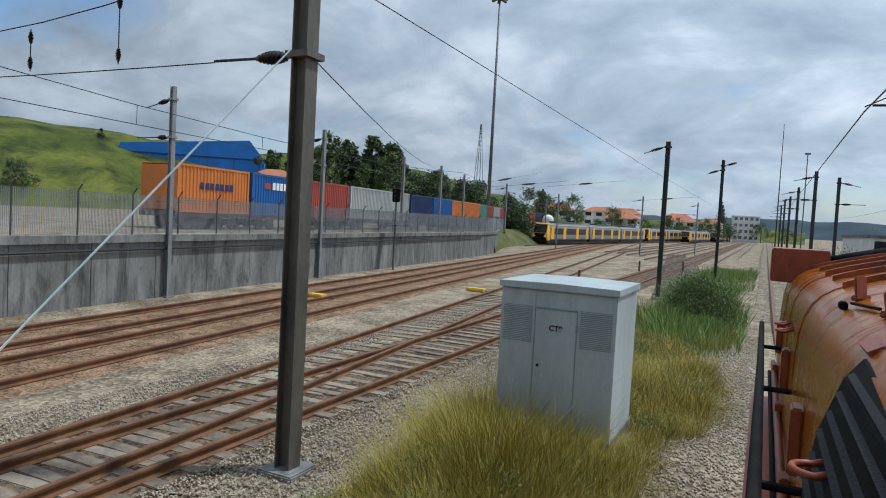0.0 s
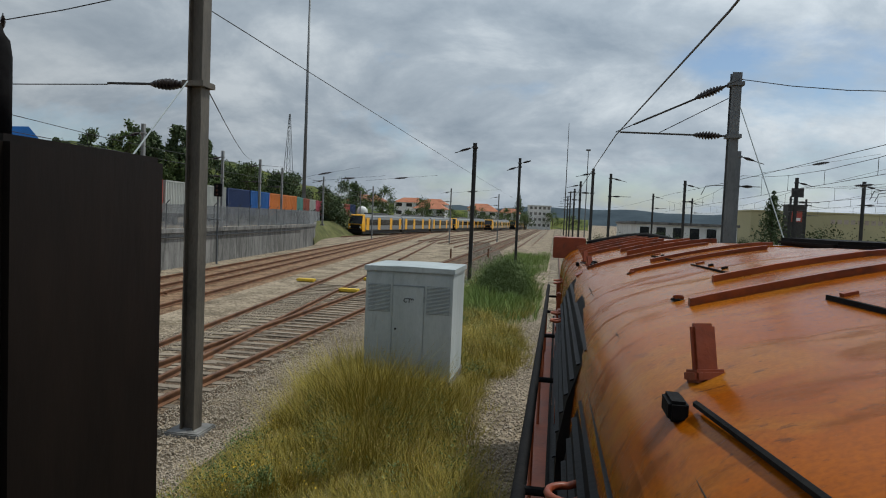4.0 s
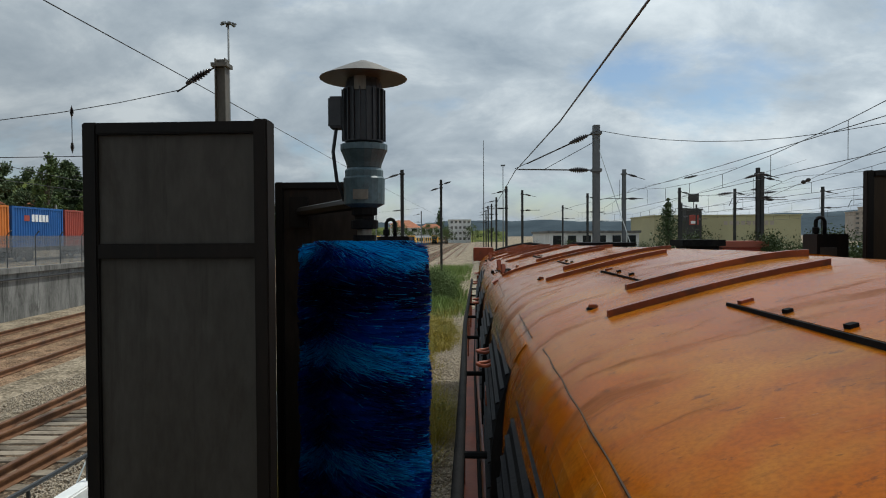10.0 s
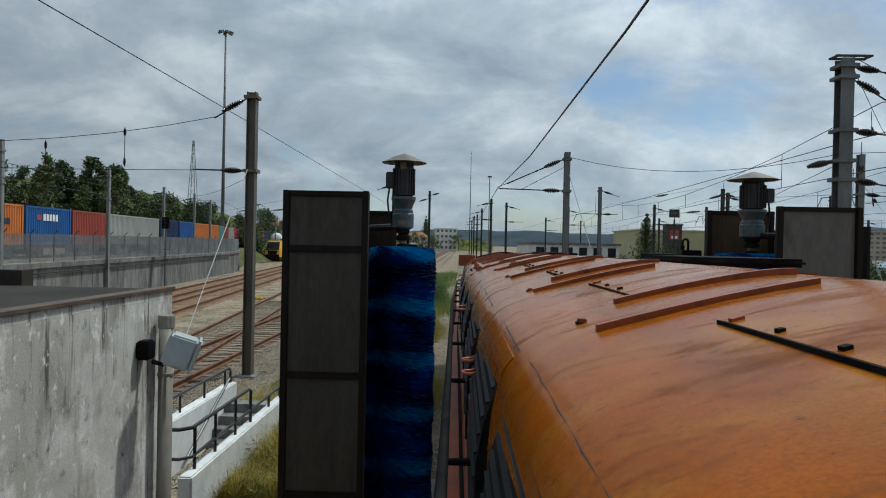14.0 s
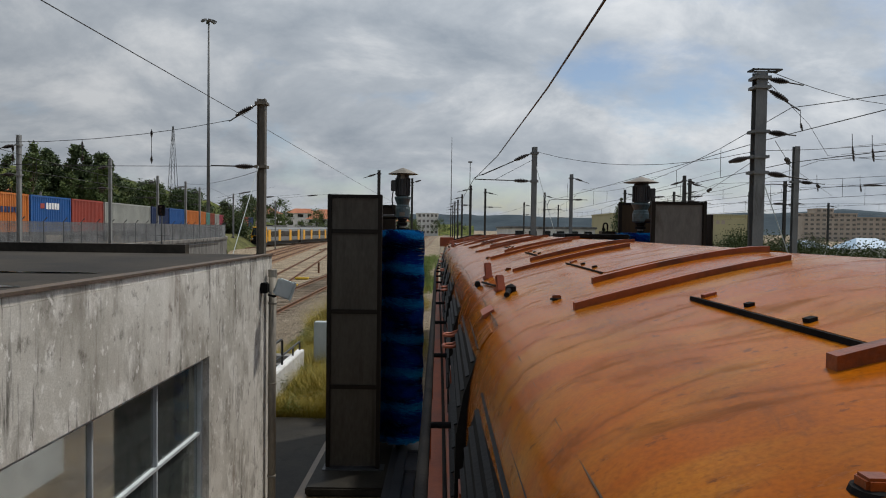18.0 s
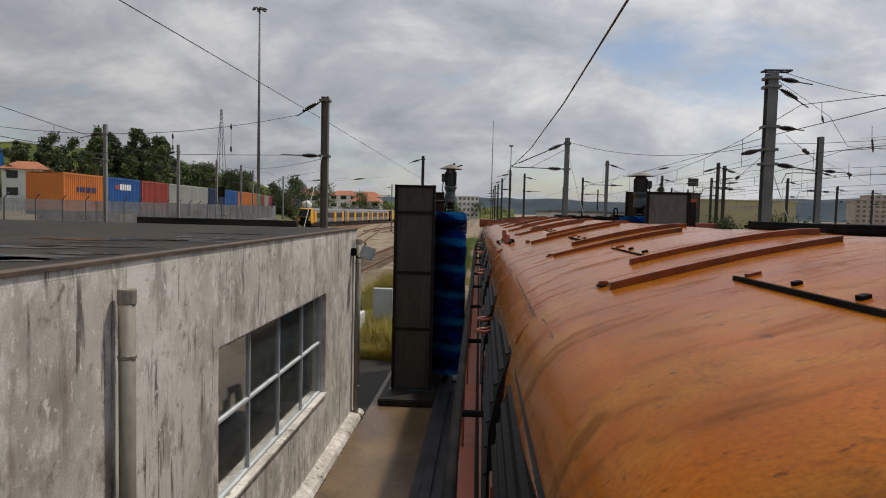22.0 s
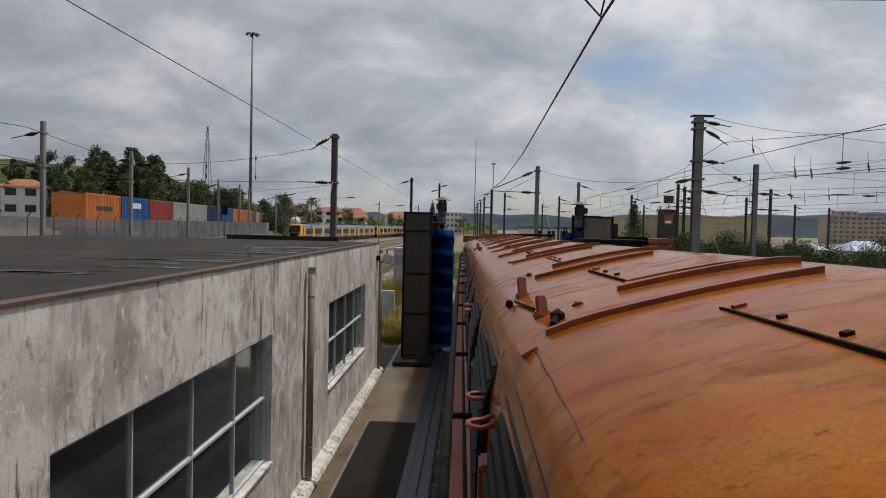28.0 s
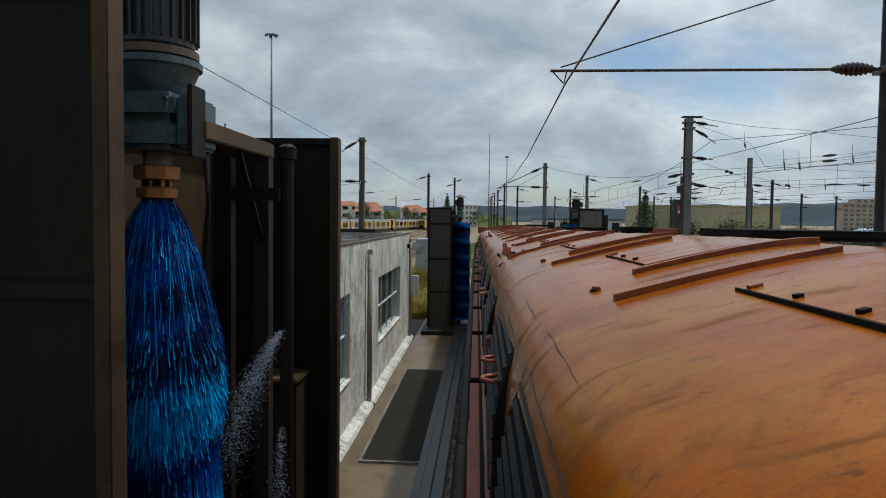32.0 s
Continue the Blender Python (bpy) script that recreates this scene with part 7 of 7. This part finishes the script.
# ---- hills and vegetation ----


def ridge(name, pts, depth, material, label, rough=0.5, seed=3):
    """A long hill: (x, y, height) crest points, falling away on both sides."""
    bm = bmesh.new()
    rows = []
    rnd = random.Random(seed)
    full = []
    for a, b in zip(pts, pts[1:]):
        for i in range(8):
            u = i / 8
            full.append([a[k] + u * (b[k] - a[k]) for k in range(3)])
    full.append(list(pts[-1]))
    for x, y, h in full:
        h *= 1 + rnd.uniform(-0.06, 0.06) * rough
        r = math.hypot(x, y)
        ux, uy = x / r, y / r
        rows.append([bm.verts.new((x + ux * o * depth, y + uy * o * depth, -1 + h * g)) for o, g in ((-1.0, 0.0), (-0.75, 0.18), (-0.45, 0.62), (-0.2, 0.9), (0, 1.0), (0.8, 0.0))])
    for a, b in zip(rows, rows[1:]):
        for k in range(5):
            bm.faces.new((a[k], a[k + 1], b[k + 1], b[k]))
    return solid(name, bm, material, label, "hill", kind="structure", smooth=True)


ridge("hill", [(-230, -60, 20), (-180, 20, 21), (-140, 75, 20), (-112, 115, 18), (-84, 150, 17), (-66, 168, 11.5), (-52, 190, 5)], 52, "hill", "grassy green hillside behind the upper yard")
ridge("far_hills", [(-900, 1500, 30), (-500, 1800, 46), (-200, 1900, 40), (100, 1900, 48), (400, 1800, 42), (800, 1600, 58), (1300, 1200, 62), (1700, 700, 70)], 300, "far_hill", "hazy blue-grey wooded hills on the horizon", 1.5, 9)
ridge("town_slope", [(-160, 330, 9), (-90, 350, 11), (-40, 380, 9), (20, 420, 7)], 60, "hill", "green town slope behind the parked trains", 1.0, 5)


def tree(x, y, z0, height, spread, seed, label, kind="broad", leaves=700):
    if 0.86 < -x / (y + 3) < 1.30 and y < 130:
        return          # keeps the camera's line of sight to the blue hall free
    rng = np.random.default_rng(seed)
    t = thing("tree", x, y, z0, label, "tree", "trees")
    trunk = rod((0, 0, -0.5), (rng.normal(0, 0.15), 0, height * 0.6), height * 0.022 + 0.05, height * 0.008, 7)
    centres, radii = [], []
    if kind == "conifer":
        for i in range(9):
            f = i / 8
            centres.append((0, 0, height * (0.18 + 0.78 * f))); radii.append(spread * (1 - f) * 0.9 + 0.15)
        rod((0, 0, height * 0.6), (0, 0, height * 0.97), height * 0.009, 0.01, 6, trunk)
    else:
        for i in range(38):
            a = rng.uniform(0, 2 * math.pi)
            f = 0.24 + 0.76 * (i + rng.uniform(0, 1)) / 38
            girth = math.sin(math.pi * min(1.0, 0.16 + 0.80 * f)) ** 0.7
            rr = spread * 0.92 * girth * rng.uniform(0.1, 1.0) ** 0.6
            c = (rr * math.cos(a), rr * math.sin(a), height * (f + rng.normal(0, 0.03)))
            centres.append(c); radii.append(spread * rng.uniform(0.12, 0.27))
            if i % 2:
                rod((0, 0, height * min(0.58, f * 0.6)), c, height * 0.007, 0.012, 5, trunk)
    part("trunk", trunk, "bark", t)
    ob = quads("crown", leaf_cloud(rng, centres, radii, int(leaves * 2.6), height * 0.011 + 0.02, 1.0), "leaf_dark" if kind != "broad" else "leaf")
    ob.parent = t


rt = random.Random(11)
for i in range(10):
    u = i / 9
    x = -118 + 62 * u + rt.uniform(-5, 5)
    y = 84 + 66 * u + rt.uniform(-8, 8)
    tree(x, y, 7.0 - 5.0 * u, rt.uniform(6.5, 11.0), rt.uniform(2.6, 4.4), 100 + i, "dark green pine on the hillside", "round" if i % 3 else "conifer", 1300)
for i, (x, y, h, s, k) in enumerate(((-63.8, 70, 11, 1.9, "round"), (-58.8, 78, 12, 2.2, "broad"), (-72, 62, 10, 2.8, "broad"), (-55, 90, 11, 3.4, "broad"), (-50, 97, 9, 3.2, "broad"), (-78, 66, 11, 2.6, "broad"), (-47, 170, 9, 5, "broad"), (-38, 180, 8, 5, "broad"), (-56, 175, 10, 5, "broad"), (-18, 310, 17, 3.5, "conifer"), (-30, 240, 8, 5, "broad"), (-2, 330, 8, 6, "broad"), (8, 340, 7, 6, "broad"), (30, 95, 9.0, 2.4, "conifer"), (-64, 205, 9, 5, "broad"), (-22, 280, 8, 5, "broad"))):
    tree(x, y, 0.5 if x > -45 else 2.0, h, s, 300 + i, "green tree beyond the yard" if k == "broad" else "tall dark conifer beyond the yard", k, 1200)


for i in range(8):
    u = i / 7
    tree(-105 + 46 * u + (14 if i == 5 else 0) + rt.uniform(-6, 6), 66 + 44 * u + rt.uniform(-7, 7), 2.0 + rt.uniform(0, 2.0) * (1 - u), rt.uniform(6, 10.5), rt.uniform(2.6, 4.0), 700 + i, "leafy green tree below the hillside", "broad" if i % 2 else "round", 1100)
for i in range(22):
    u = i / 21
    tree(-66 + 56 * u + rt.uniform(-4, 4), 170 + 110 * u + rt.uniform(-12, 12), 0.5, rt.uniform(4.5, 8.0), rt.uniform(3.0, 5.0), 760 + i, "leafy green tree behind the parked trains", "broad", 700)


for i, (x, h) in enumerate(((-83.5, 12.0), (-80.6, 13.0), (-69.0, 13.2), (-67.0, 14.0), (-62.5, 14.8), (-60.0, 12.6), (-57.5, 13.4))):
    tree(x, 95 + (i % 3) * 2, 2.0, h, 3.0, 900 + i, "tall dark eucalyptus below the hillside", "round", 2600)


def build_woods():
    """A dark mass of tall trees below the hill, too far off to count."""
    rng = np.random.default_rng(41)
    centres, radii = [], []
    for i in range(60):
        u = rng.uniform(-0.1, 1.35)
        x, y = -66 + 20 * u + rng.normal(0, 1), 97 + 8 * u + rng.normal(0, 2)
        top = 13.8 - 5.5 * u + rng.normal(0, 1.2)
        for k in range(3):
            centres.append((x + rng.normal(0, 1.0), y + rng.normal(0, 1.0), top * (0.35 + 0.28 * k)))
            radii.append(rng.uniform(1.1, 2.1) * (1.15 - 0.22 * k))
    for i in range(16):
        u = rng.uniform(0.74, 1)
        x, y = -112 + 44 * u + rng.normal(0, 2), 74 + 26 * u + rng.normal(0, 3)
        top = 12.5 + 1.5 * u + rng.normal(0, 1.6)
        for k in range(4):
            centres.append((x + rng.normal(0, 0.9), y + rng.normal(0, 0.9), top * (0.30 + 0.22 * k)))
            radii.append(rng.uniform(0.9, 1.8) * (1.15 - 0.2 * k))
    for i in range(60):
        centres.append((rng.uniform(-92, -48), rng.uniform(86, 96), rng.uniform(2.2, 5.2)))
        radii.append(rng.uniform(1.2, 2.4))
    tagged(quads("woods", leaf_cloud(rng, centres, radii, 150000, 0.115, 1.0), "leaf_dark"), "dark mass of tall trees below the hill", "woods", kind="stuff")


build_woods()


def bush(x, y, z0, r, h, seed, label, mat="leaf", count=500, size=0.07):
    rng = np.random.default_rng(seed)
    centres = [(rng.normal(0, r * 0.4), rng.normal(0, r * 0.4), h * rng.uniform(0.25, 0.75)) for _ in range(7)]
    ob = quads("bush", leaf_cloud(rng, centres, [r * rng.uniform(0.28, 0.55) for _ in range(7)], int(count * 2.2), size * 0.62, 1.0), mat)
    ob.location = (x, y, z0)
    tagged(ob, label, "bush", "bushes")


for i in range(34):
    x = 6.5 + rt.uniform(0, 38)
    y = 30 + rt.uniform(0, 75)
    if i < 12:
        x, y = 3.4 + rt.uniform(0, 5), 24 + i * 5
    bush(x, y, -0.6, rt.uniform(1.0, 2.4), rt.uniform(1.4, 3.6), 500 + i, "green shrub at the yard's edge", "shrub", 2000, 0.062)
for i in range(30):
    bush(13 + i * 1.7 + rt.uniform(-1.5, 1.5), 26 + rt.uniform(-6, 22), -0.9, rt.uniform(1.6, 2.8), rt.uniform(3.6, 6.2), 560 + i, "dense green shrub beside the eastern yard", "shrub", 2600, 0.075)


def build_scrub():
    """Low scrub that covers the ground of the eastern yard's far side."""
    rng = np.random.default_rng(77)
    n = 420
    x, y = rng.uniform(8, 95, n), rng.uniform(42, 110, n)
    keep = x > 5 + 0.16 * y
    x, y = x[keep], y[keep]
    cloud = leaf_cloud(rng, np.stack([x, y, rng.uniform(0.1, 1.1, len(x))], 1), rng.uniform(1.0, 2.6, len(x)), 90000, 0.10, 0.5)
    tagged(quads("scrub", cloud, "shrub"), "low dark green scrub beyond the eastern tracks", "scrub", kind="stuff")


build_scrub()


def build_grass():
    rng = np.random.default_rng(8)
    def patchy(px, py):
        return np.array([noise.noise((a * 0.55, b * 0.55, 0.3)) + 0.5 * noise.noise((a * 1.9, b * 1.9, 2.3)) for a, b in zip(px, py)])

    def on_bank(px, py, patch, slack):
        ragged = 0.9 * patch + rng.normal(0, 0.22, len(px))
        ok = (px < -0.66 + 0.3 * np.sin(py * 0.7) - 0.02 * py + 0.5 * ragged - 0.2 + slack) & (px > -4.6 + 0.25 * np.sin(py * 1.3) + 0.045 * py - 0.8 * ragged + 0.2 - slack) & (patch > -0.8)
        ok &= (py > 0.4) | ((px > -3.16) & ((px < -1.8) | (py > -3.3)))
        return ok & ~((px > -3.37) & (px < -1.66) & (py > 7.42) & (py < 8.98))
    # tufts of blades that lean outwards from their crowns
    n = 9000
    cx = rng.uniform(-5.8, -0.5, n)
    cy = -3.6 + rng.uniform(0, 1, n) ** 1.4 * 39.5
    patch = patchy(cx, cy)
    keep = on_bank(cx, cy, patch, 0.12)
    cx, cy, patch = cx[keep], cy[keep], patch[keep]
    cz = np.array([terrain(a, b) for a, b in zip(cx, cy)])
    tall = (0.10 + 0.33 * np.clip(patch + 0.5, 0, 1.2)) * rng.uniform(0.45, 1.5, len(cx))
    tall *= 1 + 0.9 * np.exp(-((cx + 2.5) ** 2 + (cy - 6.9) ** 2) / 1.0)
    pick = np.repeat(np.arange(len(cx)), rng.integers(30, 95, len(cx)))
    k = len(pick)
    a = rng.uniform(0, 2 * np.pi, k)
    way = np.stack([np.cos(a), np.sin(a), np.zeros(k)], 1)
    base = np.stack([cx, cy, cz - 0.02], 1)[pick] + way * (rng.uniform(0, 0.26, k) * (0.5 + 2.0 * tall[pick]))[:, None]
    h = tall[pick] * rng.uniform(0.35, 1.15, k)
    tip = base + way * (h * rng.uniform(0.05, 1.35, k))[:, None] + rng.normal(0, 0.02, (k, 3))
    tip[:, 2] = base[:, 2] + h
    side = np.stack([-np.sin(a), np.cos(a), np.zeros(k)], 1) * rng.uniform(0.002, 0.005, k)[:, None]
    tufts = np.stack([base - side, base + side, tip + side * 0.25, tip - side * 0.25], 1)
    # short growth between the tufts
    n = 150000
    gx = rng.uniform(-5.6, -0.6, n)
    gy = -3.6 + rng.uniform(0, 1, n) ** 1.4 * 36
    patch = patchy(gx, gy)
    keep = on_bank(gx, gy, patch, 0.0) & (patch > -0.55)
    gx, gy = gx[keep], gy[keep]
    gz = np.array([terrain(p, q) for p, q in zip(gx, gy)])
    short = blades(rng, np.stack([gx, gy, gz - 0.01], 1), rng.uniform(0.03, 0.13, len(gx)), 0.005, 0.9)
    ob = quads("grass", np.concatenate([tufts, short]), "grass")
    tagged(ob, "patchy yellow-green grass and weeds on the bank", "grass", kind="stuff")
    c = rng.choice(len(gx), 120)
    leaves = leaf_cloud(rng, np.stack([gx[c], gy[c], gz[c] + 0.20], 1), rng.uniform(0.12, 0.42, 120), 42000, 0.010)
    tagged(quads("broad_weeds", leaves, "bush_green"), "dark broad-leaved weeds among the grass", "weeds", kind="stuff")
    c = rng.choice(len(cx), 1500)
    ears = leaf_cloud(rng, np.stack([cx[c], cy[c], cz[c] + 0.75 * tall[c]], 1), 0.10 + 0.6 * tall[c], 60000, 0.0055)
    tagged(quads("seed_heads", ears, "seed_head"), "dry tan seed heads above the grass", "grass", kind="stuff")
    c = rng.choice(len(gx), 260)
    blooms = leaf_cloud(rng, np.stack([gx[c], gy[c], gz[c] + rng.uniform(0.18, 0.42, 260)], 1), rng.uniform(0.02, 0.16, 260), 1300, 0.009)
    tagged(quads("yellow_flowers", blooms, "flower"), "tiny yellow flowers scattered in the grass", "flowers", kind="stuff")
    m = 16000
    hub = rng.integers(0, 7, m)
    hx = np.array([-1.9, -1.45, -2.4, -1.9, -2.0, -2.9, -1.5])[hub]
    hy = np.array([24.2, 24.6, 24.0, 25.2, 23.4, 22.0, 20.5])[hub]
    tall = np.array([1.75, 1.4, 1.45, 1.4, 1.2, 0.75, 0.65])[hub]
    a = rng.uniform(0, 2 * np.pi, m)
    r = np.abs(rng.normal(0, 0.45, m))
    bx, by = hx + r * np.cos(a), hy + 1.6 * r * np.sin(a)
    bz = np.array([terrain(p, q) for p, q in zip(bx, by)])
    ob = quads("tall_grass", blades(rng, np.stack([bx, by, bz], 1), tall * np.exp(-r * 0.7) * rng.uniform(0.4, 1.15, m), 0.011, 0.38), "tall_grass")
    tagged(ob, "clump of tall feathery green grass", "grass", kind="stuff")
    fluff = leaf_cloud(rng, [(-2.0, 22.6, 1.2), (-1.5, 22.8, 0.95), (-2.45, 22.4, 0.95), (-1.95, 23.3, 1.1), (-2.0, 22.0, 0.85), (-1.9, 22.6, 1.65), (-2.3, 22.8, 1.4), (-1.6, 22.5, 1.35)], [0.85, 0.65, 0.65, 0.65, 0.6, 0.55, 0.55, 0.55], 60000, 0.017, 0.95)
    tagged(quads("feathery_bush", fluff, "bush_green"), "round feathery green bush in the grass strip", "bush", kind="stuff")
    k = 22000
    bx = np.clip(rng.normal(-2.6, 1.0, k), -5.2, -0.5)
    by = 14 + 52 * rng.uniform(0, 1, k)
    lump = np.array([noise.noise((p * 0.6, q * 0.35, 4.2)) for p, q in zip(bx, by)])
    keep = lump > -0.12
    bx, by, lump = bx[keep], by[keep], lump[keep]
    bz = np.array([terrain(p, q) if q < 60 else -0.18 for p, q in zip(bx, by)])
    ob = quads("weeds", blades(rng, np.stack([bx, by, bz], 1), (0.25 + 0.9 * np.clip(lump + 0.1, 0, 1)) * rng.uniform(0.5, 1.2, len(bx)), 0.014, 0.35), "tall_grass")
    tagged(ob, "tall weeds along the far track", "grass", kind="stuff")
    bm = bmesh.new()
    xs = [-4.5 + 0.4 * i for i in range(8)]
    ys = [0.0 + 1.0 * i for i in range(45)]
    grid = [[bm.verts.new((p + 0.15 * math.sin(q), q, terrain(p, q) + 0.012)) for p in xs] for q in ys]
    for a, b in zip(grid, grid[1:]):
        for i in range(len(xs) - 1):
            bm.faces.new((a[i], a[i + 1], b[i + 1], b[i]))
    solid("grass_bank", bm, "grass_ground", "mossy soil of the grass bank", "ground", kind="structure", smooth=True)


build_grass()
for x, y in ((-10.4, 33.0), (-13.5, 30.5), (-17.5, 22.0), (-9.9, 27.0)):
    p = thing("point_machine", x, y, -0.15, "small yellow point machine beside the rails", "point machine", "yellow point machines")
    part("case", box(-0.5, -0.22, 0, 0.5, 0.22, 0.16, 0.03), "yellow_box", p)
    part("rod", rod((0.5, 0, 0.05), (1.0, 0, 0.05), 0.03, seg=6), "rail", p)
for x, y in ((-10.5, 40.0), (-6.6, 62.0), (-9.8, 58.0)):
    p = thing("marker_post", x, y, -0.15, "short dark marker post between tracks", "post", "marker posts")
    part("post", rod((0, 0, 0), (0, 0, 0.9), 0.09, 0.08, 8), "rail", p)


def signal_post(x, y, z0, h):
    s = thing("signal", x, y, z0, "slim railway signal with black head and ladder", "signal", "signals")
    part("post", rod((0, 0, 0), (0, 0, h), 0.07, seg=8), "mast", s)
    part("head", box(-0.28, -0.12, h - 0.9, 0.28, 0.08, h, 0.04), "black", s)
    part("platform", box(-0.5, -0.4, h * 0.55, 0.5, 0.4, h * 0.55 + 0.05), "mast", s)
    for i in range(3):
        part("lamp", rod((0, -0.13, h - 0.75 + 0.28 * i), (0, -0.18, h - 0.75 + 0.28 * i), 0.09, seg=10), "dark_glass", s)


signal_post(wall_x(38) + 0.9, 38, -0.2, 5.6)


def build_stones():
    """Loose ballast stones beside the nearest rails."""
    rng = np.random.default_rng(31)
    areas = [(-1.35, 0.05, -3.4, 22.0, 15000), (-7.0, -3.9, -3.0, 24.0, 40000), (-11.3, -10.1, 2.0, 26.0, 8000)]
    pts = []
    for x0, x1, y0, y1, n in areas:
        pts.append(np.stack([rng.uniform(x0, x1, n), y0 + (y1 - y0) * rng.uniform(0, 1, n) ** 1.4], 1))
    p = np.concatenate(pts)
    n = len(p)
    z = np.array([max(terrain(a, b), -0.16) for a, b in p])
    shape = np.array([(1, 0, 0), (0, 1, 0), (-1, 0, 0), (0, -1, 0), (0, 0, 0.8), (0, 0, -0.8)])
    v = shape[None] * rng.uniform(0.55, 1.25, (n, 6, 1)) * rng.uniform(0.012, 0.034, (n, 1, 1))
    a = rng.uniform(0, 6.28, n)
    c, s = np.cos(a)[:, None], np.sin(a)[:, None]
    w = np.stack([v[..., 0] * c - v[..., 1] * s, v[..., 0] * s + v[..., 1] * c, v[..., 2] + 0.35 * v[..., 0]], 2)
    w += np.concatenate([p, (z + 0.012)[:, None]], 1)[:, None]
    tri = np.array([(0, 1, 4), (1, 2, 4), (2, 3, 4), (3, 0, 4), (1, 0, 5), (2, 1, 5), (3, 2, 5), (0, 3, 5)])
    faces = (tri[None] + 6 * np.arange(n)[:, None, None]).reshape(-1, 3)
    me = bpy.data.meshes.new("ballast_stones")
    me.vertices.add(n * 6); me.loops.add(len(faces) * 3); me.polygons.add(len(faces))
    me.vertices.foreach_set("co", w.reshape(-1).astype(np.float32))
    me.loops.foreach_set("vertex_index", faces.reshape(-1).astype(np.int32))
    me.polygons.foreach_set("loop_start", np.arange(0, len(faces) * 3, 3, dtype=np.int32))
    me.update(calc_edges=True)
    me.materials.append(M["stone"])
    tagged(new("ballast_stones", me), "loose pale grey and brown ballast stones", "stones", kind="stuff")


build_stones()
